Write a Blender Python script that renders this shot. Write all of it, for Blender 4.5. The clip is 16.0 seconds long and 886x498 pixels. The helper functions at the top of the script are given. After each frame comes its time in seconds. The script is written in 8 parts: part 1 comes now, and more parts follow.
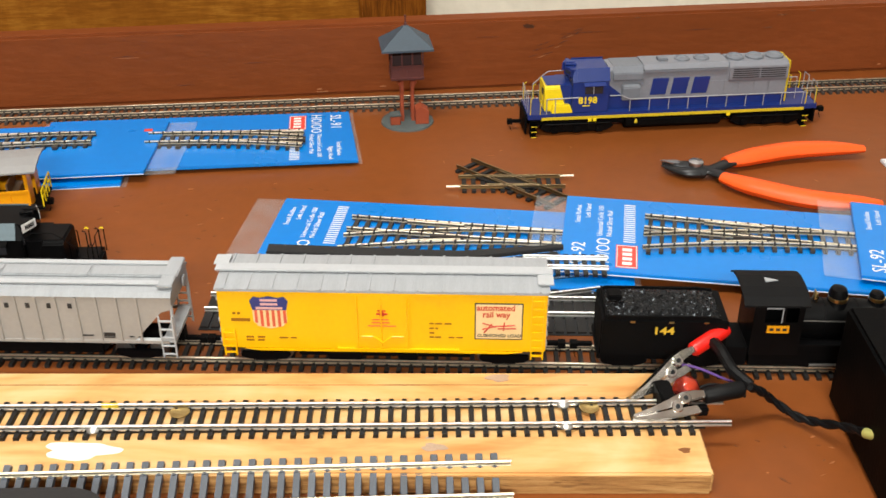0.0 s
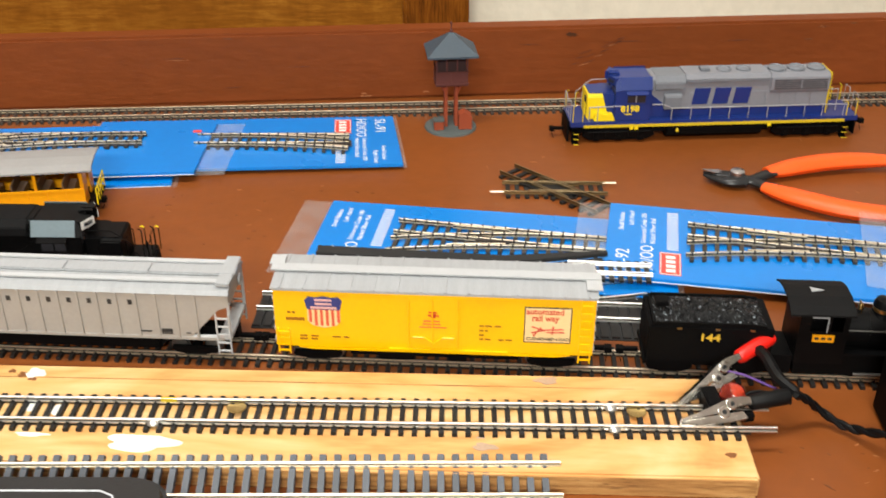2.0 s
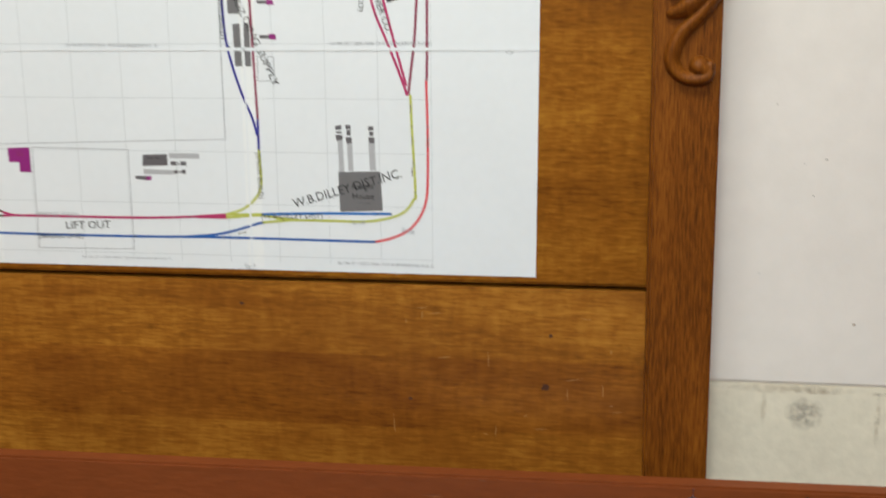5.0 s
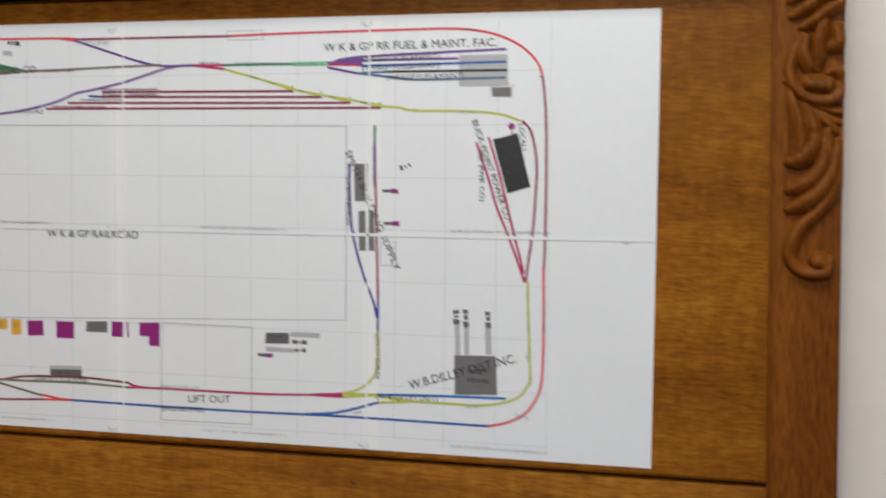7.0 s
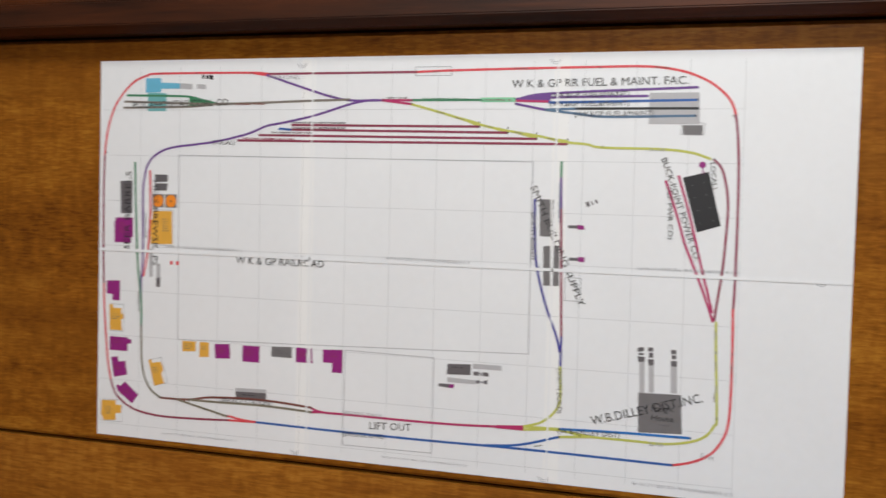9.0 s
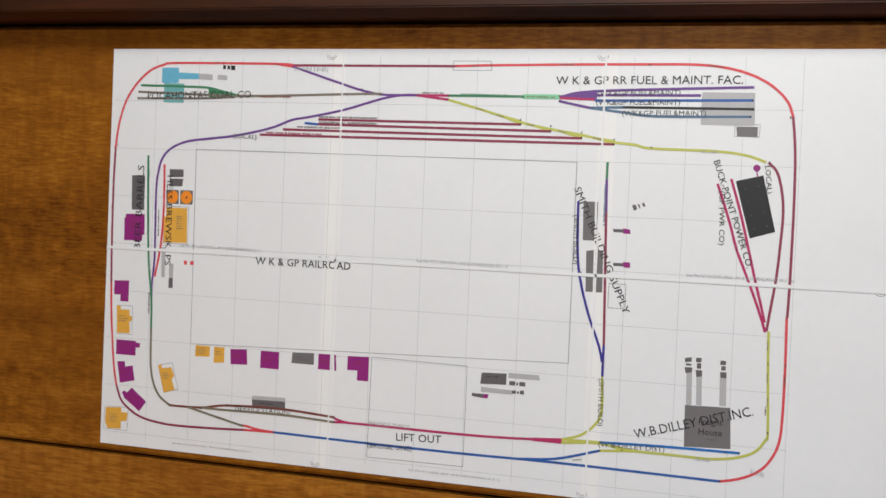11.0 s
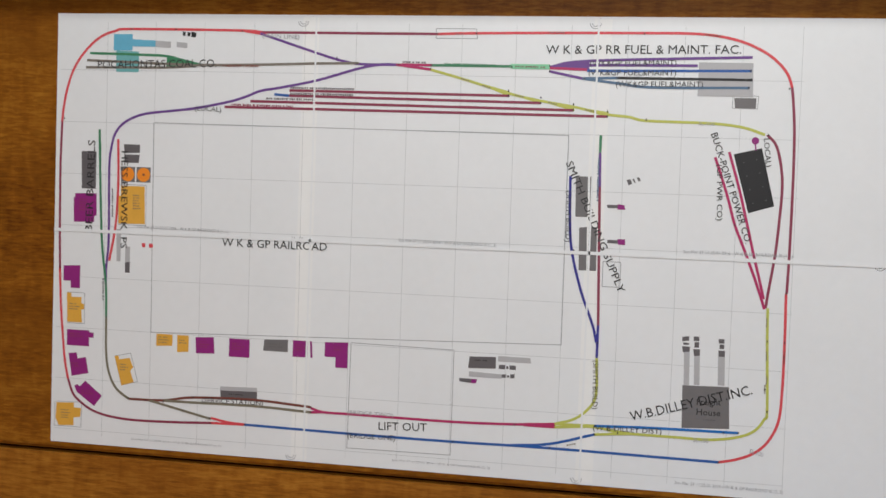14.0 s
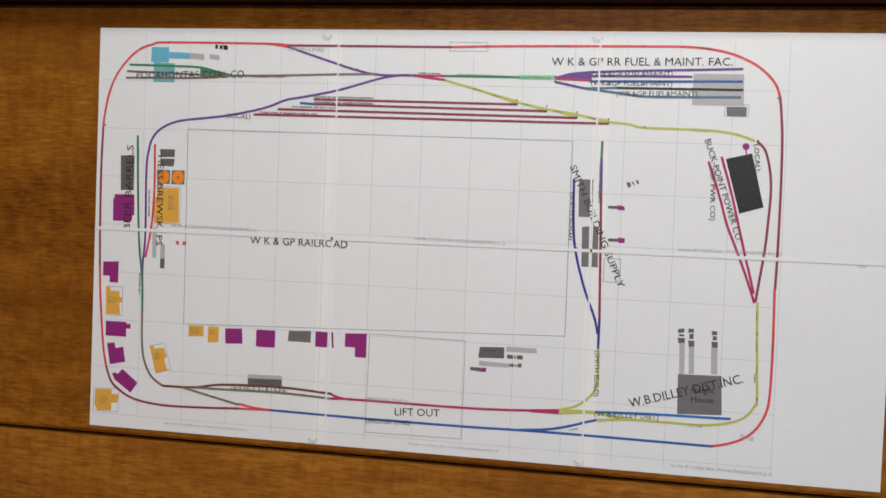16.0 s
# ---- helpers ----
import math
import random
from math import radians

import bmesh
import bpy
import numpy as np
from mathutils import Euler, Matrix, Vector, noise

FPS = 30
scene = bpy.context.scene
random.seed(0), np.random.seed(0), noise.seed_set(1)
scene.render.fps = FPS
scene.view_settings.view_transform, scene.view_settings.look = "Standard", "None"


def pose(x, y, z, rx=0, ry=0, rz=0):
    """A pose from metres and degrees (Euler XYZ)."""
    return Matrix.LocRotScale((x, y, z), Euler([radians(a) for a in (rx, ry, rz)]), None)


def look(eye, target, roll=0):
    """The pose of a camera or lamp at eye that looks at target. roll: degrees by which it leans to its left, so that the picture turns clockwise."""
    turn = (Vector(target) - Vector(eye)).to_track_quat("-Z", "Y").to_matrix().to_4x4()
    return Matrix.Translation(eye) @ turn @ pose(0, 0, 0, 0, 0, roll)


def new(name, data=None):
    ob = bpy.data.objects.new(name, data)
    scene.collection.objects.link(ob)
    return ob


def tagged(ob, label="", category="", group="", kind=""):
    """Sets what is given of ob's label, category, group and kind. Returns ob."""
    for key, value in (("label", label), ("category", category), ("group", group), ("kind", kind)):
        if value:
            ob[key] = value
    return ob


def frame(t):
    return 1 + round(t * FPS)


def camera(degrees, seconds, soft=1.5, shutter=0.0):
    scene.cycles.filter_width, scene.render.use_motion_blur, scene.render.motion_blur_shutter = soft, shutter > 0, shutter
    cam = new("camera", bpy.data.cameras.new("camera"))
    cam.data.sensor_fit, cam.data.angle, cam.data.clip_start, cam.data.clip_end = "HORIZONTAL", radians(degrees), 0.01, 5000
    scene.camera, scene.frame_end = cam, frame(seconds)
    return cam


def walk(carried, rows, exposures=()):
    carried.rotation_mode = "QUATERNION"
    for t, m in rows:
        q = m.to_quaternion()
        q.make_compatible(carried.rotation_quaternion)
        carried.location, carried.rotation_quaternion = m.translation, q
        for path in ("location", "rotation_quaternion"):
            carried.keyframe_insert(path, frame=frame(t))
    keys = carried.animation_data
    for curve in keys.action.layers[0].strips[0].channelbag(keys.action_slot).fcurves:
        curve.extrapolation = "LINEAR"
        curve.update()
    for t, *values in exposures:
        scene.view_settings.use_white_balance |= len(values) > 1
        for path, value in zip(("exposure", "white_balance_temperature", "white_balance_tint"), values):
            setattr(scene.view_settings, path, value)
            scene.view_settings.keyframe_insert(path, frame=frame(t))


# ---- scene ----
cam = camera(45.4, 16.0, soft=1.5, shutter=0.9)
PATH = [
    (0, (-0.082, 0.013, 0.344), (0.078, 1.736, -0.659), -0.2),
    (0.5, (-0.087, 0.009, 0.344), (0.067, 1.733, -0.658), -0.2),
    (1, (-0.09, 0.008, 0.343), (0.053, 1.733, -0.659), -0.0),
    (1.5, (-0.092, 0.008, 0.344), (0.051, 1.731, -0.662), 0.2),
    (2, (-0.099, 0.004, 0.35), (0.022, 1.734, -0.647), 0.2),
    (2.5, (-0.105, 0.0, 0.366), (-0.009, 1.751, -0.596), 0.4),
    (3, (-0.124, 0.0, 0.406), (-0.111, 1.799, -0.469), 0.2),
    (3.5, (-0.137, -0.01, 0.451), (-0.214, 1.845, -0.294), -0.1),
    (4, (-0.136, -0.014, 0.461), (-0.281, 1.874, -0.184), -0.4),
    (4.5, (-0.14, -0.009, 0.484), (-0.315, 1.902, -0.08), -0.0),
    (5, (-0.135, -0.032, 0.473), (-0.393, 1.906, 0.053), -0.2),
    (5.2, (-0.124, -0.036, 0.494), (-0.41, 1.901, 0.082), -0.2),
    (7.3, (-0.1735, -0.053, 0.486), (-0.642, 1.890, 0.404), 1.0),
    (7.5, (-0.1895, -0.056, 0.513), (-0.6825, 1.878, 0.394), 1.1),
    (8, (-0.21, -0.062, 0.505), (-0.751, 1.862, 0.416), 1.8),
    (8.5, (-0.22, -0.072, 0.513), (-0.781, 1.846, 0.441), 1.3),
    (9, (-0.232, -0.078, 0.515), (-0.856, 1.82, 0.422), 1.5),
    (9.2, (-0.235, -0.08, 0.502), (-0.874, 1.814, 0.434), 1.7),
    (11.3, (-0.353, -0.051, 0.495), (-0.845, 1.887, 0.439), 3.1),
    (11.5, (-0.374, -0.053, 0.487), (-0.819, 1.896, 0.448), 3.3),
    (12, (-0.39, -0.049, 0.485), (-0.81, 1.907, 0.463), 3.6),
    (12.5, (-0.405, -0.029, 0.489), (-0.773, 1.936, 0.449), 3.9),
    (13, (-0.423, -0.023, 0.49), (-0.791, 1.942, 0.428), 3.4),
    (13.5, (-0.432, -0.018, 0.475), (-0.773, 1.952, 0.419), 2.6),
    (14, (-0.42, -0.021, 0.495), (-0.768, 1.946, 0.396), 2.1),
    (14.5, (-0.415, -0.044, 0.49), (-0.829, 1.911, 0.398), 2.0),
    (15, (-0.403, -0.077, 0.488), (-0.843, 1.874, 0.438), 2.1),
    (15.5, (-0.395, -0.093, 0.492), (-0.803, 1.863, 0.417), 2.2),
    (16, (-0.4, -0.094, 0.483), (-0.784, 1.868, 0.408), 2.3),
]
walk(cam, [(t, look(eye, target, roll)) for t, eye, target, roll in PATH],
     exposures=[(0, 0.36, 6520, 6), (1.5, 0.42, 6850, 6), (2.0, 0.45, 6650, 6), (2.5, 0.56, 6700, 7), (3.0, 0.46, 6950, 7), (3.5, 0.28, 6500, 4), (4.0, 0.06, 6300, 1), (4.5, 0.02, 6350, 2), (5.0, -0.04, 6150, 1), (7.5, -0.40, 6120, 7), (9.0, -0.22, 6220, 8), (12.0, -0.20, 6220, 8), (13.5, -0.30, 6220, 8), (14.0, -0.40, 6220, 8), (14.5, -0.40, 6220, 8), (16.0, -0.34, 6220, 8)])

# ---- light: daylight-white ceiling tubes in a closed room ----
world = bpy.data.worlds.new("room_world")
scene.world = world
world.use_nodes = True
world.node_tree.nodes["Background"].inputs[0].default_value = (0.9, 0.95, 1.0, 1)
world.node_tree.nodes["Background"].inputs[1].default_value = 0.06


def tube_lamp(x, y, z, sx, sy, power, tint=(1.0, 0.97, 0.92)):
    lamp = bpy.data.lights.new("tube_lamp", "AREA")
    lamp.shape, lamp.size, lamp.size_y, lamp.energy, lamp.color = "RECTANGLE", sx, sy, power, tint
    ob = new("tube_lamp", lamp)
    ob.location = (x, y, z)
    return ob


tube_lamp(-0.35, 0.20, 1.58, 1.2, 0.3, 23)
tube_lamp(-0.45, -1.9, 1.58, 1.2, 0.3, 94)
tube_lamp(1.6, -0.6, 1.58, 1.2, 0.3, 5)

# ---- building helpers ----
def srgb(r, g, b):
    return tuple(((c / 255 + 0.055) / 1.055) ** 2.4 if c > 10 else c / 255 / 12.92 for c in (r, g, b))


def material(name, color, rough=0.5, metal=0.0, vary=0.12, scale=60.0, bump=0.0, stretch=(1, 1, 1), spec=0.5, per_object=0.0):
    """Base colour with two scales of mottling, uneven gloss and a fine relief."""
    m = bpy.data.materials.new(name)
    m.use_nodes = True
    nt = m.node_tree
    b = nt.nodes["Principled BSDF"]
    b.inputs["Roughness"].default_value, b.inputs["Metallic"].default_value = rough, metal
    b.inputs["Specular IOR Level"].default_value = spec
    co = nt.nodes.new("ShaderNodeTexCoord")
    mp = nt.nodes.new("ShaderNodeMapping")
    mp.inputs["Scale"].default_value = stretch
    nt.links.new(co.outputs["Object"], mp.inputs[0])
    n1 = nt.nodes.new("ShaderNodeTexNoise")
    n1.inputs["Scale"].default_value, n1.inputs["Detail"].default_value = scale, 3
    n2 = nt.nodes.new("ShaderNodeTexNoise")
    n2.inputs["Scale"].default_value, n2.inputs["Detail"].default_value = scale * 9, 4
    nt.links.new(mp.outputs[0], n1.inputs[0])
    nt.links.new(mp.outputs[0], n2.inputs[0])
    add = nt.nodes.new("ShaderNodeMath")
    add.operation = "ADD"
    nt.links.new(n1.outputs[0], add.inputs[0])
    nt.links.new(n2.outputs[0], add.inputs[1])
    rng = nt.nodes.new("ShaderNodeMapRange")
    rng.inputs[1].default_value, rng.inputs[2].default_value = 0.6, 1.4
    rng.inputs[3].default_value, rng.inputs[4].default_value = 1 - vary, 1 + vary
    nt.links.new(add.outputs[0], rng.inputs[0])
    last = rng.outputs[0]
    if per_object:
        inf = nt.nodes.new("ShaderNodeObjectInfo")
        r2 = nt.nodes.new("ShaderNodeMapRange")
        r2.inputs[3].default_value, r2.inputs[4].default_value = 1 - per_object, 1 + per_object
        nt.links.new(inf.outputs["Random"], r2.inputs[0])
        mu = nt.nodes.new("ShaderNodeMath")
        mu.operation = "MULTIPLY"
        nt.links.new(last, mu.inputs[0])
        nt.links.new(r2.outputs[0], mu.inputs[1])
        last = mu.outputs[0]
    mix = nt.nodes.new("ShaderNodeVectorMath")
    mix.operation = "SCALE"
    mix.inputs[0].default_value = color
    nt.links.new(last, mix.inputs["Scale"])
    nt.links.new(mix.outputs[0], b.inputs["Base Color"])
    rr = nt.nodes.new("ShaderNodeMapRange")
    rr.inputs[3].default_value, rr.inputs[4].default_value = max(rough - 0.1, 0.03), min(rough + 0.1, 1)
    nt.links.new(n1.outputs[0], rr.inputs[0])
    nt.links.new(rr.outputs[0], b.inputs["Roughness"])
    if bump:
        bp = nt.nodes.new("ShaderNodeBump")
        bp.inputs["Strength"].default_value, bp.inputs["Distance"].default_value = 0.6, bump
        nt.links.new(n2.outputs[0], bp.inputs["Height"])
        nt.links.new(bp.outputs[0], b.inputs["Normal"])
    return m


def wood(name, dark, mid, light, axis, length=5.0, across=60.0, rough=0.35, bump=0.0004, swirl=1.5, flecks=0.0, bands=None, fleck_size=None, blotch=None, spread=(0.78, 1.6), band_weight=1.0, streak=None, sheen=0.0, spec=0.5):
    """Sawn timber: long streaks along one axis, broad bands of tone, and pores."""
    m = bpy.data.materials.new(name)
    m.use_nodes = True
    nt = m.node_tree
    b = nt.nodes["Principled BSDF"]
    co = nt.nodes.new("ShaderNodeTexCoord")

    def noise_at(k_long, k_cross, detail, dist):
        mp = nt.nodes.new("ShaderNodeMapping")
        mp.inputs["Scale"].default_value = tuple(k_long if i == axis else k_cross for i in range(3))
        nt.links.new(co.outputs["Object"], mp.inputs[0])
        n = nt.nodes.new("ShaderNodeTexNoise")
        n.inputs["Scale"].default_value, n.inputs["Detail"].default_value, n.inputs["Distortion"].default_value = 1.0, detail, dist
        nt.links.new(mp.outputs[0], n.inputs[0])
        return n.outputs[0]

    bands = bands or (length * 0.5, across * 0.16)
    fleck_size = fleck_size or (length * 2.2, across * 2.0)
    broad, grain, pores = noise_at(*bands, 6, swirl), noise_at(length, across, 9, swirl * 0.5), noise_at(length * 6, across * 8, 3, 0.2)
    s = nt.nodes.new("ShaderNodeMath")
    s.operation = "MULTIPLY_ADD"
    s.inputs[1].default_value = band_weight
    nt.links.new(broad, s.inputs[0])
    nt.links.new(grain, s.inputs[2])
    total = s.outputs[0]
    if streak:
        # long figured streaks (scale along, scale across, weight), centred on zero
        st = nt.nodes.new("ShaderNodeMath")
        st.operation = "MULTIPLY_ADD"
        st.inputs[1].default_value, st.inputs[2].default_value = streak[2], -0.5 * streak[2]
        nt.links.new(noise_at(streak[0], streak[1], 5, 1.4), st.inputs[0])
        ad = nt.nodes.new("ShaderNodeMath")
        ad.operation = "ADD"
        nt.links.new(total, ad.inputs[0])
        nt.links.new(st.outputs[0], ad.inputs[1])
        total = ad.outputs[0]
    if sheen:
        # cross figure: short ticks across the grain
        sh = nt.nodes.new("ShaderNodeMath")
        sh.operation = "MULTIPLY_ADD"
        sh.inputs[1].default_value, sh.inputs[2].default_value = sheen, -0.5 * sheen
        nt.links.new(noise_at(90.0, 26.0, 3, 0.6), sh.inputs[0])
        ad = nt.nodes.new("ShaderNodeMath")
        ad.operation = "ADD"
        nt.links.new(total, ad.inputs[0])
        nt.links.new(sh.outputs[0], ad.inputs[1])
        total = ad.outputs[0]
    s2 = nt.nodes.new("ShaderNodeMath")
    s2.operation = "MULTIPLY_ADD"
    s2.inputs[1].default_value = 0.35
    nt.links.new(pores, s2.inputs[0])
    nt.links.new(total, s2.inputs[2])
    ramp = nt.nodes.new("ShaderNodeValToRGB")
    rm = nt.nodes.new("ShaderNodeMapRange")
    rm.inputs[1].default_value, rm.inputs[2].default_value = spread
    nt.links.new(s2.outputs[0], rm.inputs[0])
    nt.links.new(rm.outputs[0], ramp.inputs[0])
    e = ramp.color_ramp.elements
    e[0].color, e[1].color = (*dark, 1), (*light, 1)
    e[0].position, e[1].position = 0.12, 0.9
    k = e.new(0.5)
    k.color = (*mid, 1)
    last = ramp.outputs[0]
    if flecks:
        fl = noise_at(*fleck_size, 2, 0.3)
        fr = nt.nodes.new("ShaderNodeMapRange")
        fr.inputs[1].default_value, fr.inputs[2].default_value = 0.62, 0.72
        fr.inputs[4].default_value = flecks
        nt.links.new(fl, fr.inputs[0])
        mx = nt.nodes.new("ShaderNodeMix")
        mx.data_type = "RGBA"
        nt.links.new(fr.outputs[0], mx.inputs[0])
        nt.links.new(last, mx.inputs[6])
        mx.inputs[7].default_value = (*dark, 1)
        last = mx.outputs[2]
    if blotch:
        # uneven stain: slow patches of a darker, redder tone
        bl = noise_at(2.6, 7.0, 5, 1.2)
        br = nt.nodes.new("ShaderNodeMapRange")
        br.inputs[1].default_value, br.inputs[2].default_value, br.inputs[4].default_value = 0.44, 0.70, 0.55
        nt.links.new(bl, br.inputs[0])
        mb = nt.nodes.new("ShaderNodeMix")
        mb.data_type = "RGBA"
        nt.links.new(br.outputs[0], mb.inputs[0])
        nt.links.new(last, mb.inputs[6])
        mb.inputs[7].default_value = (*blotch, 1)
        last = mb.outputs[2]
    nt.links.new(last, b.inputs["Base Color"])
    b.inputs["Roughness"].default_value, b.inputs["Specular IOR Level"].default_value = rough, spec
    bp = nt.nodes.new("ShaderNodeBump")
    bp.inputs["Strength"].default_value, bp.inputs["Distance"].default_value = 0.5, bump
    nt.links.new(s2.outputs[0], bp.inputs["Height"])
    nt.links.new(bp.outputs[0], b.inputs["Normal"])
    return m


def soft_stain(name, color, rough=0.8, strength=0.8):
    """A stain that thins out towards its own edge, broken by noise."""
    m = material(name, color, rough, vary=0.2, scale=90)
    nt = m.node_tree
    b = nt.nodes["Principled BSDF"]
    co = nt.nodes.new("ShaderNodeTexCoord")
    dist = nt.nodes.new("ShaderNodeVectorMath")
    dist.operation = "DISTANCE"
    dist.inputs[1].default_value = (0.5, 0.5, 0.5)
    flat = nt.nodes.new("ShaderNodeVectorMath")
    flat.operation = "MULTIPLY_ADD"
    flat.inputs[1].default_value, flat.inputs[2].default_value = (1, 0, 1), (0, 0.5, 0)
    nt.links.new(co.outputs["Generated"], flat.inputs[0])
    nt.links.new(flat.outputs[0], dist.inputs[0])
    r = nt.nodes.new("ShaderNodeMapRange")
    r.inputs[1].default_value, r.inputs[2].default_value = 0.5, 0.15
    r.inputs[4].default_value = strength
    nt.links.new(dist.outputs["Value"], r.inputs[0])
    n = nt.nodes.new("ShaderNodeTexNoise")
    n.inputs["Scale"].default_value, n.inputs["Detail"].default_value = 160, 4
    nt.links.new(co.outputs["Object"], n.inputs[0])
    nr = nt.nodes.new("ShaderNodeMapRange")
    nr.inputs[1].default_value, nr.inputs[2].default_value = 0.3, 0.6
    nt.links.new(n.outputs[0], nr.inputs[0])
    mu = nt.nodes.new("ShaderNodeMath")
    mu.operation = "MULTIPLY"
    nt.links.new(r.outputs[0], mu.inputs[0])
    nt.links.new(nr.outputs[0], mu.inputs[1])
    nt.links.new(mu.outputs[0], b.inputs["Alpha"])
    return m


class Shape:
    """Collects faces for one mesh."""

    def __init__(self):
        self.v, self.f = [], []

    def add(self, verts, faces):
        k = len(self.v)
        self.v += [tuple(p) for p in verts]
        self.f += [tuple(i + k for i in q) for q in faces]
        return self

    def box(self, x0, x1, y0, y1, z0, z1, m=None):
        p = [Vector((x, y, z)) for z in (z0, z1) for y in (y0, y1) for x in (x0, x1)]
        if m is not None:
            p = [m @ q for q in p]
        return self.add(p, [(0, 2, 3, 1), (4, 5, 7, 6), (0, 1, 5, 4), (2, 6, 7, 3), (0, 4, 6, 2), (1, 3, 7, 5)])

    def cyl(self, a, b, r0, r1=None, n=12, caps=True):
        a, b = Vector(a), Vector(b)
        r1 = r0 if r1 is None else r1
        q = (b - a).to_track_quat("Z", "Y").to_matrix()
        ring = [Vector((math.cos(2 * math.pi * i / n), math.sin(2 * math.pi * i / n), 0)) for i in range(n)]
        p = [a + q @ (c * r0) for c in ring] + [b + q @ (c * r1) for c in ring]
        f = [(i, (i + 1) % n, n + (i + 1) % n, n + i) for i in range(n)]
        if caps:
            f += [tuple(range(n - 1, -1, -1)), tuple(range(n, 2 * n))]
        return self.add(p, f)

    def prism(self, pts, d0, d1, axis="y"):
        """A flat outline carried along an axis: outline (x, z) along y, (y, z) along x, (x, y) along z."""
        n = len(pts)

        def at(p, d):
            return (p[0], d, p[1]) if axis == "y" else (d, p[0], p[1]) if axis == "x" else (p[0], p[1], d)

        v = [at(p, d0) for p in pts] + [at(p, d1) for p in pts]
        return self.add(v, [tuple(range(n)), tuple(range(2 * n - 1, n - 1, -1))] + [(i, n + i, n + (i + 1) % n, (i + 1) % n) for i in range(n)])

    def lathe(self, c, prof, n=16, axis="z"):
        """Rings (radius, height) turned round an axis through c."""
        c = Vector(c)
        v = []
        for r, h in prof:
            for i in range(n):
                s, k = math.sin(2 * math.pi * i / n) * r, math.cos(2 * math.pi * i / n) * r
                v.append(c + (Vector((k, s, h)) if axis == "z" else Vector((h, k, s)) if axis == "x" else Vector((k, h, s))))
        f = [(j * n + i, j * n + (i + 1) % n, (j + 1) * n + (i + 1) % n, (j + 1) * n + i) for j in range(len(prof) - 1) for i in range(n)]
        f += [tuple(range(n - 1, -1, -1)), tuple(range((len(prof) - 1) * n, len(prof) * n))]
        return self.add(v, f)

    def tube(self, pts, r, n=8, flat=1.0):
        """A round bar along a smooth line; r a number or one for each point."""
        pts = [Vector(p) for p in pts]
        rs = r if isinstance(r, (list, tuple)) else [r] * len(pts)
        v = []
        side = None
        for i, p in enumerate(pts):
            d = (pts[min(i + 1, len(pts) - 1)] - pts[max(i - 1, 0)]).normalized()
            up = Vector((0, 0, 1)) if abs(d.z) < 0.95 else Vector((0, 1, 0))
            side = d.cross(up).normalized()
            up = side.cross(d)
            v += [p + (side * math.cos(2 * math.pi * k / n) + up * math.sin(2 * math.pi * k / n) * flat) * rs[i] for k in range(n)]
        f = [(j * n + i, (j + 1) * n + i, (j + 1) * n + (i + 1) % n, j * n + (i + 1) % n) for j in range(len(pts) - 1) for i in range(n)]
        f += [tuple(range(n)), tuple(range(len(v) - 1, len(v) - n - 1, -1))]
        return self.add(v, f)


def smooth_line(pts, steps=6):
    """Catmull-Rom through the points."""
    p = [Vector(q) for q in pts]
    p = [2 * p[0] - p[1]] + p + [2 * p[-1] - p[-2]]
    out = []
    for i in range(1, len(p) - 2):
        for k in range(steps):
            t = k / steps
            out.append(0.5 * ((2 * p[i]) + (p[i + 1] - p[i - 1]) * t + (2 * p[i - 1] - 5 * p[i] + 4 * p[i + 1] - p[i + 2]) * t * t + (3 * p[i] - p[i - 1] - 3 * p[i + 1] + p[i + 2]) * t ** 3))
    return out + [p[-2]]


def mesh_of(name, s, mat, bevel=0.0, smooth=False, segs=2):
    me = bpy.data.meshes.new(name)
    me.from_pydata(s.v, [], s.f)
    bm = bmesh.new()
    bm.from_mesh(me)
    bmesh.ops.recalc_face_normals(bm, faces=bm.faces)
    if bevel:
        ed = [e for e in bm.edges if len(e.link_faces) == 2 and e.calc_face_angle(0) > 0.5]
        bmesh.ops.bevel(bm, geom=ed, offset=bevel, segments=segs, affect="EDGES", clamp_overlap=True)
    for f in bm.faces:
        f.smooth = smooth
    bm.to_mesh(me)
    bm.free()
    if smooth:
        me.set_sharp_from_angle(angle=radians(40))
    me.materials.append(mat)
    return me


def part(name, s, mat, parent=None, label="", bevel=0.0, smooth=False, segs=2):
    ob = new(name, mesh_of(name, s, mat, bevel, smooth, segs))
    if parent is not None:
        ob.parent = parent
    if label:
        tagged(ob, label)
    return ob


def thing(name, label, category, m, group="", kind=""):
    ob = new(name)
    ob.empty_display_size = 0.02
    ob.matrix_basis = m
    return tagged(ob, label, category, group, kind)


def setting(name, s, mat, label, bevel=0.0, smooth=False, category=""):
    return tagged(part(name, s, mat, None, "", bevel, smooth), label, category or name.split("_")[0], "", "structure")


def lettering(text, size, mat, parent, m, name="lettering", label="", align="LEFT", squeeze=1.0, thick=0.00006, bold=0.0):
    """Raised print: text in the plane of m, read along m's x with m's y up."""
    cu = bpy.data.curves.new("t", "FONT")
    cu.body, cu.size, cu.align_x, cu.extrude, cu.resolution_u = text, size, align, thick, 2
    cu.offset = bold
    tmp = bpy.data.objects.new("t", cu)
    me = bpy.data.meshes.new_from_object(tmp)
    bpy.data.objects.remove(tmp)
    me.transform(m @ Matrix.Diagonal((squeeze, 1, 1, 1)))
    me.materials.clear()
    me.materials.append(mat)
    ob = new(name, me)
    ob.parent = parent
    if label:
        tagged(ob, label)
    return ob


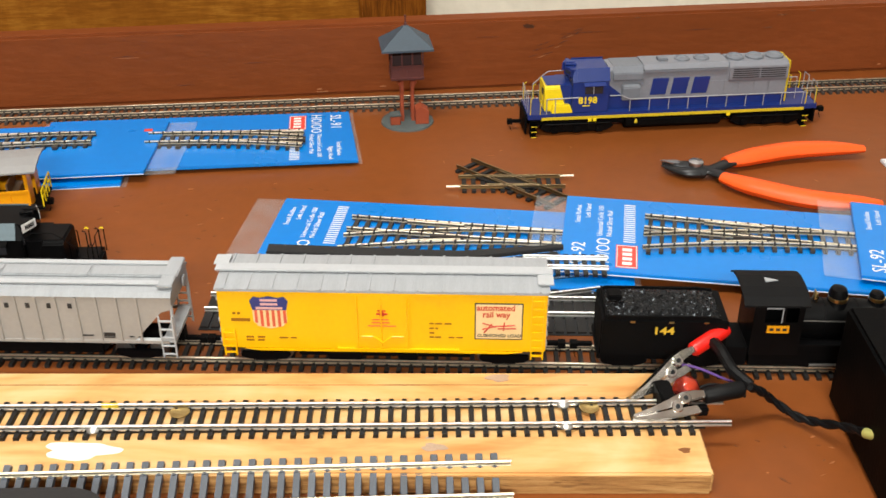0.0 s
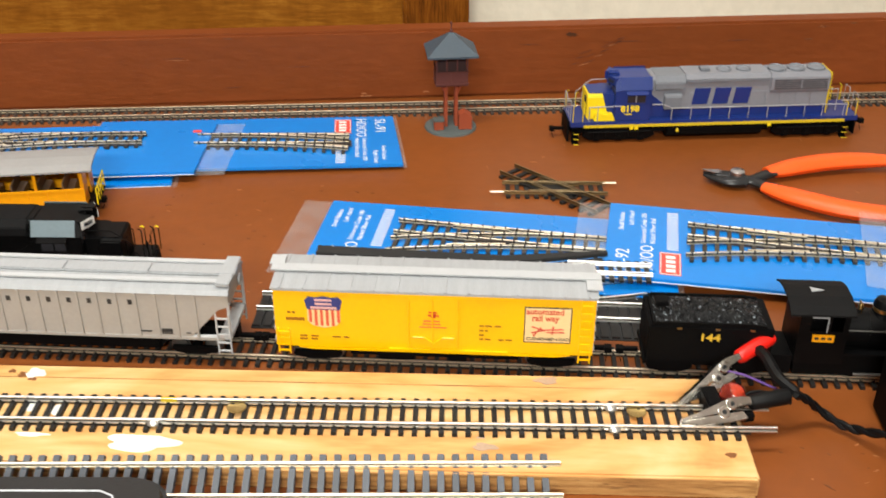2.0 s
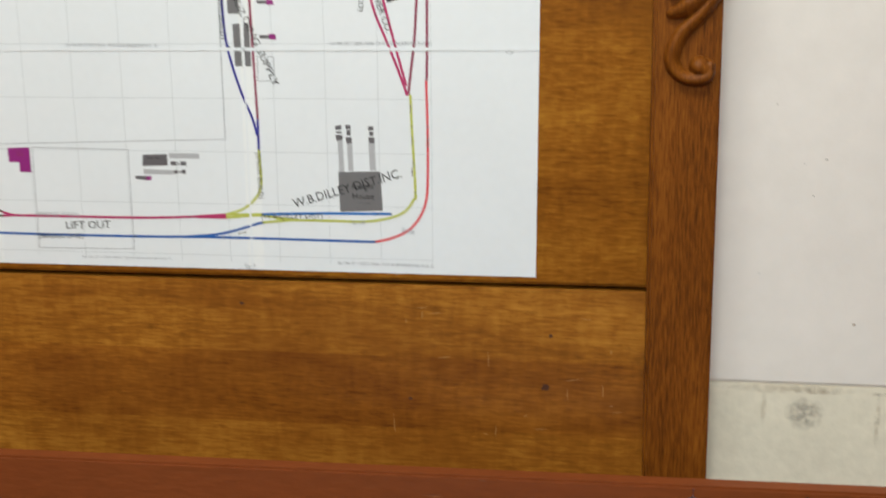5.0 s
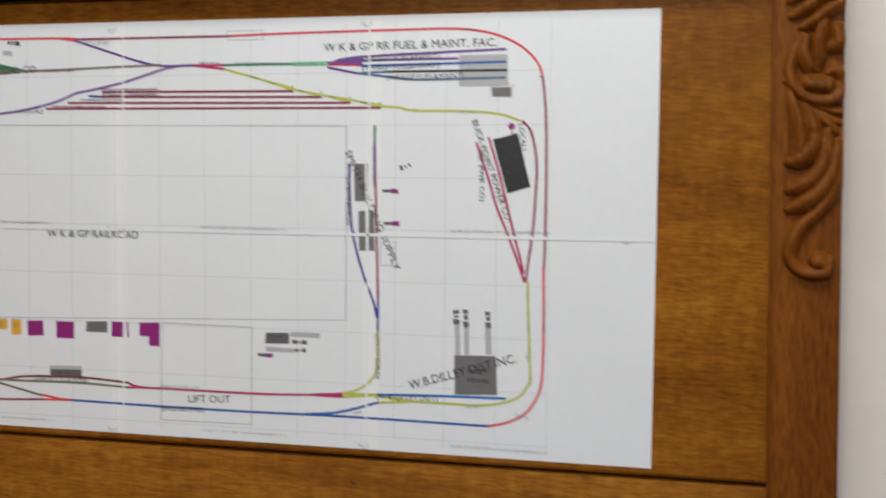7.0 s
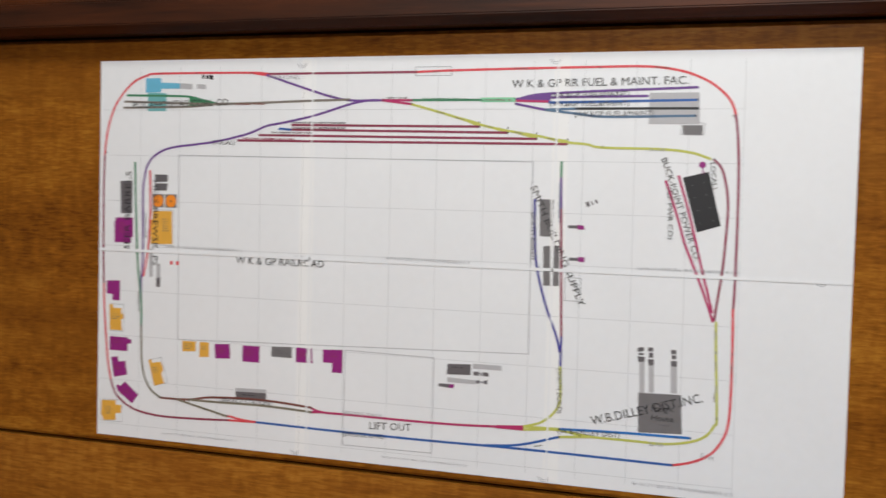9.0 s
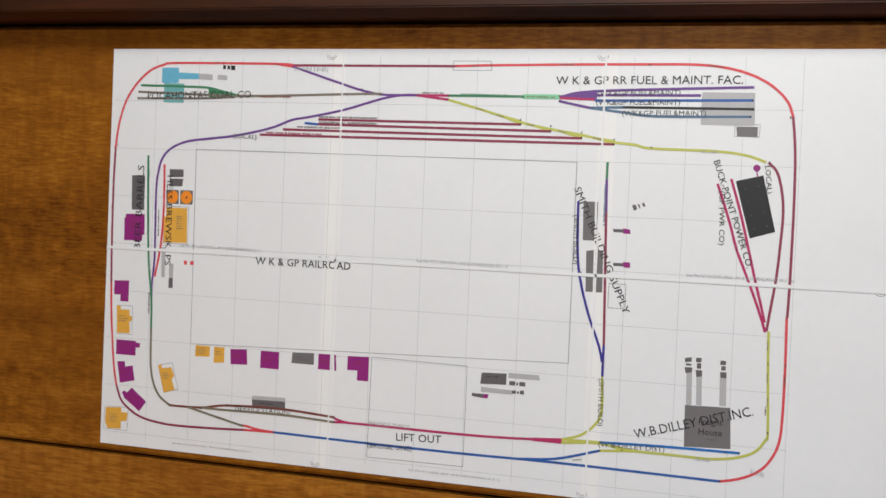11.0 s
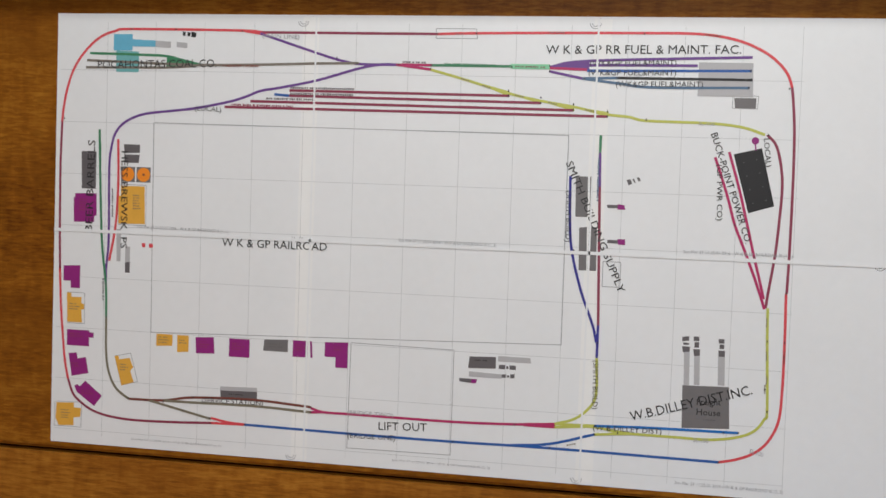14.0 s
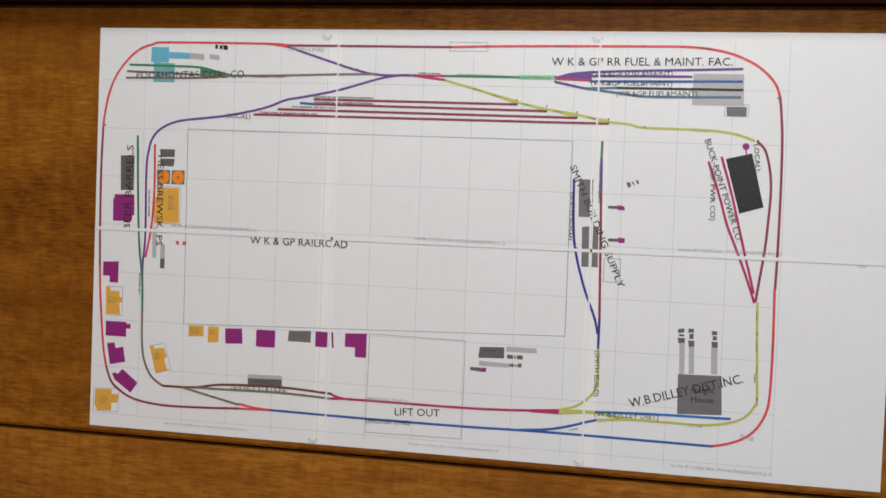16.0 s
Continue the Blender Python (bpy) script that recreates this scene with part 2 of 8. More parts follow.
NEAR = pose(0, 0, 0, 90, 0, 0)


def face_m(x, y, z):
    """A plane on a near side: x to the right, up is z, facing the near side."""
    return Matrix.Translation((x, y, z)) @ NEAR

# ---- materials of the setting ----
TABLE_PAINT = material("brown_table_paint", srgb(127, 68, 27), 0.45, vary=0.10, scale=9, bump=0.0006, spec=0.35)
BOARD_PAINT = material("brown_board_paint", srgb(122, 61, 25), 0.62, spec=0.22, vary=0.13, scale=11, bump=0.0012, stretch=(0.45, 1, 1.4))
PANEL_WOOD = wood("varnished_birch_panel", srgb(95, 54, 13), srgb(146, 91, 27), srgb(186, 127, 47), 0, 48.0, 400.0, 0.34, 0.00015, 1.2, 0.30, (1.6, 16.0), (60.0, 220.0), srgb(112, 60, 15), (0.54, 1.64), 0.9, (14.0, 60.0, 0.42), 0.45, 0.22)
PANEL_RED = wood("varnished_reddish_panel", srgb(88, 46, 11), srgb(137, 82, 23), srgb(170, 110, 38), 0, 48.0, 400.0, 0.34, 0.00015, 1.2, 0.35, (1.6, 16.0), (60.0, 220.0), srgb(90, 43, 11), (0.54, 1.64), 0.9, (14.0, 60.0, 0.42), 0.45, 0.22)
PANEL_GOLD = wood("varnished_golden_panel", srgb(88, 48, 11), srgb(134, 81, 21), srgb(168, 113, 37), 0, 60.0, 380.0, 0.36, 0.00015, 1.2, 0.30, (2.4, 14.0), (50.0, 160.0), srgb(112, 66, 17), (0.56, 1.62), 0.9, (18.0, 50.0, 0.40), 0.45, 0.08)
POST_WOOD = wood("varnished_oak_post", srgb(66, 33, 7), srgb(116, 64, 16), srgb(148, 90, 28), 2, 55.0, 700.0, 0.42, 0.0005, 0.5, 0.5, (3.0, 30.0), (60.0, 500.0), None, (0.58, 1.44), 0.6, (18.0, 260.0, 0.35), 0.0, 0.12)
DARK_WOOD = wood("dark_stained_moulding", srgb(38, 18, 8), srgb(62, 30, 12), srgb(84, 42, 18), 0, 4.0, 60.0, 0.45, spec=0.25)
WALL_WHITE = material("white_wall_paint", (0.79, 0.735, 0.695), 0.6, vary=0.04, scale=5, bump=0.0008)
WALL_PLASTER = material("old_cream_plaster", (0.76, 0.70, 0.58), 0.8, vary=0.10, scale=9, bump=0.0012)
GREY_STAIN = soft_stain("grey_plaster_stain", (0.46, 0.43, 0.38), 0.85, 0.62)
BROWN_MARK = soft_stain("brown_plaster_mark", (0.50, 0.41, 0.30), 0.85, 0.30)
ROOM_WALL = material("dimmed_room_paint", (0.30, 0.28, 0.25), 0.7, vary=0.05, scale=3)
FLOOR_MAT = material("grey_floor_tile", (0.30, 0.28, 0.25), 0.5, vary=0.1, scale=4)

WALL_Y, BB_TURN = 0.958, 1.1

# table top and the plank along its back
s = Shape().box(-1.9, 1.7, -0.02, 0.93, -0.02, 0)
setting("table_top", s, TABLE_PAINT, "brown-painted plywood layout table top with scuffs", 0.002, category="table")
bb = Shape().box(-1.9, 1.6, 0, 0.02, 0.0, 0.062)
ob = setting("back_board", bb, BOARD_PAINT, "brown-painted plank standing along the table's back edge", 0.0025, category="plank")
ob.matrix_basis = pose(0.0, 0.8800, 0, 0, 0, BB_TURN)

# wall of wooden panels, groove between two boards, oak post, white wall beyond it
lower_panel = setting("wall_panel_lower", Shape().box(-1.9, -0.060, WALL_Y + 0.004, WALL_Y + 0.02, -0.95, 0.2215), PANEL_WOOD, "varnished wooden wall panel of glued boards below the groove", category="panel")
for z0, z1, timber in ((-0.95, 0.0735, PANEL_WOOD), (0.0735, 0.1485, PANEL_RED), (0.1485, 0.2215, PANEL_WOOD)):
    part("board", Shape().box(-1.9, -0.060, WALL_Y, WALL_Y + 0.004, z0, z1), timber, lower_panel)
setting("wall_panel_upper", Shape().box(-1.9, -0.060, WALL_Y, WALL_Y + 0.02, 0.2255, 0.688), PANEL_GOLD, "varnished wooden wall panel behind the track plan", 0.003, category="panel")
setting("wall_panel_backing", Shape().box(-1.9, -0.04, WALL_Y + 0.0225, WALL_Y + 0.05, -0.95, 1.6), DARK_WOOD, "dark backing board behind the wall panels", category="panel")
setting("door_post", Shape().add([(x - 0.0135 * z, y, z) for z in (-0.95, 1.6) for y in (WALL_Y - 0.012, WALL_Y + 0.06) for x in (-0.0695, -0.0090)], [(0, 2, 3, 1), (4, 5, 7, 6), (0, 1, 5, 4), (2, 6, 7, 3), (0, 4, 6, 2), (1, 3, 7, 5)]), POST_WOOD, "varnished oak post with vertical grain", 0.003, category="post")
setting("wall_white", Shape().box(-0.03, 1.9, 0.9868, 1.1, 0.1252, 1.6), WALL_WHITE, "white painted wall beside the oak post", 0.003, category="wall")
setting("wall_plaster", Shape().box(-0.03, 1.9, 0.988, 1.1, -0.95, 0.1252), WALL_PLASTER, "bare cream plaster at the foot of the white wall", 0.001, category="wall")
s = Shape().prism([(WALL_Y, 0.690), (WALL_Y - 0.02, 0.690), (WALL_Y - 0.03, 0.699), (WALL_Y - 0.03, 0.725), (WALL_Y - 0.018, 0.735), (WALL_Y - 0.018, 0.775), (WALL_Y, 0.785)], -1.9, -0.081, "x")
setting("trim_rail", s, DARK_WOOD, "dark stained moulding above the panel", 0.001, category="moulding")
setting("wall_panel_top", Shape().box(-1.9, -0.060, WALL_Y, WALL_Y + 0.02, 0.787, 1.6), PANEL_RED, "varnished wooden panel above the moulding", 0.003, category="panel")
# the rest of the room, out of view; its walls are dimmed to darken reflections
setting("floor", Shape().box(-3, 3, -4, 1.1, -1.0, -0.95), FLOOR_MAT, "grey tiled floor")
setting("ceiling", Shape().box(-3, 3, -4, 1.1, 1.62, 1.7), WALL_WHITE, "pale plain ceiling")
setting("wall_south", Shape().box(-3, 3, -4.1, -4, -0.95, 1.62), ROOM_WALL, "unseen plain room wall, dimmed to darken reflections")
setting("wall_west", Shape().box(-3.1, -3, -4, 1.1, -0.95, 1.62), ROOM_WALL, "unseen plain room wall, dimmed to darken reflections")
setting("wall_east", Shape().box(3, 3.1, -4, 1.1, -0.95, 1.62), ROOM_WALL, "unseen plain room wall, dimmed to darken reflections")
setting("wall_north", Shape().box(-3, 3, 1.1, 1.2, -0.95, 1.62), ROOM_WALL, "unseen plain room wall, dimmed to darken reflections")

# carved relief on the post: scrolls and leaves that run into one another, the widths in millimetres from its outer edge
post = bpy.data.objects["door_post"]
STROKES = []


def carved(pts, radii, side=1.0):
    """One ridge of the relief: its line, its half widths, and the side on which it is undercut."""
    line = smooth_line([(w, 0.0, z) for w, z in pts], 8)
    k = len(line) - 1
    rr = [np.interp(i / k, np.linspace(0, 1, len(radii)), radii) for i in range(len(line))]
    STROKES.append((np.array([(q.x, q.z) for q in line]), np.array(rr), side))


# lower hook, with its curled end
carved([(60, 552), (61, 530), (58, 508), (49, 488), (37, 474), (25, 462), (18, 447), (18, 435), (25, 426), (36, 423), (46, 426), (49, 434)], [3, 5, 6, 6.5, 6.5, 7, 7.5, 7, 6.5, 7, 8, 6], 1)
carved([(41, 434), (45, 432)], [9, 8], 1)
# four fingers of the leaf above it
carved([(57, 540), (53, 514), (43, 496), (30, 485), (16, 479)], [5, 8, 9.5, 9, 5], 1)
carved([(48, 548), (46, 524), (38, 508), (27, 500), (16, 496)], [5, 8.5, 9.5, 8.5, 5], 1)
carved([(37, 558), (37, 540), (31, 528), (23, 522), (15, 521)], [5, 8, 9, 8, 5], 1)
carved([(12, 592), (17, 572), (22, 552), (22, 536), (16, 524)], [2, 6, 8, 8, 5], -1)
carved([(24, 580), (29, 566), (33, 552), (34, 540)], [3, 6, 7.5, 6], -1)
# stems that cross the post
carved([(11, 594), (24, 582), (38, 572), (52, 567), (62, 566)], [3, 4.5, 4.5, 4, 3], 1)
carved([(20, 586), (34, 569), (48, 556), (60, 544)], [2, 4, 4.5, 3], 1)
carved([(16, 590), (30, 575), (46, 562), (61, 555)], [2, 3.5, 4, 3], 1)
# upper scroll, a broad bowl with a leaf hanging into it
carved([(24, 634), (17, 616), (15, 601), (20, 588), (31, 579), (45, 577), (56, 583), (60, 594), (54, 601), (46, 599)], [3, 5, 6, 6.5, 7, 7.5, 7.5, 6.5, 6, 5], 1)
carved([(31, 592), (45, 590)], [9, 9], 1)
carved([(27, 632), (25, 616), (31, 604), (37, 601)], [4, 6.5, 6.5, 4], -1)
carved([(44, 648), (40, 630), (39, 614), (38, 604)], [5, 8, 7, 4], 1)
carved([(54, 640), (56, 626), (48, 622), (43, 624)], [6, 8, 6, 4], 1)
# leaves that spread from the top
carved([(58, 676), (42, 667), (28, 657), (16, 650)], [5, 7, 7, 4], 1)
carved([(60, 662), (48, 655), (36, 646), (24, 640)], [5, 7, 7, 4], 1)
carved([(57, 691), (40, 683), (25, 672), (14, 664)], [5, 7, 7, 4], 1)
carved([(57, 706), (40, 700), (24, 692), (14, 684)], [5, 7, 7, 4], 1)


def carving(step=1.1):
    us, zs = np.arange(7.0, 60.3, step), np.arange(408.0, 690.0, step)
    uu, zz = np.meshgrid(us, zs)
    high = np.full(uu.shape, -1.5)
    for line, rr, side in STROKES:
        du, dz = uu[..., None] - line[:, 0], zz[..., None] - line[:, 1]
        away = np.hypot(du, dz)
        near = np.argmin(away / rr, axis=-1)
        r = rr[near]
        tang = np.gradient(line, axis=0)
        tang = (tang / np.maximum(np.linalg.norm(tang, axis=1, keepdims=True), 1e-6))[near]
        pu = np.take_along_axis(du, near[..., None], -1)[..., 0]
        pz = np.take_along_axis(dz, near[..., None], -1)[..., 0]
        d = np.take_along_axis(away, near[..., None], -1)[..., 0] / r
        lean = np.clip((tang[..., 0] * pz - tang[..., 1] * pu) / r, -1, 1) * side
        ridge = 1.25 * r * np.sqrt(np.clip(1 - d * d, 0, 1)) * (1 - 0.30 * lean)
        high = np.maximum(high, np.where(d < 1, ridge, -1.5))
    verts = [(-0.0695 - 0.0135 * z / 1000 + u / 1000, WALL_Y - 0.012 - h / 1000, z / 1000) for u, z, h in zip(uu.ravel(), zz.ravel(), high.ravel())]
    n, faces = len(us), []
    for j in range(len(zs) - 1):
        for i in range(n - 1):
            if high[j:j + 2, i:i + 2].max() > -0.5:
                faces.append((j * n + i, j * n + i + 1, (j + 1) * n + i + 1, (j + 1) * n + i))
    used = sorted({i for q in faces for i in q})
    back = {k: i for i, k in enumerate(used)}
    return Shape().add([verts[k] for k in used], [tuple(back[i] for i in q) for q in faces])


part("carving", carving(), POST_WOOD, post, "carved oak scrolls and leaves", smooth=True)


def stain(name, cx, cz, rx, rz, mat, label, seed):
    """A thin irregular patch on the plaster."""
    rnd = random.Random(seed)
    rim = [(cx + rx * math.cos(a) * f, cz + rz * math.sin(a) * f) for a, f in ((2 * math.pi * i / 26, rnd.uniform(0.78, 1.12)) for i in range(26))]
    return setting(name, Shape().prism(rim, 0.98775, 0.9886, "y"), mat, label, category="stain")


stain("plaster_stain", 0.087, 0.0955, 0.021, 0.0185, GREY_STAIN, "round grey stain on the bare plaster", 3)
stain("plaster_crack", 0.095, 0.1185, 0.026, 0.003, BROWN_MARK, "brown stained crack in the bare plaster", 4)
stain("plaster_crack", 0.047, 0.100, 0.0036, 0.02, BROWN_MARK, "brown stained crack in the bare plaster", 5)
stain("plaster_crack", 0.155, 0.092, 0.0034, 0.028, BROWN_MARK, "brown stained crack in the bare plaster", 6)
stain("plaster_crack", 0.155, 0.1185, 0.010, 0.0022, BROWN_MARK, "brown stained crack in the bare plaster", 7)

# scuffs, scratches and crumbs on the painted table, chipped paint on the plank
SCUFF_DARK = material("dark_table_scuff", srgb(104, 57, 25), 0.6, vary=0.3, scale=200)
PANEL_KNOT = material("dark_wood_knot", srgb(72, 38, 14), 0.5, vary=0.2, scale=150)
SCUFF_PALE = material("pale_table_scratch", srgb(158, 102, 62), 0.6, vary=0.3, scale=200)
rnd = random.Random(77)
table = bpy.data.objects["table_top"]


def scuff(x, y, length, width, turn, mat, seed):
    """A ragged sliver on the paint."""
    r = random.Random(seed)
    n = 7
    upper = [(-length / 2 + length * i / n, width * r.uniform(0.2, 1.0) * math.sin(math.pi * (i + 0.3) / (n + 0.6))) for i in range(n + 1)]
    lower = [(u, -w * r.uniform(0.2, 1.0)) for u, w in reversed(upper)]
    a = radians(turn)
    rim = [(x + u * math.cos(a) - w * math.sin(a), y + u * math.sin(a) + w * math.cos(a)) for u, w in upper + lower]
    part("scuff", Shape().prism(rim, -0.0002, 0.00025, "z"), mat, table)


for i in range(44):
    scuff(rnd.uniform(-0.26, -0.10), rnd.uniform(0.56, 0.71), rnd.uniform(0.0015, 0.0045), rnd.uniform(0.0006, 0.0012), rnd.uniform(-40, 40), SCUFF_DARK if i % 4 else SCUFF_PALE, i)
for i in range(20):
    scuff(rnd.uniform(0.09, 0.17), rnd.uniform(0.33, 0.405), rnd.uniform(0.0015, 0.004), rnd.uniform(0.0003, 0.0007), rnd.uniform(-60, 60), SCUFF_DARK if i % 3 else SCUFF_PALE, 50 + i)
for i in range(16):
    scuff(rnd.uniform(-0.06, 0.34), rnd.uniform(0.63, 0.78), rnd.uniform(0.002, 0.005), rnd.uniform(0.0003, 0.0008), rnd.uniform(-90, 90), SCUFF_PALE, 90 + i)
scuff(0.112, 0.372, 0.007, 0.0010, -50, SCUFF_DARK, 130)
plank = bpy.data.objects["back_board"]
for i in range(16):
    x, z = rnd.uniform(-0.30, 0.55), rnd.choice((0.0585, 0.056, 0.0035, 0.006, rnd.uniform(0.01, 0.05)))
    w, h = rnd.uniform(0.002, 0.006), rnd.uniform(0.0004, 0.0010)
    rim = [(x + w * math.cos(a) * f, z + h * math.sin(a) * f) for a, f in ((2 * math.pi * k / 10, rnd.uniform(0.6, 1.2)) for k in range(10))]
    part("chip", Shape().prism(rim, -0.0003, 0.0002, "y"), SCUFF_DARK if i % 3 else SCUFF_PALE, plank)
# a knot in the plank, saw chatter beside it, and long cracks along the grain
GOUGE = material("dark_plank_gouge", srgb(84, 42, 20), 0.7, vary=0.3, scale=200)
rim = [(0.073 + 0.0062 * math.cos(a) * f, 0.0545 + 0.0020 * math.sin(a) * f) for a, f in ((2 * math.pi * k / 14, rnd.uniform(0.6, 1.2)) for k in range(14))]
part("knot", Shape().prism(rim, -0.0003, 0.0002, "y"), PANEL_KNOT, plank, "dark knot under the paint")
for i in range(26):
    if i < 16:
        x, z, run, turn, high = 0.078 + 0.0028 * i + rnd.uniform(-0.004, 0.004), 0.030 + 0.0013 * i + rnd.uniform(-0.006, 0.004), rnd.uniform(0.006, 0.014), rnd.uniform(10, 26), 0.0003
    else:
        x, z, run, turn, high = rnd.uniform(-0.28, 0.40), rnd.uniform(0.008, 0.050), rnd.uniform(0.012, 0.035), rnd.uniform(-2, 3), 0.00028
    a = radians(turn)
    d, n = (run * math.cos(a) / 2, run * math.sin(a) / 2), (-math.sin(a) * high, math.cos(a) * high)
    rim = [(x - d[0], z - d[1]), (x + n[0], z + n[1]), (x + d[0], z + d[1]), (x - n[0], z - n[1])]
    part("gouge", Shape().prism(rim[::-1], -0.0002, 0.0002, "y"), SCUFF_PALE if i % 5 == 2 else GOUGE, plank)

# pale scratches and small knots on the wooden panel
SCRATCH = material("pale_wood_scratch", srgb(176, 136, 78), 0.5, vary=0.2, scale=200)
lower = bpy.data.objects["wall_panel_lower"]
for i in range(18):
    x, z, run = rnd.uniform(-0.32, -0.09), rnd.uniform(0.06, 0.20), rnd.uniform(0.004, 0.020)
    a = radians(rnd.choice((8, 12, 88, 92, -4)))
    d = (run * math.cos(a) / 2, run * math.sin(a) / 2)
    n = (-math.sin(a) * 0.0003, math.cos(a) * 0.0003)
    rim = [(x - d[0], z - d[1]), (x + n[0], z + n[1]), (x + d[0], z + d[1]), (x - n[0], z - n[1])]
    part("scratch", Shape().prism(rim, WALL_Y - 0.0001, WALL_Y + 0.0003, "y"), SCRATCH, lower)
for x, z, r in ((-0.166, 0.122, 0.0035), (-0.47, 0.198, 0.002), (-0.162, 0.175, 0.0018), (-0.30, 0.105, 0.0016)):
    rim = [(x + 1.3 * r * math.cos(a) * f, z + r * math.sin(a) * f) for a, f in ((2 * math.pi * k / 14, rnd.uniform(0.7, 1.2)) for k in range(14))]
    part("knot", Shape().prism(rim, WALL_Y - 0.0001, WALL_Y + 0.0003, "y"), PANEL_KNOT, lower)

# faint spots on the white wall
SPOT = soft_stain("faint_brown_spot", (0.55, 0.44, 0.33), 0.7, 0.7)
wall = bpy.data.objects["wall_white"]
for x, z, r in ((0.042, 0.397, 0.0015), (0.090, 0.346, 0.0022), (0.070, 0.342, 0.0014), (0.080, 0.312, 0.0013), (0.126, 0.188, 0.0020), (0.035, 0.236, 0.0014), (0.16, 0.27, 0.0016)):
    rim = [(x + r * math.cos(t) * f, z + r * math.sin(t) * f) for t, f in ((2 * math.pi * k / 12, rnd.uniform(0.6, 1.2)) for k in range(12))]
    part("spot", Shape().prism(rim, 0.98665, 0.9870, "y"), SPOT, wall)
# plaster browner in a soft band just below the white wall
stain("plaster_stain", 0.075, 0.1205, 0.075, 0.006, BROWN_MARK, "soft brown band along the top of the plaster", 11)
stain("plaster_stain", 0.21, 0.1195, 0.06, 0.007, BROWN_MARK, "soft brown band along the top of the plaster", 12)

# ---- track ----
NICKEL = material("nickel_silver_rail", (0.84, 0.76, 0.60), 0.46, 1.0, 0.1, 200)
NICKEL_BRIGHT = material("bright_nickel_rail", (0.95, 0.95, 0.94), 0.36, 1.0, 0.08, 200)
TIE_BLACK = material("black_tie_plastic", (0.013, 0.0125, 0.0125), 0.55, vary=0.25, scale=150, bump=0.0002, per_object=0.25, spec=0.3)
TIE_GREY = material("blue_grey_tie_plastic", (0.075, 0.085, 0.105), 0.5, vary=0.2, scale=150, bump=0.0002, per_object=0.15)
TIE_BROWN = material("brown_black_tie_plastic", (0.040, 0.032, 0.027), 0.6, vary=0.25, scale=150, bump=0.0002, per_object=0.25)
GAUGE = 0.0165


def rail_shape(s, pts, z=0.002):
    """A rail along plan points: foot, web and head in one rolled section."""
    half = [(0.0012, 0.0), (0.0012, 0.0005), (0.00035, 0.0006), (0.00035, 0.0016), (0.0006, 0.0018), (0.0006, 0.00246), (0.0004, 0.0026)]
    loop = half + [(-n, h) for n, h in reversed(half)]
    k, m, v = len(loop), len(pts), []
    for i, p in enumerate(pts):
        d = (Vector(pts[min(i + 1, m - 1)]) - Vector(pts[max(i - 1, 0)])).normalized()
        v += [(p[0] - d.y * n, p[1] + d.x * n, z + h) for n, h in loop]
    f = [(k * i + j, k * i + (j + 1) % k, k * i + k + (j + 1) % k, k * i + k + j) for i in range(m - 1) for j in range(k)]
    return s.add(v, f + [tuple(range(k)), tuple(range(k * m - 1, k * m - k - 1, -1))])


# dull web colour, darkened by the shade below the rail head
WEB_SHADE = material("dull_shaded_rail_web", (0.11, 0.10, 0.085), 0.6, 0.8, 0.2, 150)


def shade_webs(ob):
    """Paints the shade under the head onto the dull webs; the running head and the foot are bright."""
    ob.data.materials.append(WEB_SHADE)
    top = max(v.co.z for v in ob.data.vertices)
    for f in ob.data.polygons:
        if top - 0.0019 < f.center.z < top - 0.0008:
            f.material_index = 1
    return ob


def tie_shape(length=0.029, width=0.0027):
    s = Shape().prism([(-width / 2, 0), (width / 2, 0), (width * 0.42, 0.0021), (-width * 0.42, 0.0021)], -length / 2, length / 2, "y")
    for y in (-GAUGE / 2, GAUGE / 2):
        for d in (-0.0016, 0.0016):
            s.box(-0.0007, 0.0007, y + d - 0.0005, y + d + 0.0005, 0.002, 0.0029)
    return s


def straight_track(name, label, x0, x1, m, tie_mat, rail_mat, pitch=0.0066, tie_len=0.029, over=0.0, group="straight track", tie_w=0.0027):
    """Straight track along local x."""
    t = thing(name, label, "track", m, group)
    for y in (-GAUGE / 2, GAUGE / 2):
        shade_webs(part("rail", rail_shape(Shape(), [(x0, y), (x1 + over, y)]), rail_mat, t, "nickel silver rail"))
    me = mesh_of("tie", tie_shape(tie_len, tie_w), tie_mat)
    n = int((x1 - x0) / pitch)
    for i in range(n):
        o = new("tie", me)
        o.parent = t
        o.location = (x0 + pitch * (i + 0.5), 0, 0)
    strips = Shape()
    for y in (-GAUGE / 2 - 0.0003, GAUGE / 2 + 0.0003):
        strips.box(x0, x1, y - 0.0006, y + 0.0006, 0.0003, 0.0013)
    part("tie_web", strips, tie_mat, t)
    return t


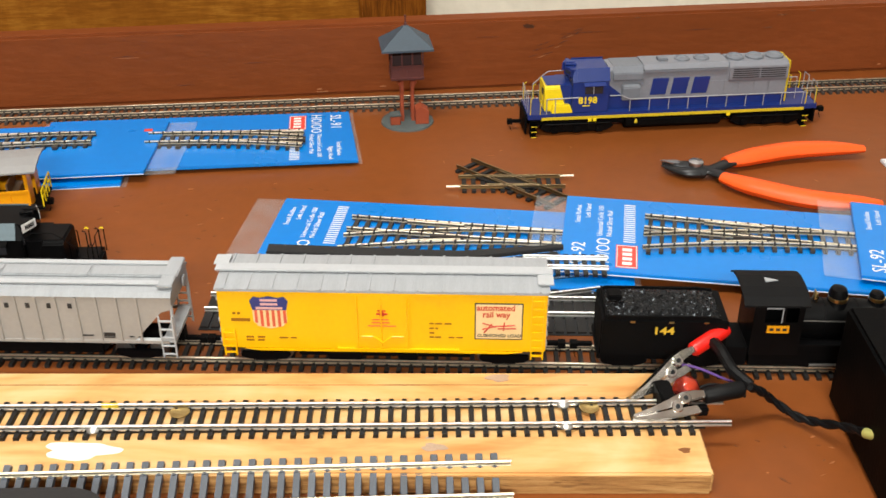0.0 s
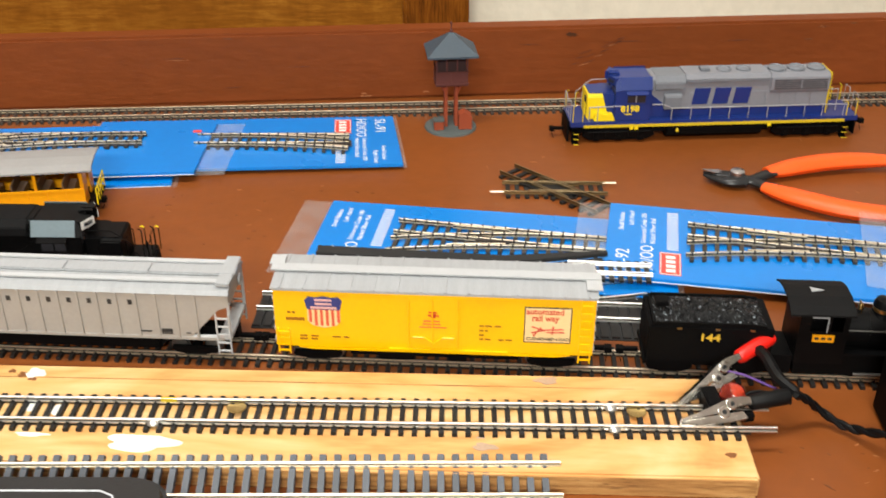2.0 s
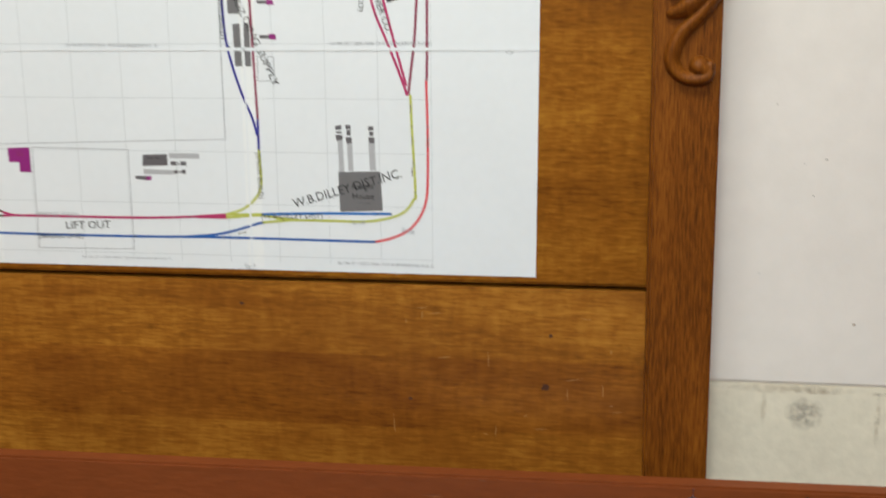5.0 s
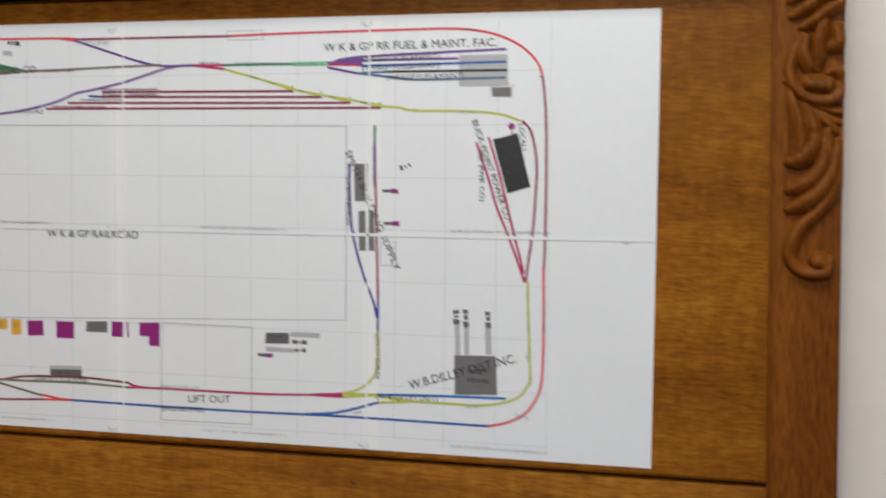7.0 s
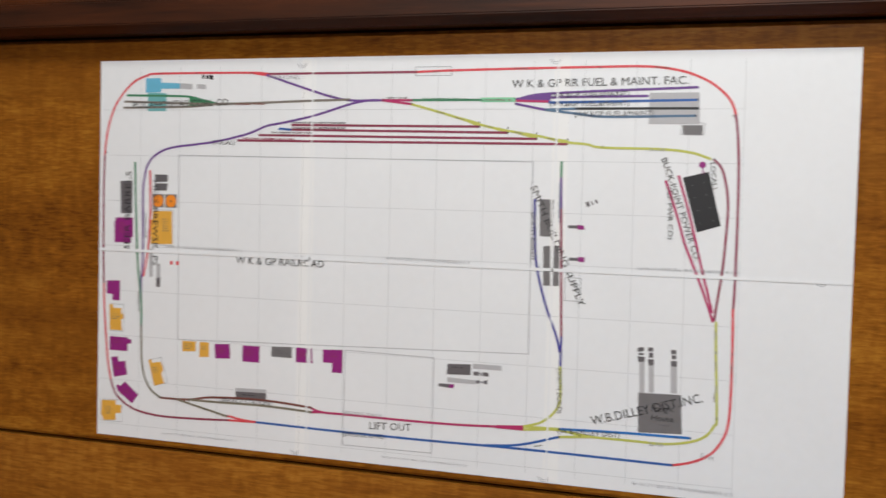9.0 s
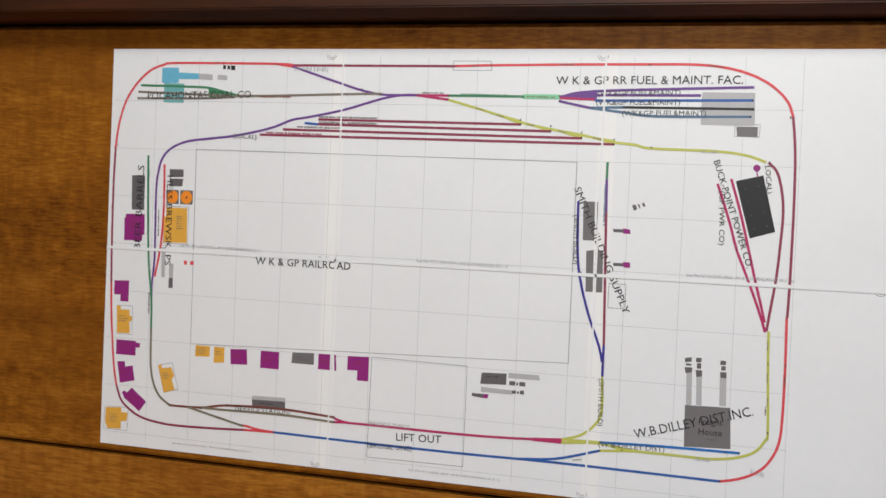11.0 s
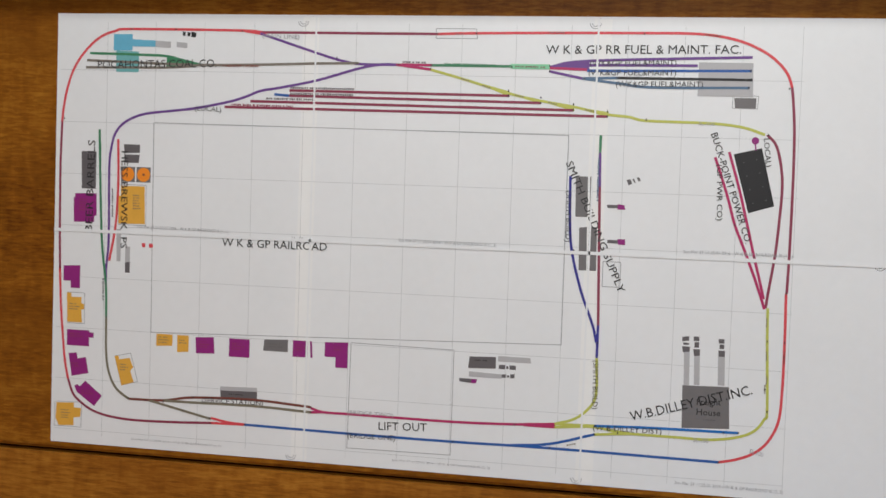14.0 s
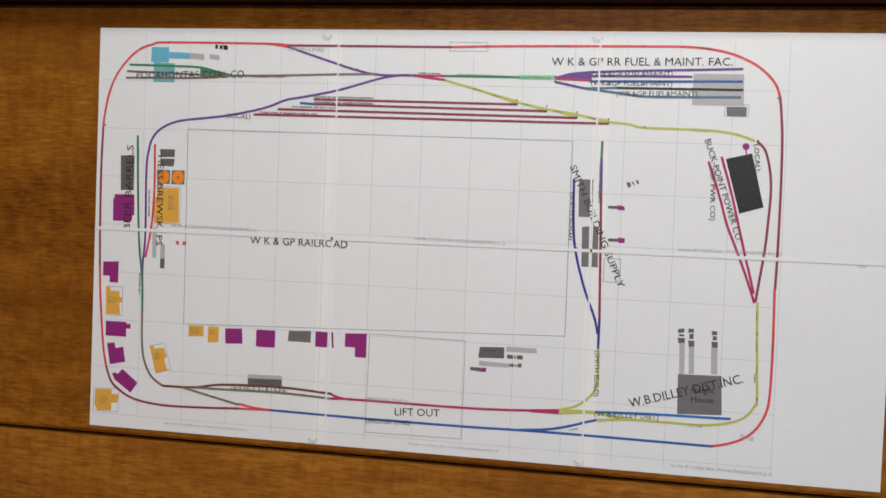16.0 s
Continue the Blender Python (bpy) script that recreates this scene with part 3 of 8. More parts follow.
def turnout_parts(parent, m, length, hand, tie_mat, rail_mat, radius=0.61, tie=True, pitch=0.0075, tie_w=0.003, near=0.0135, chairs=False):
    """Rails, blades, frog and ties of a small turnout, laid along local x in the pose m."""

    def div(x):
        return hand * max(0.0, x - 0.02) ** 2 / (2 * radius) * 1.25

    xs = [length * i / 14 for i in range(15)]
    g = GAUGE / 2
    runs = [("stock_rail", [(x, -g * hand) for x in xs]), ("stock_rail", [(x, g * hand + div(x)) for x in xs]),
            ("closure_rail", [(x, g * hand) for x in xs if x > 0.03]), ("closure_rail", [(x, -g * hand + div(x)) for x in xs if x > 0.03]),
            ("check_rail", [(x, -g * hand + hand * 0.0022) for x in xs if 0.10 < x < 0.15]), ("check_rail", [(x, g * hand + div(x) - hand * 0.0022) for x in xs if 0.10 < x < 0.15])]
    for name, pts in runs:
        o = shade_webs(part(name, rail_shape(Shape(), pts), rail_mat, parent))
        o.matrix_basis = m
    if tie:
        s = Shape()
        n = int(length / pitch)
        for i in range(n):
            x = length * (i + 0.5) / n
            a, b = -near, 0.0135
            if hand > 0:
                b += div(x)
            else:
                a += div(x)
            one = Shape().box(x - tie_w / 2, x + tie_w / 2, a, b, 0, 0.002)
            if chairs:
                for y in {round(q, 4) for q in (-g, g, -g + div(x), g + div(x))}:
                    one.box(x - tie_w * 0.22, x + tie_w * 0.22, y - 0.0009, y + 0.0009, 0.0015, 0.00472)
            o = part("tie", one, tie_mat, parent)
            o.matrix_basis = m
        for y in (-g - 0.0008, g + 0.0008):
            s.box(0, length, y - 0.0007, y + 0.0007, 0.0004, 0.0014)
        o = part("tie_web", s, tie_mat, parent)
        o.matrix_basis = m
        o = part("frog", Shape().prism([(0.098, hand * g - 0.001), (0.098, hand * g + 0.001), (0.122, hand * g + 0.0035), (0.122, hand * g - 0.0035)], 0.002, 0.0042, "z"), tie_mat, parent)
        o.matrix_basis = m
        o = part("tie_bar", Shape().box(0.024, 0.0275, -0.0155, 0.0155, 0.0003, 0.0021), tie_mat, parent)
        o.matrix_basis = m


RAIL_TOP = 0.0046
straight_track("track", "long straight track beside the back plank", -0.517, 1.3, pose(0, 0.8515, 0, 0, 0, -0.3), TIE_BROWN, NICKEL, 0.0066, group="layout track")
straight_track("track", "straight track carrying the freight train", -0.62, 0.42, pose(0, 0.4795, 0, 0, 0, -7.2), TIE_BLACK, NICKEL, 0.0066, group="layout track")

# ---- rolling stock ----
YELLOW = material("yellow_car_paint", srgb(247, 190, 4), 0.35, vary=0.05, scale=40)
ORANGE_YELLOW = material("orange_yellow_car_paint", srgb(238, 160, 14), 0.4, vary=0.06, scale=40)
SILVER = material("pale_silver_roof_paint", (0.35, 0.365, 0.385), 0.42, vary=0.12, scale=90, stretch=(4, 0.4, 1))
SILVER_LIGHT = material("white_grey_running_board", (0.45, 0.465, 0.485), 0.45, vary=0.06, scale=60)
HOPPER_GREY = material("warm_grey_hopper_paint", (0.36, 0.338, 0.316), 0.45, vary=0.06, scale=50)
MATT_BLACK = material("matt_black_plastic", (0.0025, 0.0025, 0.0028), 0.6, vary=0.3, scale=90, bump=0.0002, spec=0.08)
GLOSS_BLACK = material("satin_black_paint", (0.0025, 0.0025, 0.0028), 0.42, vary=0.3, scale=80, spec=0.11)
CAB_BLACK = material("grey_black_roof_paint", (0.0055, 0.0055, 0.006), 0.7, vary=0.2, scale=90, bump=0.0002, spec=0.14)
COAL = material("glossy_coal", (0.006, 0.0065, 0.0075), 0.25, vary=0.4, scale=300, bump=0.0008)
COAL.node_tree.nodes["Principled BSDF"].inputs["Specular IOR Level"].default_value = 0.2


def add_glints(m, scale, low, color):
    """Pale specks in the base colour that paint small highlights on a dark surface."""
    nt = m.node_tree
    b = nt.nodes["Principled BSDF"]
    base = b.inputs["Base Color"].links[0].from_socket
    co = nt.nodes.new("ShaderNodeTexCoord")
    n = nt.nodes.new("ShaderNodeTexNoise")
    n.inputs["Scale"].default_value, n.inputs["Detail"].default_value = scale, 3
    nt.links.new(co.outputs["Object"], n.inputs[0])
    r = nt.nodes.new("ShaderNodeMapRange")
    r.inputs[1].default_value, r.inputs[2].default_value = low, low + 0.05
    nt.links.new(n.outputs[0], r.inputs[0])
    mx = nt.nodes.new("ShaderNodeMix")
    mx.data_type = "RGBA"
    nt.links.new(r.outputs[0], mx.inputs[0])
    nt.links.new(base, mx.inputs[6])
    mx.inputs[7].default_value = (*color, 1)
    nt.links.new(mx.outputs[2], b.inputs["Base Color"])


add_glints(COAL, 560, 0.645, (0.30, 0.34, 0.38))
STEEL = material("blackened_wheel_steel", (0.16, 0.15, 0.14), 0.4, 0.8, 0.2, 120)
BLUE = material("dark_blue_loco_paint", srgb(25, 47, 114), 0.35, vary=0.07, scale=50)
LOCO_GREY = material("loco_grey_paint", srgb(126, 128, 136), 0.5, vary=0.08, scale=50)
LOCO_GREY_DARK = material("loco_dark_grey_paint", srgb(112, 116, 124), 0.5, vary=0.1, scale=60)
LOCO_YELLOW = material("loco_yellow_paint", srgb(240, 212, 30), 0.4, vary=0.05, scale=50)
DULL_YELLOW = material("dull_yellow_loco_paint", srgb(206, 180, 34), 0.5, vary=0.1, scale=80)
RAIL_GREY = material("grey_handrail_wire", (0.40, 0.41, 0.44), 0.4, 0.3, 0.1, 200)
RED_PAINT = material("red_gondola_paint", srgb(206, 40, 28), 0.35, vary=0.06, scale=50)
CARD_PALE = material("pale_pink_lettering", srgb(214, 170, 170), 0.5, vary=0.05, scale=150)
CREAM = material("cream_placard", srgb(236, 208, 156), 0.5, vary=0.05, scale=80)
WHITE_INK = material("white_lettering", (0.78, 0.78, 0.76), 0.5, vary=0.05, scale=150)
BROWN_INK = material("brown_lettering", srgb(150, 96, 12), 0.5, vary=0.2, scale=300)
BLACK_INK = material("black_lettering", (0.02, 0.02, 0.022), 0.5, vary=0.1, scale=150)
RED_INK = material("red_lettering", srgb(196, 52, 34), 0.5, vary=0.1, scale=150)
SHIELD_RED = material("orange_red_stripe", srgb(216, 92, 62), 0.5, vary=0.1, scale=150)
BLUE_INK = material("blue_lettering", srgb(48, 58, 124), 0.5, vary=0.1, scale=150)
GOLD_INK = material("gold_lettering", srgb(214, 176, 52), 0.45, vary=0.1, scale=150)
BRASS = material("brass_fitting", (0.62, 0.42, 0.16), 0.3, 1.0, 0.15, 150)
DULL_BRASS = material("dull_brass_disc", (0.46, 0.33, 0.13), 0.45, 1.0, 0.2, 150)
WINDOW_DARK = material("dark_window_glazing", (0.03, 0.03, 0.035), 0.15, vary=0.2, scale=60)
SMOKE_GREY = material("dark_red_car_paint", srgb(86, 26, 20), 0.5, vary=0.1, scale=50)
SLATE_PAINT = material("blue_grey_roof_paint", srgb(96, 112, 120), 0.5, vary=0.1, scale=60)


def wheel_truck(parent, x, axles=2, pitch=0.019, y_frame=0.0115):
    """A truck: side frames, bolster, wheels."""
    fr = part("truck", Shape().box(x - 0.002, x + 0.002, -0.011, 0.011, 0.0085, 0.0115), MATT_BLACK, parent, "black truck with steel wheels")
    half = pitch * (axles - 1) / 2
    for y in (-y_frame, y_frame):
        s = Shape().prism([(x - half - 0.004, 0.0095), (x - half - 0.003, 0.0115), (x + half + 0.003, 0.0115), (x + half + 0.004, 0.0095), (x + half + 0.002, 0.0075), (x + 0.005, 0.0062), (x - 0.005, 0.0062), (x - half - 0.002, 0.0075)], y - 0.001, y + 0.001, "y")
        part("side_frame", s, MATT_BLACK, fr, bevel=0.0003)
    for k in range(axles):
        wx = x - half + pitch * k
        s = Shape()
        for y in (-1, 1):
            s.lathe((wx, 0, RAIL_TOP + 0.0047), [(0.0047, y * 0.0070), (0.0047, y * 0.0092), (0.0036, y * 0.0094), (0.0018, y * 0.0098)], 18, "y")
            s.lathe((wx, 0, RAIL_TOP + 0.0047), [(0.0053, y * 0.0066), (0.0053, y * 0.0071)], 18, "y")
        s.cyl((wx, -0.011, RAIL_TOP + 0.0047), (wx, 0.011, RAIL_TOP + 0.0047), 0.0009, n=8)
        part("wheelset", s, STEEL, fr, smooth=True)


def coupler(parent, x, way):
    s = Shape().box(min(x, x + way * 0.009), max(x, x + way * 0.009), -0.0012, 0.0012, 0.0105, 0.0128)
    s.box(min(x + way * 0.008, x + way * 0.012), max(x + way * 0.008, x + way * 0.012), -0.0028, 0.0016, 0.0098, 0.0134)
    s.tube([(x + way * 0.0095, 0, 0.0102), (x + way * 0.0095, -0.0005, 0.007), (x + way * 0.009, -0.004, 0.0055)], 0.0003, 6)
    part("coupler", s, MATT_BLACK, parent, bevel=0.0003)


def ladder(parent, x, w, y, z0, z1, n, mat, side=-1, name="ladder"):
    s = Shape()
    for k in (0, 1):
        s.box(x + k * w - 0.0004, x + k * w + 0.0004, y, y + side * 0.0011, z0, z1)
    for i in range(n):
        z = z0 + (z1 - z0) * (i + 0.5) / n
        s.box(x, x + w, y + side * 0.0004, y + side * 0.0014, z - 0.0004, z + 0.0004)
    part(name, s, mat, parent)


def print_bar(parent, x0, x1, y, z0, z1, mat, name="lettering_bar"):
    part(name, Shape().box(x0, x1, y - 0.0002, y + 0.0001, z0, z1), mat, parent)


TRAIN = pose(0, 0.4795, 0, 0, 0, -7.2)


def boxcar():
    t = thing("boxcar", "bright yellow model boxcar with silver ribbed roof on the track", "freight car", TRAIN @ pose(-0.0697, 0, 0), "freight train")
    L, W, z0, z1 = 0.0853, 0.0168, 0.0172, 0.0540
    part("body", Shape().box(-L, L, -W, W, z0, z1), YELLOW, t, "bright yellow body", 0.0005)
    part("floor", Shape().box(-L + 0.002, L - 0.002, -0.012, 0.012, z0 - 0.0035, z0), MATT_BLACK, t)
    part("center_sill", Shape().box(-L, L, -0.003, 0.003, 0.0105, z0 - 0.003), MATT_BLACK, t)
    # wide black block added for the deep shade below the car, plus brake gear
    part("underframe", Shape().box(-0.046, 0.046, -0.0105, 0.0105, 0.0085, z0 - 0.0036).box(-0.030, -0.012, -0.0135, -0.0100, 0.0080, 0.0128).box(0.008, 0.018, -0.0140, -0.0100, 0.0085, 0.0125), MATT_BLACK, t, "black underframe block that stands in for shade, with brake gear", 0.0004)
    # roof: a low gable with raised seams, eaves and a running board
    s = Shape().prism([(-W - 0.0009, z1 - 0.0003), (W + 0.0009, z1 - 0.0003), (W + 0.0009, z1 + 0.0007), (0, z1 + 0.0018), (-W - 0.0009, z1 + 0.0007)], -L - 0.001, L + 0.001, "x")
    roof = part("roof", s, SILVER, t, "silver painted metal roof")
    s = Shape()
    for i in range(14):
        x = -L + 0.004 + i * (2 * L - 0.008) / 13
        for d in (-1, 1):
            s.add([(x - 0.0005, d * (W + 0.0009), z1 + 0.0013), (x + 0.0005, d * (W + 0.0009), z1 + 0.0013), (x + 0.0005, 0, z1 + 0.0023), (x - 0.0005, 0, z1 + 0.0023),
                   (x - 0.0005, d * (W + 0.0009), z1 + 0.0005), (x + 0.0005, d * (W + 0.0009), z1 + 0.0005), (x + 0.0005, 0, z1 + 0.0015), (x - 0.0005, 0, z1 + 0.0015)],
                  [(0, 1, 2, 3), (0, 3, 7, 4), (1, 5, 6, 2), (0, 4, 5, 1)])
    part("roof_seam", s, SILVER, roof)
    s = Shape().box(-L - 0.003, L + 0.003, -0.0034, 0.0034, z1 + 0.0028, z1 + 0.0036)
    for i in range(12):
        x = -L + 0.006 + i * (2 * L - 0.012) / 11
        s.box(x - 0.0006, x + 0.0006, -0.0026, 0.0026, z1 + 0.0012, z1 + 0.0029)
    part("running_board", s, SILVER_LIGHT, roof, "pale running board along the ridge")
    for d in (-1, 1):
        part("roof_platform", Shape().box(d * L - 0.005, d * L + 0.003, min(-d * 0.013, -d * 0.0036), max(-d * 0.013, -d * 0.0036), z1 + 0.0024, z1 + 0.0031), SILVER_LIGHT, roof)
    s = Shape()
    for i in range(26):
        x = -L + 0.002 + i * (2 * L - 0.004) / 25
        s.box(x - 0.0008, x + 0.0008, -W - 0.0013, -W - 0.0008, z1 - 0.0004, z1 + 0.0006)
    s.box(-L, L, -W - 0.0010, -W - 0.0004, z1 - 0.0008, z1 - 0.0001)
    part("eave_strip", s, SILVER, roof)
    # plug door in the middle, sills and ladders
    for d in (-1, 1):
        y = d * W
        s = Shape().box(-0.0145, 0.0145, min(y, y + d * 0.0007), max(y, y + d * 0.0007), z0 + 0.002, z1 - 0.0015)
        door = part("plug_door", s, YELLOW, t, bevel=0.0003)
        s = Shape()
        for x in (-0.013, -0.0005, 0.013):
            s.cyl((x, y + d * 0.0011, z0 + 0.003), (x, y + d * 0.0011, z1 - 0.003), 0.0004, n=6)
        s.tube([(-0.011, y + d * 0.0012, z0 + 0.0095), (-0.005, y + d * 0.0012, z0 + 0.0095), (0, y + d * 0.0012, z0 + 0.0055), (0.005, y + d * 0.0012, z0 + 0.0095), (0.011, y + d * 0.0012, z0 + 0.0095)], 0.0005, 6)
        part("locking_bar", s, YELLOW, door)
        s = Shape().box(-0.024, 0.040, min(y, y + d * 0.0012), max(y, y + d * 0.0012), z0 + 0.0002, z0 + 0.0014)
        part("door_track", s, YELLOW, t)
        part("door_track", Shape().box(-0.024, 0.040, min(y, y + d * 0.001), max(y, y + d * 0.001), z1 - 0.0018, z1 - 0.0008), YELLOW, t)
        ladder(t, L - 0.0075, 0.006, y, z0 - 0.004, z1 - 0.002, 8, YELLOW, d)
        ladder(t, -L + 0.0015, 0.006, y, z0 - 0.004, z0 + 0.012, 4, YELLOW, d)
        s = Shape().prism([(-L + 0.012, z0), (L - 0.012, z0), (L - 0.02, z0 - 0.0012), (-L + 0.02, z0 - 0.0012)], y - 0.0004, y + 0.0004, "y")
        part("side_sill", s, YELLOW, t)
    for d in (-1, 1):
        ladder_x = d * L
        s = Shape()
        for i in range(5):
            s.box(min(ladder_x, ladder_x + d * 0.0008), max(ladder_x, ladder_x + d * 0.0008), -W + 0.001, W - 0.001, z0 + 0.003 + i * 0.0065, z0 + 0.005 + i * 0.0065)
        part("end_rib", s, SILVER, t)
        s = Shape().lathe((d * L, 0.004, z0 + 0.02), [(0.0034, d * 0.0010), (0.0034, d * 0.0018), (0.0008, d * 0.0020)], 14, "x")
        part("brake_wheel", s, MATT_BLACK, t)
    # lettering on the near side
    y = -W - 0.0002
    sh = [(-0.0685, z0 + 0.0300), (-0.0665, z0 + 0.0325), (-0.0630, z0 + 0.0318), (-0.0585, z0 + 0.0328), (-0.0540, z0 + 0.0318), (-0.0505, z0 + 0.0325), (-0.0485, z0 + 0.0300), (-0.0497, z0 + 0.0245), (-0.0673, z0 + 0.0245)]
    shield = part("shield_emblem", Shape().prism([(-0.0673, z0 + 0.0245), (-0.0497, z0 + 0.0245), (-0.0497, z0 + 0.0175), (-0.0520, z0 + 0.0145), (-0.0585, z0 + 0.0130), (-0.0650, z0 + 0.0145), (-0.0673, z0 + 0.0175)], y - 0.0002, y + 0.0001, "y"), CREAM, t, "painted shield emblem, blue above red stripes")
    part("shield_top", Shape().prism(sh, y - 0.0003, y + 0.0001, "y"), BLUE_INK, shield)
    for i in range(6):
        x = -0.0664 + i * 0.0030
        drop = 0.0143 if 0 < i < 5 else 0.0165
        part("shield_stripe", Shape().box(x, x + 0.0015, y - 0.0004, y + 0.0001, z0 + drop, z0 + 0.0244), SHIELD_RED, shield)
    for i in range(3):
        print_bar(shield, -0.0630 - (i == 0) * 0.0025, -0.0540 + (i == 0) * 0.0025, y - 0.0003, z0 + 0.0251 + i * 0.0024, z0 + 0.0264 + i * 0.0024, CARD_PALE)
    pl = part("placard", Shape().box(0.0480, 0.0730, y - 0.0001, y + 0.0001, z0 + 0.0080, z0 + 0.0305), BLACK_INK, t, "cream advertising placard with dark frame")
    part("placard_face", Shape().box(0.0486, 0.0724, y - 0.0003, y + 0.0001, z0 + 0.0087, z0 + 0.0298), CREAM, pl)
    lettering("automated", 0.0052, RED_INK, pl, face_m(0.0490, y - 0.0004, z0 + 0.0262), "caption", squeeze=0.88, bold=0.0001)
    lettering("rail way", 0.0052, RED_INK, pl, face_m(0.0520, y - 0.0004, z0 + 0.0221), "caption", squeeze=0.88, bold=0.0001)
    lettering("CUSHIONED LOAD", 0.0027, BLACK_INK, pl, face_m(0.0493, y - 0.0004, z0 + 0.0098), "caption", squeeze=0.98, bold=0.00006)
    s = Shape()
    for a, b in (((0.0520, 0.0185), (0.0590, 0.0160)), ((0.0520, 0.0145), (0.0595, 0.0165)), ((0.0590, 0.0165), (0.0690, 0.0172)), ((0.0600, 0.0150), (0.0695, 0.0152)), ((0.0530, 0.0125), (0.0570, 0.0180)), ((0.0635, 0.0190), (0.0630, 0.0140))):
        s.tube([(a[0], y - 0.0004, z0 + a[1]), (b[0], y - 0.0004, z0 + b[1])], 0.00035, 6)
    part("placard_drawing", s, RED_INK, pl)
    for x0, x1, a, b, mt in ((-0.0025, 0.0020, 0.0250, 0.0257, RED_INK), (-0.0030, 0.0030, 0.0228, 0.0238, RED_INK), (-0.0012, 0.0012, 0.0220, 0.0246, RED_INK), (-0.0052, -0.0010, 0.0196, 0.0202, SHIELD_RED), (0.0000, 0.0034, 0.0196, 0.0202, SHIELD_RED), (-0.0056, 0.0040, 0.0177, 0.0182, SHIELD_RED), (-0.0075, 0.0072, 0.0157, 0.0162, SHIELD_RED),
                             (-0.0780, -0.0765, 0.0215, 0.0228, BROWN_INK), (-0.0755, -0.0740, 0.0215, 0.0228, BROWN_INK), (-0.0790, -0.0690, 0.0172, 0.0190, BROWN_INK),
                             (-0.0720, -0.0680, 0.0070, 0.0079, BROWN_INK), (-0.0660, -0.0620, 0.0070, 0.0079, BROWN_INK), (-0.0720, -0.0680, 0.0050, 0.0059, BROWN_INK), (-0.0660, -0.0625, 0.0050, 0.0059, BROWN_INK), (-0.0545, -0.0500, 0.0068, 0.0076, BROWN_INK), (-0.0485, -0.0455, 0.0068, 0.0076, BROWN_INK),
                             (0.0245, 0.0268, 0.0170, 0.0179, BROWN_INK), (0.0275, 0.0310, 0.0170, 0.0179, BROWN_INK), (0.0325, 0.0360, 0.0170, 0.0179, BROWN_INK), (0.0245, 0.0268, 0.0140, 0.0149, BROWN_INK), (0.0275, 0.0290, 0.0140, 0.0149, BROWN_INK), (0.0245, 0.0270, 0.0112, 0.0121, BROWN_INK), (0.0245, 0.0268, 0.0085, 0.0094, BROWN_INK), (0.0275, 0.0305, 0.0085, 0.0094, BROWN_INK), (0.0345, 0.0375, 0.0085, 0.0093, BROWN_INK), (0.0385, 0.0420, 0.0085, 0.0093, BROWN_INK)):
        print_bar(t, x0, x1, y - (0.0007 if abs(x0) < 0.0145 else 0), z0 + a, z0 + b, mt)
    wheel_truck(t, -0.064)
    wheel_truck(t, 0.064)
    coupler(t, -L, -1)
    coupler(t, L, 1)


boxcar()


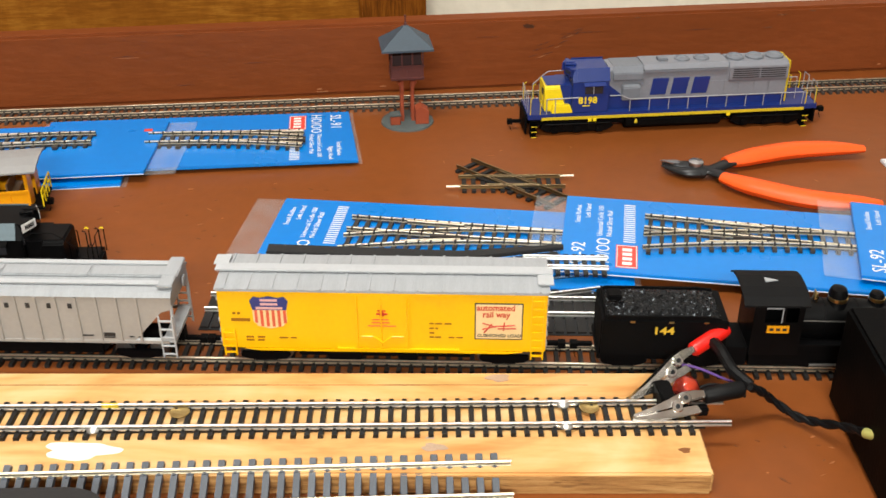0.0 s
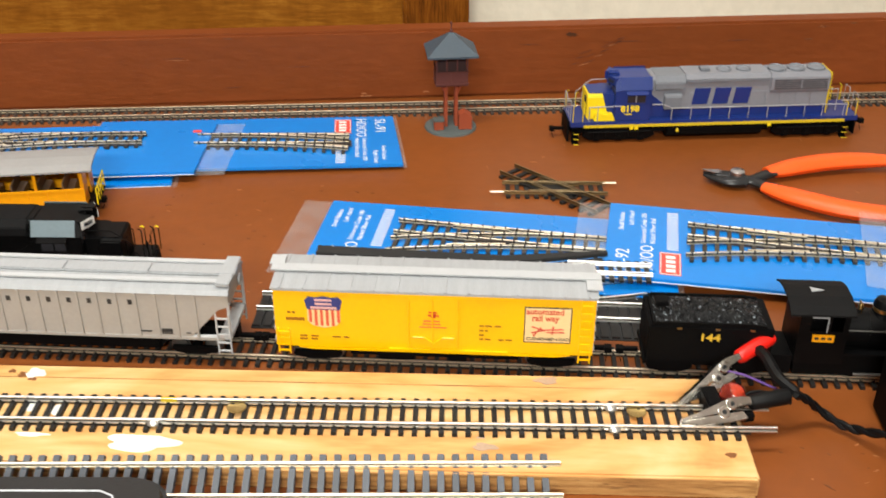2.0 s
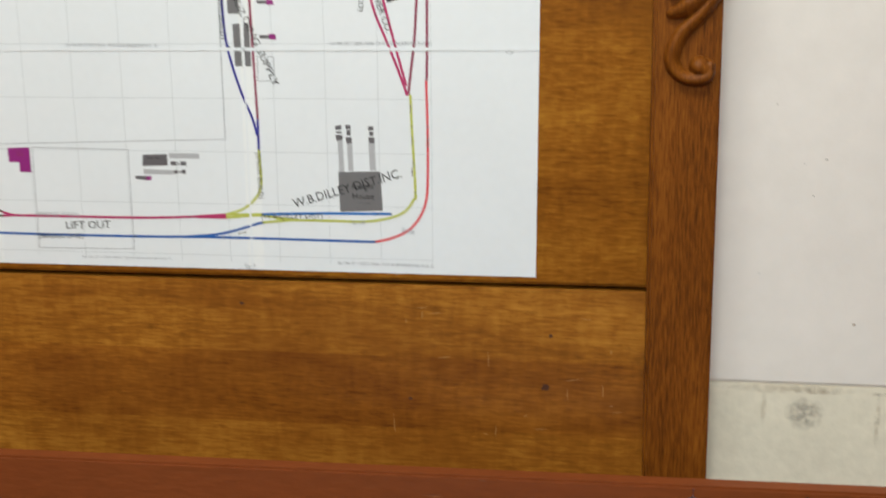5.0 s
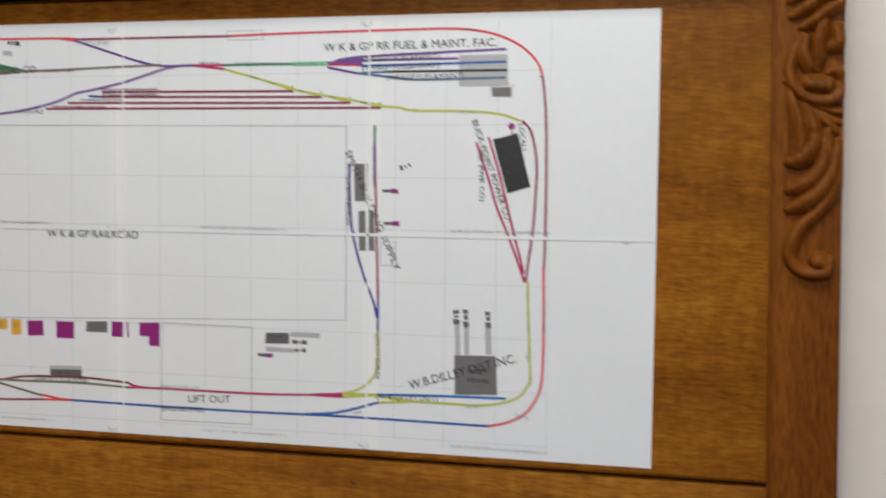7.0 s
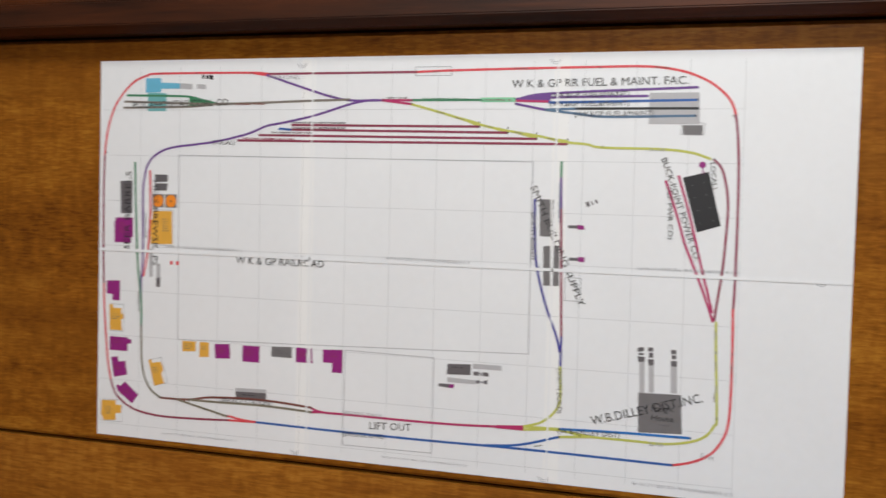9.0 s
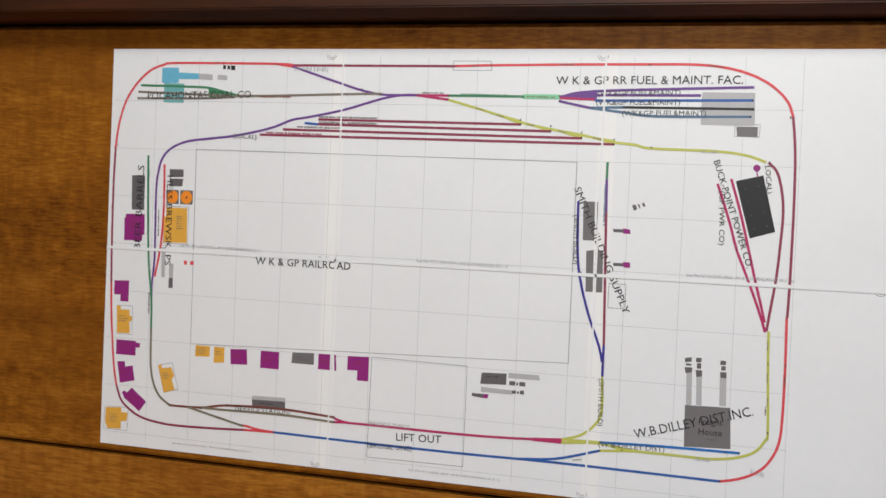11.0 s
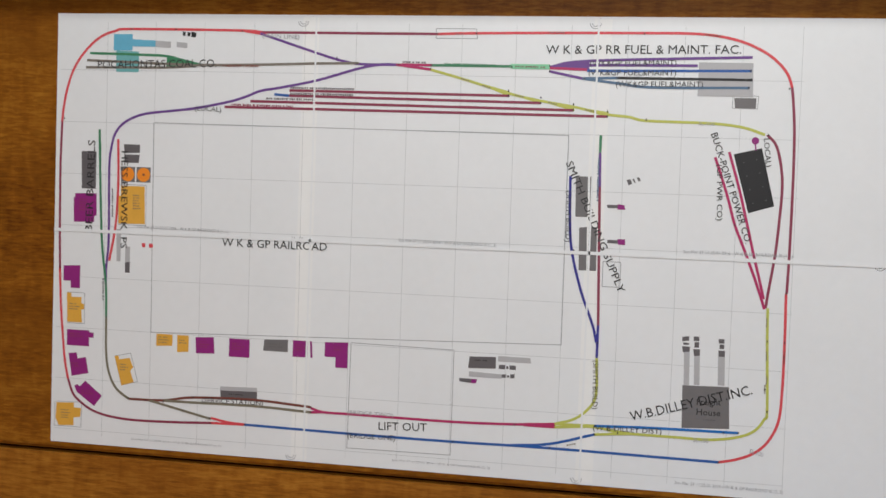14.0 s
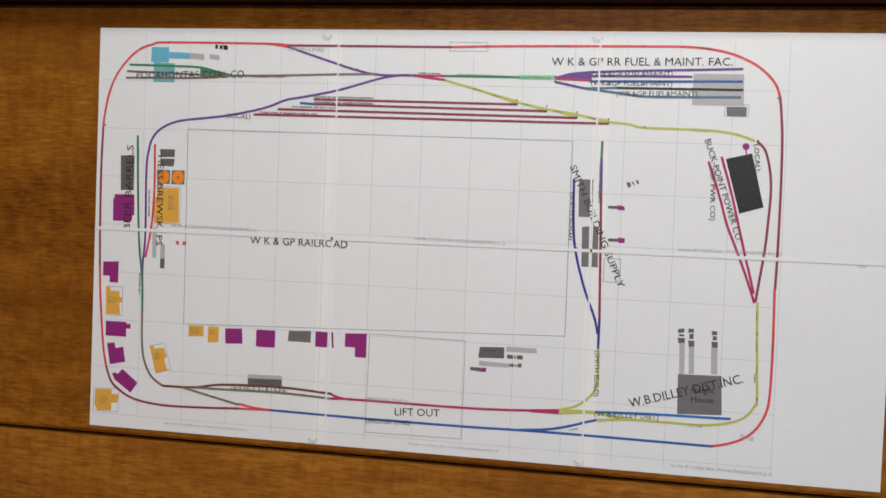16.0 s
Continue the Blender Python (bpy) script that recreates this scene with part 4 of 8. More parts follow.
def hopper():
    t = thing("covered_hopper", "pale grey covered hopper car with ribbed sides and roof hatches", "freight car", TRAIN @ pose(-0.2718, 0, 0), "freight train")
    L, W, z0, z1 = 0.0925, 0.0172, 0.0208, 0.0485
    s = Shape().prism([(-L + 0.022, z0), (L - 0.022, z0), (L - 0.006, z0 + 0.018), (L, z0 + 0.020), (L, z1), (-L, z1), (-L, z0 + 0.020), (-L + 0.006, z0 + 0.018)], -W, W, "y")
    part("body", s, HOPPER_GREY, t, "warm grey ribbed body", 0.0003)
    part("side_sill", Shape().box(-L + 0.004, L - 0.004, -W - 0.0006, -W + 0.0006, z0 - 0.0012, z0 + 0.0004), HOPPER_GREY, t)
    part("side_sill", Shape().box(-L + 0.004, L - 0.004, W - 0.0006, W + 0.0006, z0 - 0.0012, z0 + 0.0004), HOPPER_GREY, t)
    for i in range(15):
        x = -L + 0.018 + i * (2 * L - 0.036) / 14
        for d in (-1, 1):
            part("rib", Shape().box(x - 0.0006, x + 0.0006, min(d * W, d * W + d * 0.0010), max(d * W, d * W + d * 0.0010), z0 + 0.0002, z1 - 0.0005), HOPPER_GREY, t)
    s = Shape().prism([(-W - 0.0008, z1), (W + 0.0008, z1), (W - 0.001, z1 + 0.0020), (0.006, z1 + 0.0042), (-0.006, z1 + 0.0042), (-W + 0.001, z1 + 0.0020)], -L - 0.0005, L + 0.0005, "x")
    roof = part("roof", s, SILVER, t, "pale grey roof")
    for y0, y1 in ((-0.0118, -0.0084), (0.0084, 0.0118)):
        part("running_board", Shape().box(-L + 0.004, L - 0.004, y0, y1, z1 + 0.0040, z1 + 0.0048), SILVER_LIGHT, roof)
    for i in range(4):
        x = -L + 0.022 + i * (2 * L - 0.044) / 3.0
        part("hatch", Shape().box(x - 0.0234, x + 0.0234, -0.0050, 0.0050, z1 + 0.0040, z1 + 0.0058), SILVER, roof, "long roof hatch cover", 0.0006)
    for d in (-1, 1):
        part("end_platform", Shape().box(d * (L - 0.003) - 0.0038, d * (L - 0.003) + 0.0038, -0.0150, 0.0150, z1 + 0.0038, z1 + 0.0056), SILVER, roof, bevel=0.0004)
        ladder(t, d * (L - 0.004) - 0.0035, 0.007, -W, z0 - 0.010, z0 + 0.016, 5, SILVER_LIGHT, -1)
        ladder(t, d * (L - 0.004) - 0.0035, 0.007, W, z0 - 0.010, z0 + 0.016, 5, SILVER_LIGHT, 1)
        s = Shape()
        for y in (-W + 0.001, W - 0.001):
            s.tube([(d * (L - 0.0005), y, z0 + 0.001), (d * (L - 0.0005), y, z0 + 0.022)], 0.0009, 6)
            s.tube([(d * (L - 0.0215), y, z0 + 0.0005), (d * (L - 0.0005), y, z0 + 0.0005)], 0.0009, 6)
        s.box(d * (L - 0.0035) - 0.0035, d * (L - 0.0035) + 0.0035, -W, W, z0 - 0.0008, z0 + 0.0012)
        part("end_frame", s, SILVER_LIGHT, t)
        part("slope_sheet", Shape().prism([(d * (L - 0.022), z0), (d * (L - 0.006), z0 + 0.018), (d * (L - 0.008), z0 + 0.018), (d * (L - 0.024), z0)], -W + 0.002, W - 0.002, "y"), MATT_BLACK, t)
        part("brake_wheel", Shape().lathe((d * L, 0.006, z0 + 0.024), [(0.0034, d * 0.0010), (0.0034, d * 0.0018), (0.0008, d * 0.0020)], 14, "x"), SILVER, t)
    # solid black filler in place of the shade between the hopper and rails
    part("underframe", Shape().box(-0.050, 0.050, -0.0115, 0.0115, 0.0085, z0 - 0.0005), MATT_BLACK, t, "black block that stands in for shade under the hopper", 0.0004)
    for x in (-0.045, 0.0, 0.045):
        part("outlet", Shape().prism([(x - 0.016, z0), (x + 0.016, z0), (x + 0.006, 0.0095), (x - 0.006, 0.0095)], -0.010, 0.010, "y"), MATT_BLACK, t)
    part("center_sill", Shape().box(-L, L, -0.003, 0.003, 0.0115, z0 - 0.002), MATT_BLACK, t)
    y = -W - 0.0002
    # spaced brand lettering, drawn as plain bars
    for i in range(7):
        x = -0.0285 + i * 0.0111
        print_bar(t, x, x + 0.0022, y, z1 - 0.0075, z1 - 0.0046, BLACK_INK)
    print_bar(t, -0.0620, -0.0540, y, z1 - 0.0095, z1 - 0.0030, BLACK_INK, "emblem_bar")
    for x0, x1, a, b in ((0.0545, 0.0605, 0.0030, 0.0052), (0.0545, 0.0605, 0.0020, 0.0026), (0.0430, 0.0490, 0.0030, 0.0038), (0.0680, 0.0705, 0.0026, 0.0032), (-0.0590, -0.0500, 0.0150, 0.0160), (-0.0590, -0.0530, 0.0120, 0.0130)):
        print_bar(t, x0, x1, y, z0 + a, z0 + b, BLACK_INK)
    wheel_truck(t, -0.070)
    wheel_truck(t, 0.070)
    coupler(t, -L, -1)
    coupler(t, L, 1)


hopper()


def lumps(name, x0, x1, y0, y1, z, h, mat, parent, seed, nx=34, ny=18, label=""):
    """A heaped load: an uneven field of small facets."""
    rnd = random.Random(seed)
    v, f = [], []
    for j in range(ny + 1):
        for i in range(nx + 1):
            u, w = i / nx, j / ny
            edge = min(1.0, 6 * min(u, 1 - u)) * min(1.0, 4 * min(w, 1 - w))
            v.append((x0 + (x1 - x0) * u + rnd.uniform(-1, 1) * (x1 - x0) / nx * 0.3, y0 + (y1 - y0) * w + rnd.uniform(-1, 1) * (y1 - y0) / ny * 0.3, z + edge * h + rnd.uniform(-0.0006, 0.0006)))
    for j in range(ny):
        for i in range(nx):
            a = j * (nx + 1) + i
            f += [(a, a + 1, a + nx + 2), (a, a + nx + 2, a + nx + 1)]
    return part(name, Shape().add(v, f), mat, parent, label)


def gondola():
    t = thing("coal_gondola", "bright red open gondola car loaded with black coal", "freight car", TRAIN @ pose(-0.4610, 0, 0), "freight train")
    L, W, z0, z1 = 0.0800, 0.0160, 0.0172, 0.0400
    s = Shape().box(-L, L, -W, W, z0, z0 + 0.002)
    for d in (-1, 1):
        s.box(-L, L, min(d * W, d * (W - 0.0013)), max(d * W, d * (W - 0.0013)), z0, z1)
        s.box(min(d * L, d * (L - 0.0013)), max(d * L, d * (L - 0.0013)), -W, W, z0, z1)
    part("body", s, RED_PAINT, t, "bright red body", 0.0003)
    s = Shape()
    for d in (-1, 1):
        s.box(-L - 0.0006, L + 0.0006, d * W - 0.0010, d * W + 0.0010, z1, z1 + 0.0014)
        s.box(d * L - 0.0010, d * L + 0.0010, -W, W, z1 + 0.00005, z1 + 0.0013)
    part("top_rim", s, RED_PAINT, t)
    for i in range(10):
        x = -L + 0.008 + i * (2 * L - 0.016) / 9
        part("rib", Shape().box(x - 0.001, x + 0.001, -W - 0.0012, -W, z0, z1), RED_PAINT, t)
    lumps("coal_load", -L + 0.0015, L - 0.0015, -W + 0.0015, W - 0.0015, z1 - 0.006, 0.004, COAL, t, 11, 60, 16, "heap of black coal")
    print_bar(t, 0.040, 0.052, -W - 0.0002, z0 + 0.008, z0 + 0.011, WHITE_INK)
    wheel_truck(t, -0.058)
    wheel_truck(t, 0.058)
    coupler(t, -L, -1)
    coupler(t, L, 1)


gondola()


def tender():
    t = thing("tender", "black steam locomotive tender heaped with coal, yellow number 144", "tender", TRAIN @ pose(0.0768, 0, 0), "freight train")
    L, W, z0, z1 = 0.0328, 0.0155, 0.0150, 0.0375
    part("body", Shape().box(-L, L, -W, W, z0, z1), MATT_BLACK, t, "matt black tank", 0.0006)
    part("frame", Shape().box(-L - 0.001, L + 0.004, -W + 0.001, W - 0.001, 0.0125, z0), MATT_BLACK, t)
    s = Shape()
    for d in (-1, 1):
        s.prism([(-L + 0.002, z1), (L - 0.004, z1), (L - 0.004, z1 + 0.0012), (L - 0.012, z1 + 0.0022), (-L + 0.004, z1 + 0.0022)], d * (W - 0.0012) - 0.0005, d * (W - 0.0012) + 0.0005, "y")
    s.box(-L + 0.002, -L + 0.003, -W + 0.001, W - 0.001, z1, z1 + 0.0022)
    part("coal_board", s, MATT_BLACK, t)
    lumps("coal_load", -L + 0.0035, L - 0.004, -W + 0.0019, W - 0.0019, z1 + 0.0005, 0.0040, COAL, t, 5, 40, 22, "heap of glossy coal")
    part("water_hatch", Shape().box(-L + 0.004, -L + 0.011, -0.004, 0.004, z1 + 0.0045, z1 + 0.0075), MATT_BLACK, t, bevel=0.0005)
    lettering("144", 0.0060, GOLD_INK, t, face_m(-0.0060, -W - 0.0001, z0 + 0.0142), "number", "yellow painted number", squeeze=1.25, bold=0.00018)
    for x in (-0.018, 0.002, 0.020):
        part("step_light", Shape().box(x, x + 0.0025, -W - 0.0005, -W, z1 - 0.0014, z1 - 0.0004), BRASS, t)
    wheel_truck(t, -0.019, pitch=0.017)
    wheel_truck(t, 0.019, pitch=0.017)
    coupler(t, -L - 0.002, -1)
    part("drawbar", Shape().box(L + 0.003, L + 0.014, -0.002, 0.002, 0.0125, 0.0140), MATT_BLACK, t)


tender()


def steam_loco():
    t = thing("steam_locomotive", "satin black model steam locomotive with brass fittings behind the black box", "locomotive", TRAIN @ pose(0.1205, 0, 0) @ Matrix.Diagonal((0.84, 0.9, 1.0, 1)), "freight train")
    s = Shape().box(0.002, 0.0035, -0.0155, 0.0155, 0.0160, 0.0480).box(0.031, 0.0325, -0.0155, 0.0155, 0.0160, 0.0480)
    for d in (-1, 1):
        y0, y1 = min(d * 0.0155, d * 0.0143), max(d * 0.0155, d * 0.0143)
        s.box(0.0035, 0.031, y0, y1, 0.0160, 0.0362).box(0.0035, 0.031, y0, y1, 0.0455, 0.0480)
        s.box(0.0035, 0.009, y0, y1, 0.0362, 0.0455).box(0.0195, 0.0215, y0, y1, 0.0362, 0.0455).box(0.029, 0.031, y0, y1, 0.0362, 0.0455)
    part("cab", s, GLOSS_BLACK, t, "black cab with open side windows")
    for d in (-1, 1):
        s = Shape()
        for a, b in (((0.009, 0.0448), (0.0195, 0.0455)), ((0.0188, 0.0362), (0.0195, 0.0455))):
            s.box(a[0], b[0], d * 0.0157 - 0.0003, d * 0.0157 + 0.0003, a[1], b[1])
        part("window_frame", s, SILVER, t, "pale metal window frame")
    prof = [(-0.0195, 0.0478), (-0.014, 0.0503), (-0.006, 0.0520), (0.006, 0.0520), (0.014, 0.0503), (0.0195, 0.0478), (0.0195, 0.0489), (0.014, 0.0514), (0.006, 0.0532), (-0.006, 0.0532), (-0.014, 0.0514), (-0.0195, 0.0489)]
    part("cab_roof", Shape().prism(prof, -0.006, 0.034, "x"), CAB_BLACK, t, "matt grey-black arched roof")
    # pale triangle that paints a glint on the roof
    part("roof_glint", Shape().prism([(0.010, -0.002), (0.018, 0.000), (0.010, 0.003)], 0.0528, 0.0537, "z"), SILVER, t)
    part("number_plate_bar", Shape().box(0.011, 0.0245, -0.0159, -0.0155, 0.0300, 0.0345), ORANGE_YELLOW, t, "orange plate with unreadable bars")
    for i in range(3):
        print_bar(t, 0.0125 + i * 0.004, 0.0150 + i * 0.004, -0.0159, 0.0315, 0.0330, BLACK_INK)
    part("boiler", Shape().lathe((0, 0, 0.0305), [(0.0112, 0.0330), (0.0112, 0.055), (0.0108, 0.110), (0.0112, 0.1105), (0.0112, 0.132), (0.009, 0.133)], 28, "x"), GLOSS_BLACK, t, smooth=True)
    s = Shape()
    for x in (0.048, 0.068, 0.088, 0.109):
        s.lathe((0, 0, 0.0305), [(0.0115, x), (0.0115, x + 0.0016)], 28, "x")
    part("boiler_band", s, GLOSS_BLACK, t)
    for x, r, h, mt in ((0.0565, 0.0058, 0.0105, GLOSS_BLACK), (0.0805, 0.0046, 0.0080, GLOSS_BLACK)):
        d = part("dome", Shape().lathe((x, 0, 0.0395), [(r * 1.25, 0), (r * 1.02, 0.0022), (r, h * 0.7), (r * 0.8, h * 0.92), (r * 0.3, h)], 20), mt, t, "black steam dome with brass", smooth=True)
        part("dome_brass", Shape().lathe((x, -0.0008, 0.0395), [(r * 1.03, 0.0035), (r * 1.05, 0.0044), (r * 1.03, 0.0053)], 20), BRASS, d)
    part("chimney", Shape().lathe((0.0925, 0, 0.040), [(0.0042, 0), (0.0030, 0.003), (0.0030, 0.0125), (0.0038, 0.0128), (0.0038, 0.0148), (0.0026, 0.0149)], 18), GLOSS_BLACK, t, smooth=True)
    part("headlamp", Shape().lathe((0, 0, 0.0440), [(0.0030, 0.099), (0.0034, 0.1055), (0.0028, 0.1058)], 14, "x"), GLOSS_BLACK, t, smooth=True)
    part("bell", Shape().lathe((0.0430, 0, 0.0410), [(0.0020, 0.002), (0.0016, 0.0042), (0.0006, 0.0056)], 12), BRASS, t, "brass bell", smooth=True)
    s = Shape().tube([(0.0430, -0.0025, 0.0405), (0.0430, -0.0025, 0.0465), (0.0430, 0.0025, 0.0465), (0.0430, 0.0025, 0.0405)], 0.0005, 6)
    s.cyl((0.0345, -0.003, 0.041), (0.0345, -0.003, 0.0475), 0.0009, n=8)
    part("whistle", s, BRASS, t)
    s = Shape()
    for d in (-1, 1):
        s.tube([(0.034, d * 0.0118, 0.0355), (0.115, d * 0.0118, 0.0350)], 0.0004, 6)
    part("handrail", s, STEEL, t)
    for d in (-1, 1):
        part("running_plate", Shape().box(0.032, 0.132, min(d * 0.0105, d * 0.0155), max(d * 0.0105, d * 0.0155), 0.0215, 0.0226), GLOSS_BLACK, t)
        part("cylinder", Shape().lathe((0, d * 0.0135, 0.0125), [(0.0045, 0.103), (0.0048, 0.105), (0.0048, 0.119), (0.0045, 0.121)], 18, "x"), GLOSS_BLACK, t, smooth=True)
        s = Shape().tube([(0.042, d * 0.0132, 0.0085), (0.082, d * 0.0132, 0.0085)], 0.0009, 6).tube([(0.060, d * 0.0138, 0.0085), (0.103, d * 0.0138, 0.0122)], 0.0008, 6)
        part("side_rod", s, STEEL, t)
    for x in (0.042, 0.061, 0.082):
        s = Shape()
        for d in (-1, 1):
            s.lathe((x, 0, RAIL_TOP + 0.0073), [(0.0078, d * 0.0064), (0.0073, d * 0.0072), (0.0073, d * 0.0100), (0.0060, d * 0.0102), (0.0058, d * 0.0092), (0.0018, d * 0.0094), (0.0016, d * 0.0106)], 22, "y")
        s.cyl((x, -0.009, RAIL_TOP + 0.0073), (x, 0.009, RAIL_TOP + 0.0073), 0.001, n=8)
        part("driving_wheel", s, GLOSS_BLACK, t, smooth=True)
    # frame widened to a solid black fill that imitates shade around the running gear
    part("frame", Shape().box(0.004, 0.130, -0.0118, 0.0118, 0.0070, 0.0214), MATT_BLACK, t)
    part("deck", Shape().box(-0.016, 0.002, -0.0130, 0.0130, 0.0080, 0.0190).box(-0.016, -0.012, -0.0120, 0.0120, 0.0190, 0.0290), MATT_BLACK, t, "black cab deck and tender apron")
    part("pilot", Shape().prism([(0.130, 0.0062), (0.146, 0.0062), (0.134, 0.0200), (0.130, 0.0200)], -0.012, 0.012, "y"), MATT_BLACK, t)


steam_loco()


def hood_diesel(name, label, m, group, body, hood, hood2, nose, sill, cab_color, roof_low, rails, lettered, board_color):
    """A six-axle hood diesel: frame, trucks, low nose, cab, long hood with fans and grilles, handrails. Front is towards -x."""
    t = thing(name, label, "locomotive", m, group)
    zt = 0.0545
    part("frame", Shape().box(-0.119, 0.121, -0.0175, 0.0175, 0.0185, 0.0225), body, t, "walkway frame", 0.0004)
    for d in (-1, 1):
        part("sill_stripe", Shape().box(-0.108, 0.110, d * 0.0176 - 0.0003, d * 0.0176 + 0.0003, 0.0180, 0.0202), sill, t, "bright sill stripe")
    part("underframe", Shape().box(-0.112, 0.114, -0.010, 0.010, 0.0110, 0.0185), MATT_BLACK, t)
    part("fuel_tank", Shape().prism([(-0.014, 0.0175), (0.014, 0.0175), (0.0155, 0.0150), (0.0155, 0.0105), (0.011, 0.0070), (-0.011, 0.0070), (-0.0155, 0.0105), (-0.0155, 0.0150)], -0.038, 0.042, "x"), MATT_BLACK, t, bevel=0.0005)
    part("air_tank", Shape().lathe((0, -0.0135, 0.0165), [(0.0016, -0.036), (0.0020, -0.035), (0.0020, 0.040), (0.0016, 0.041)], 12, "x"), GLOSS_BLACK, t, smooth=True)
    wheel_truck(t, -0.078, 3, 0.0185, 0.0125)
    wheel_truck(t, 0.080, 3, 0.0185, 0.0125)
    for x in (-0.078, 0.080):
        for d in (-1, 1):
            s = Shape().prism([(x - 0.030, 0.0105), (x - 0.028, 0.0150), (x - 0.010, 0.0165), (x + 0.010, 0.0165), (x + 0.028, 0.0150), (x + 0.030, 0.0105), (x + 0.024, 0.0075), (x - 0.024, 0.0075)], d * 0.0142 - 0.0010, d * 0.0142 + 0.0010, "y")
            for k in (-0.0185, 0.0, 0.0185):
                s.box(x + k - 0.0026, x + k + 0.0026, d * 0.0156 - 0.0008, d * 0.0156 + 0.0008, 0.0070, 0.0122)
                s.cyl((x + k, d * 0.0150, 0.0095), (x + k, d * 0.0172, 0.0095), 0.0016, n=10)
            for k in (-0.0095, 0.0095):
                s.box(x + k - 0.0018, x + k + 0.0018, d * 0.0156 - 0.0008, d * 0.0156 + 0.0008, 0.0100, 0.0150)
            s.tube([(x - 0.026, d * 0.0166, 0.0140), (x + 0.026, d * 0.0166, 0.0140)], 0.0006, 6)
            part("truck_frame", s, GLOSS_BLACK, t, "black six-wheel truck side frame")
    for d in (-1, 1):
        for x0 in (-0.112, 0.114):
            s = Shape()
            for k in range(4):
                s.box(x0 - 0.0045, x0 + 0.001, min(d * 0.0120, d * 0.0175), max(d * 0.0120, d * 0.0175), 0.0045 + k * 0.0042, 0.0050 + k * 0.0042)
            s.box(x0 - 0.0045, x0 + 0.001, min(d * 0.0115, d * 0.0120), max(d * 0.0115, d * 0.0120), 0.0045, 0.0190)
            part("step_ladder", s, MATT_BLACK, t)
        for x0 in (-0.112, 0.114):
            for k in range(3):
                part("step_edge", Shape().box(x0 - 0.0040, x0 + 0.0005, d * 0.0177 - 0.0003, d * 0.0177 + 0.0003, 0.0046 + k * 0.0042, 0.0051 + k * 0.0042), sill, t)
    part("pilot", Shape().box(-0.1205, -0.119, -0.0130, 0.0130, 0.0060, 0.0215), MATT_BLACK, t)
    part("pilot", Shape().box(0.121, 0.1225, -0.0130, 0.0130, 0.0060, 0.0215), MATT_BLACK, t)
    # nose
    prof = [(-0.0116, 0.0225), (0.0116, 0.0225), (0.0116, 0.0405), (0.0100, 0.0425), (-0.0100, 0.0425), (-0.0116, 0.0405)]
    part("nose", Shape().prism(prof, -0.1050, -0.0820, "x"), nose, t, "short low nose", 0.0007)
    part("nose_top", Shape().prism([(-0.0098, 0.0424), (0.0098, 0.0424), (0.0098, 0.0429), (-0.0098, 0.0429)], -0.1040, -0.0815, "x"), body, t)
    part("nose_band", Shape().prism([(-0.0868, 0.0230), (-0.0815, 0.0230), (-0.0815, 0.0427), (-0.0930, 0.0427), (-0.0925, 0.0405)], -0.0119, 0.0119, "y"), body, t)
    part("battery_box", Shape().prism([(-0.1000, 0.0226), (-0.0820, 0.0226), (-0.0850, 0.0285), (-0.0985, 0.0285)], -0.0165, -0.0118, "y"), nose, t, bevel=0.0004)
    part("nose_door", Shape().box(-0.1055, -0.1050, -0.003, 0.003, 0.0235, 0.0370), nose, t)
    # cab
    s = Shape().prism([(-0.0165, 0.0225), (0.0165, 0.0225), (0.0165, 0.0460), (0.0120, zt), (-0.0120, zt), (-0.0165, 0.0460)], -0.0835, -0.0540, "x")
    cab = part("cab", s, cab_color, t, "operator's cab", 0.0006)
    for d in (-1, 1):
        y = d * 0.0166
        part("window", Shape().box(-0.0735, -0.0590, y - 0.0003, y + 0.0003, 0.0370, 0.0440), WINDOW_DARK, cab, "dark side window")
        part("window_post", Shape().box(-0.0670, -0.0662, y - 0.0005, y + 0.0005, 0.0370, 0.0440), rails, cab)
        part("sunshade", Shape().prism([(d * 0.0168, 0.0455), (d * 0.0205, 0.0440), (d * 0.0205, 0.0444), (d * 0.0168, 0.0460)], -0.0750, -0.0575, "x"), body, cab)
        part("front_window", Shape().box(-0.0839, -0.0834, min(d * 0.004, d * 0.0145), max(d * 0.004, d * 0.0145), 0.0425, 0.0475), WINDOW_DARK, cab)
    for d in (-1, 1):
        part("roof_slope", Shape().prism([(d * 0.0166, 0.0462), (d * 0.0121, zt + 0.0002), (d * 0.0122, zt + 0.0008), (d * 0.0170, 0.0466)], -0.0800, -0.0537, "x"), roof_low, cab)
    part("horn", Shape().cyl((-0.088, -0.004, zt + 0.0015), (-0.079, -0.004, zt + 0.0015), 0.0012, 0.0006, 10).cyl((-0.087, 0.0, zt + 0.0015), (-0.079, 0.0, zt + 0.0015), 0.0012, 0.0006, 10).box(-0.081, -0.079, -0.005, 0.001, zt, zt + 0.0015), body, cab)
    for d in (-1, 1):
        part("number_board", Shape().prism([(-0.0885, d * 0.0040), (-0.0836, d * 0.0135), (-0.0815, d * 0.0125), (-0.0836, d * 0.0040)], 0.0488, 0.0548, "z"), body, cab)
        face = Shape().prism([(-0.0888, d * 0.0041), (-0.0839, d * 0.0136), (-0.0836, d * 0.0134), (-0.0884, d * 0.0041)], 0.0492, 0.0544, "z")
        part("number_board_face", face, board_color, cab, "number board with unreadable digits")
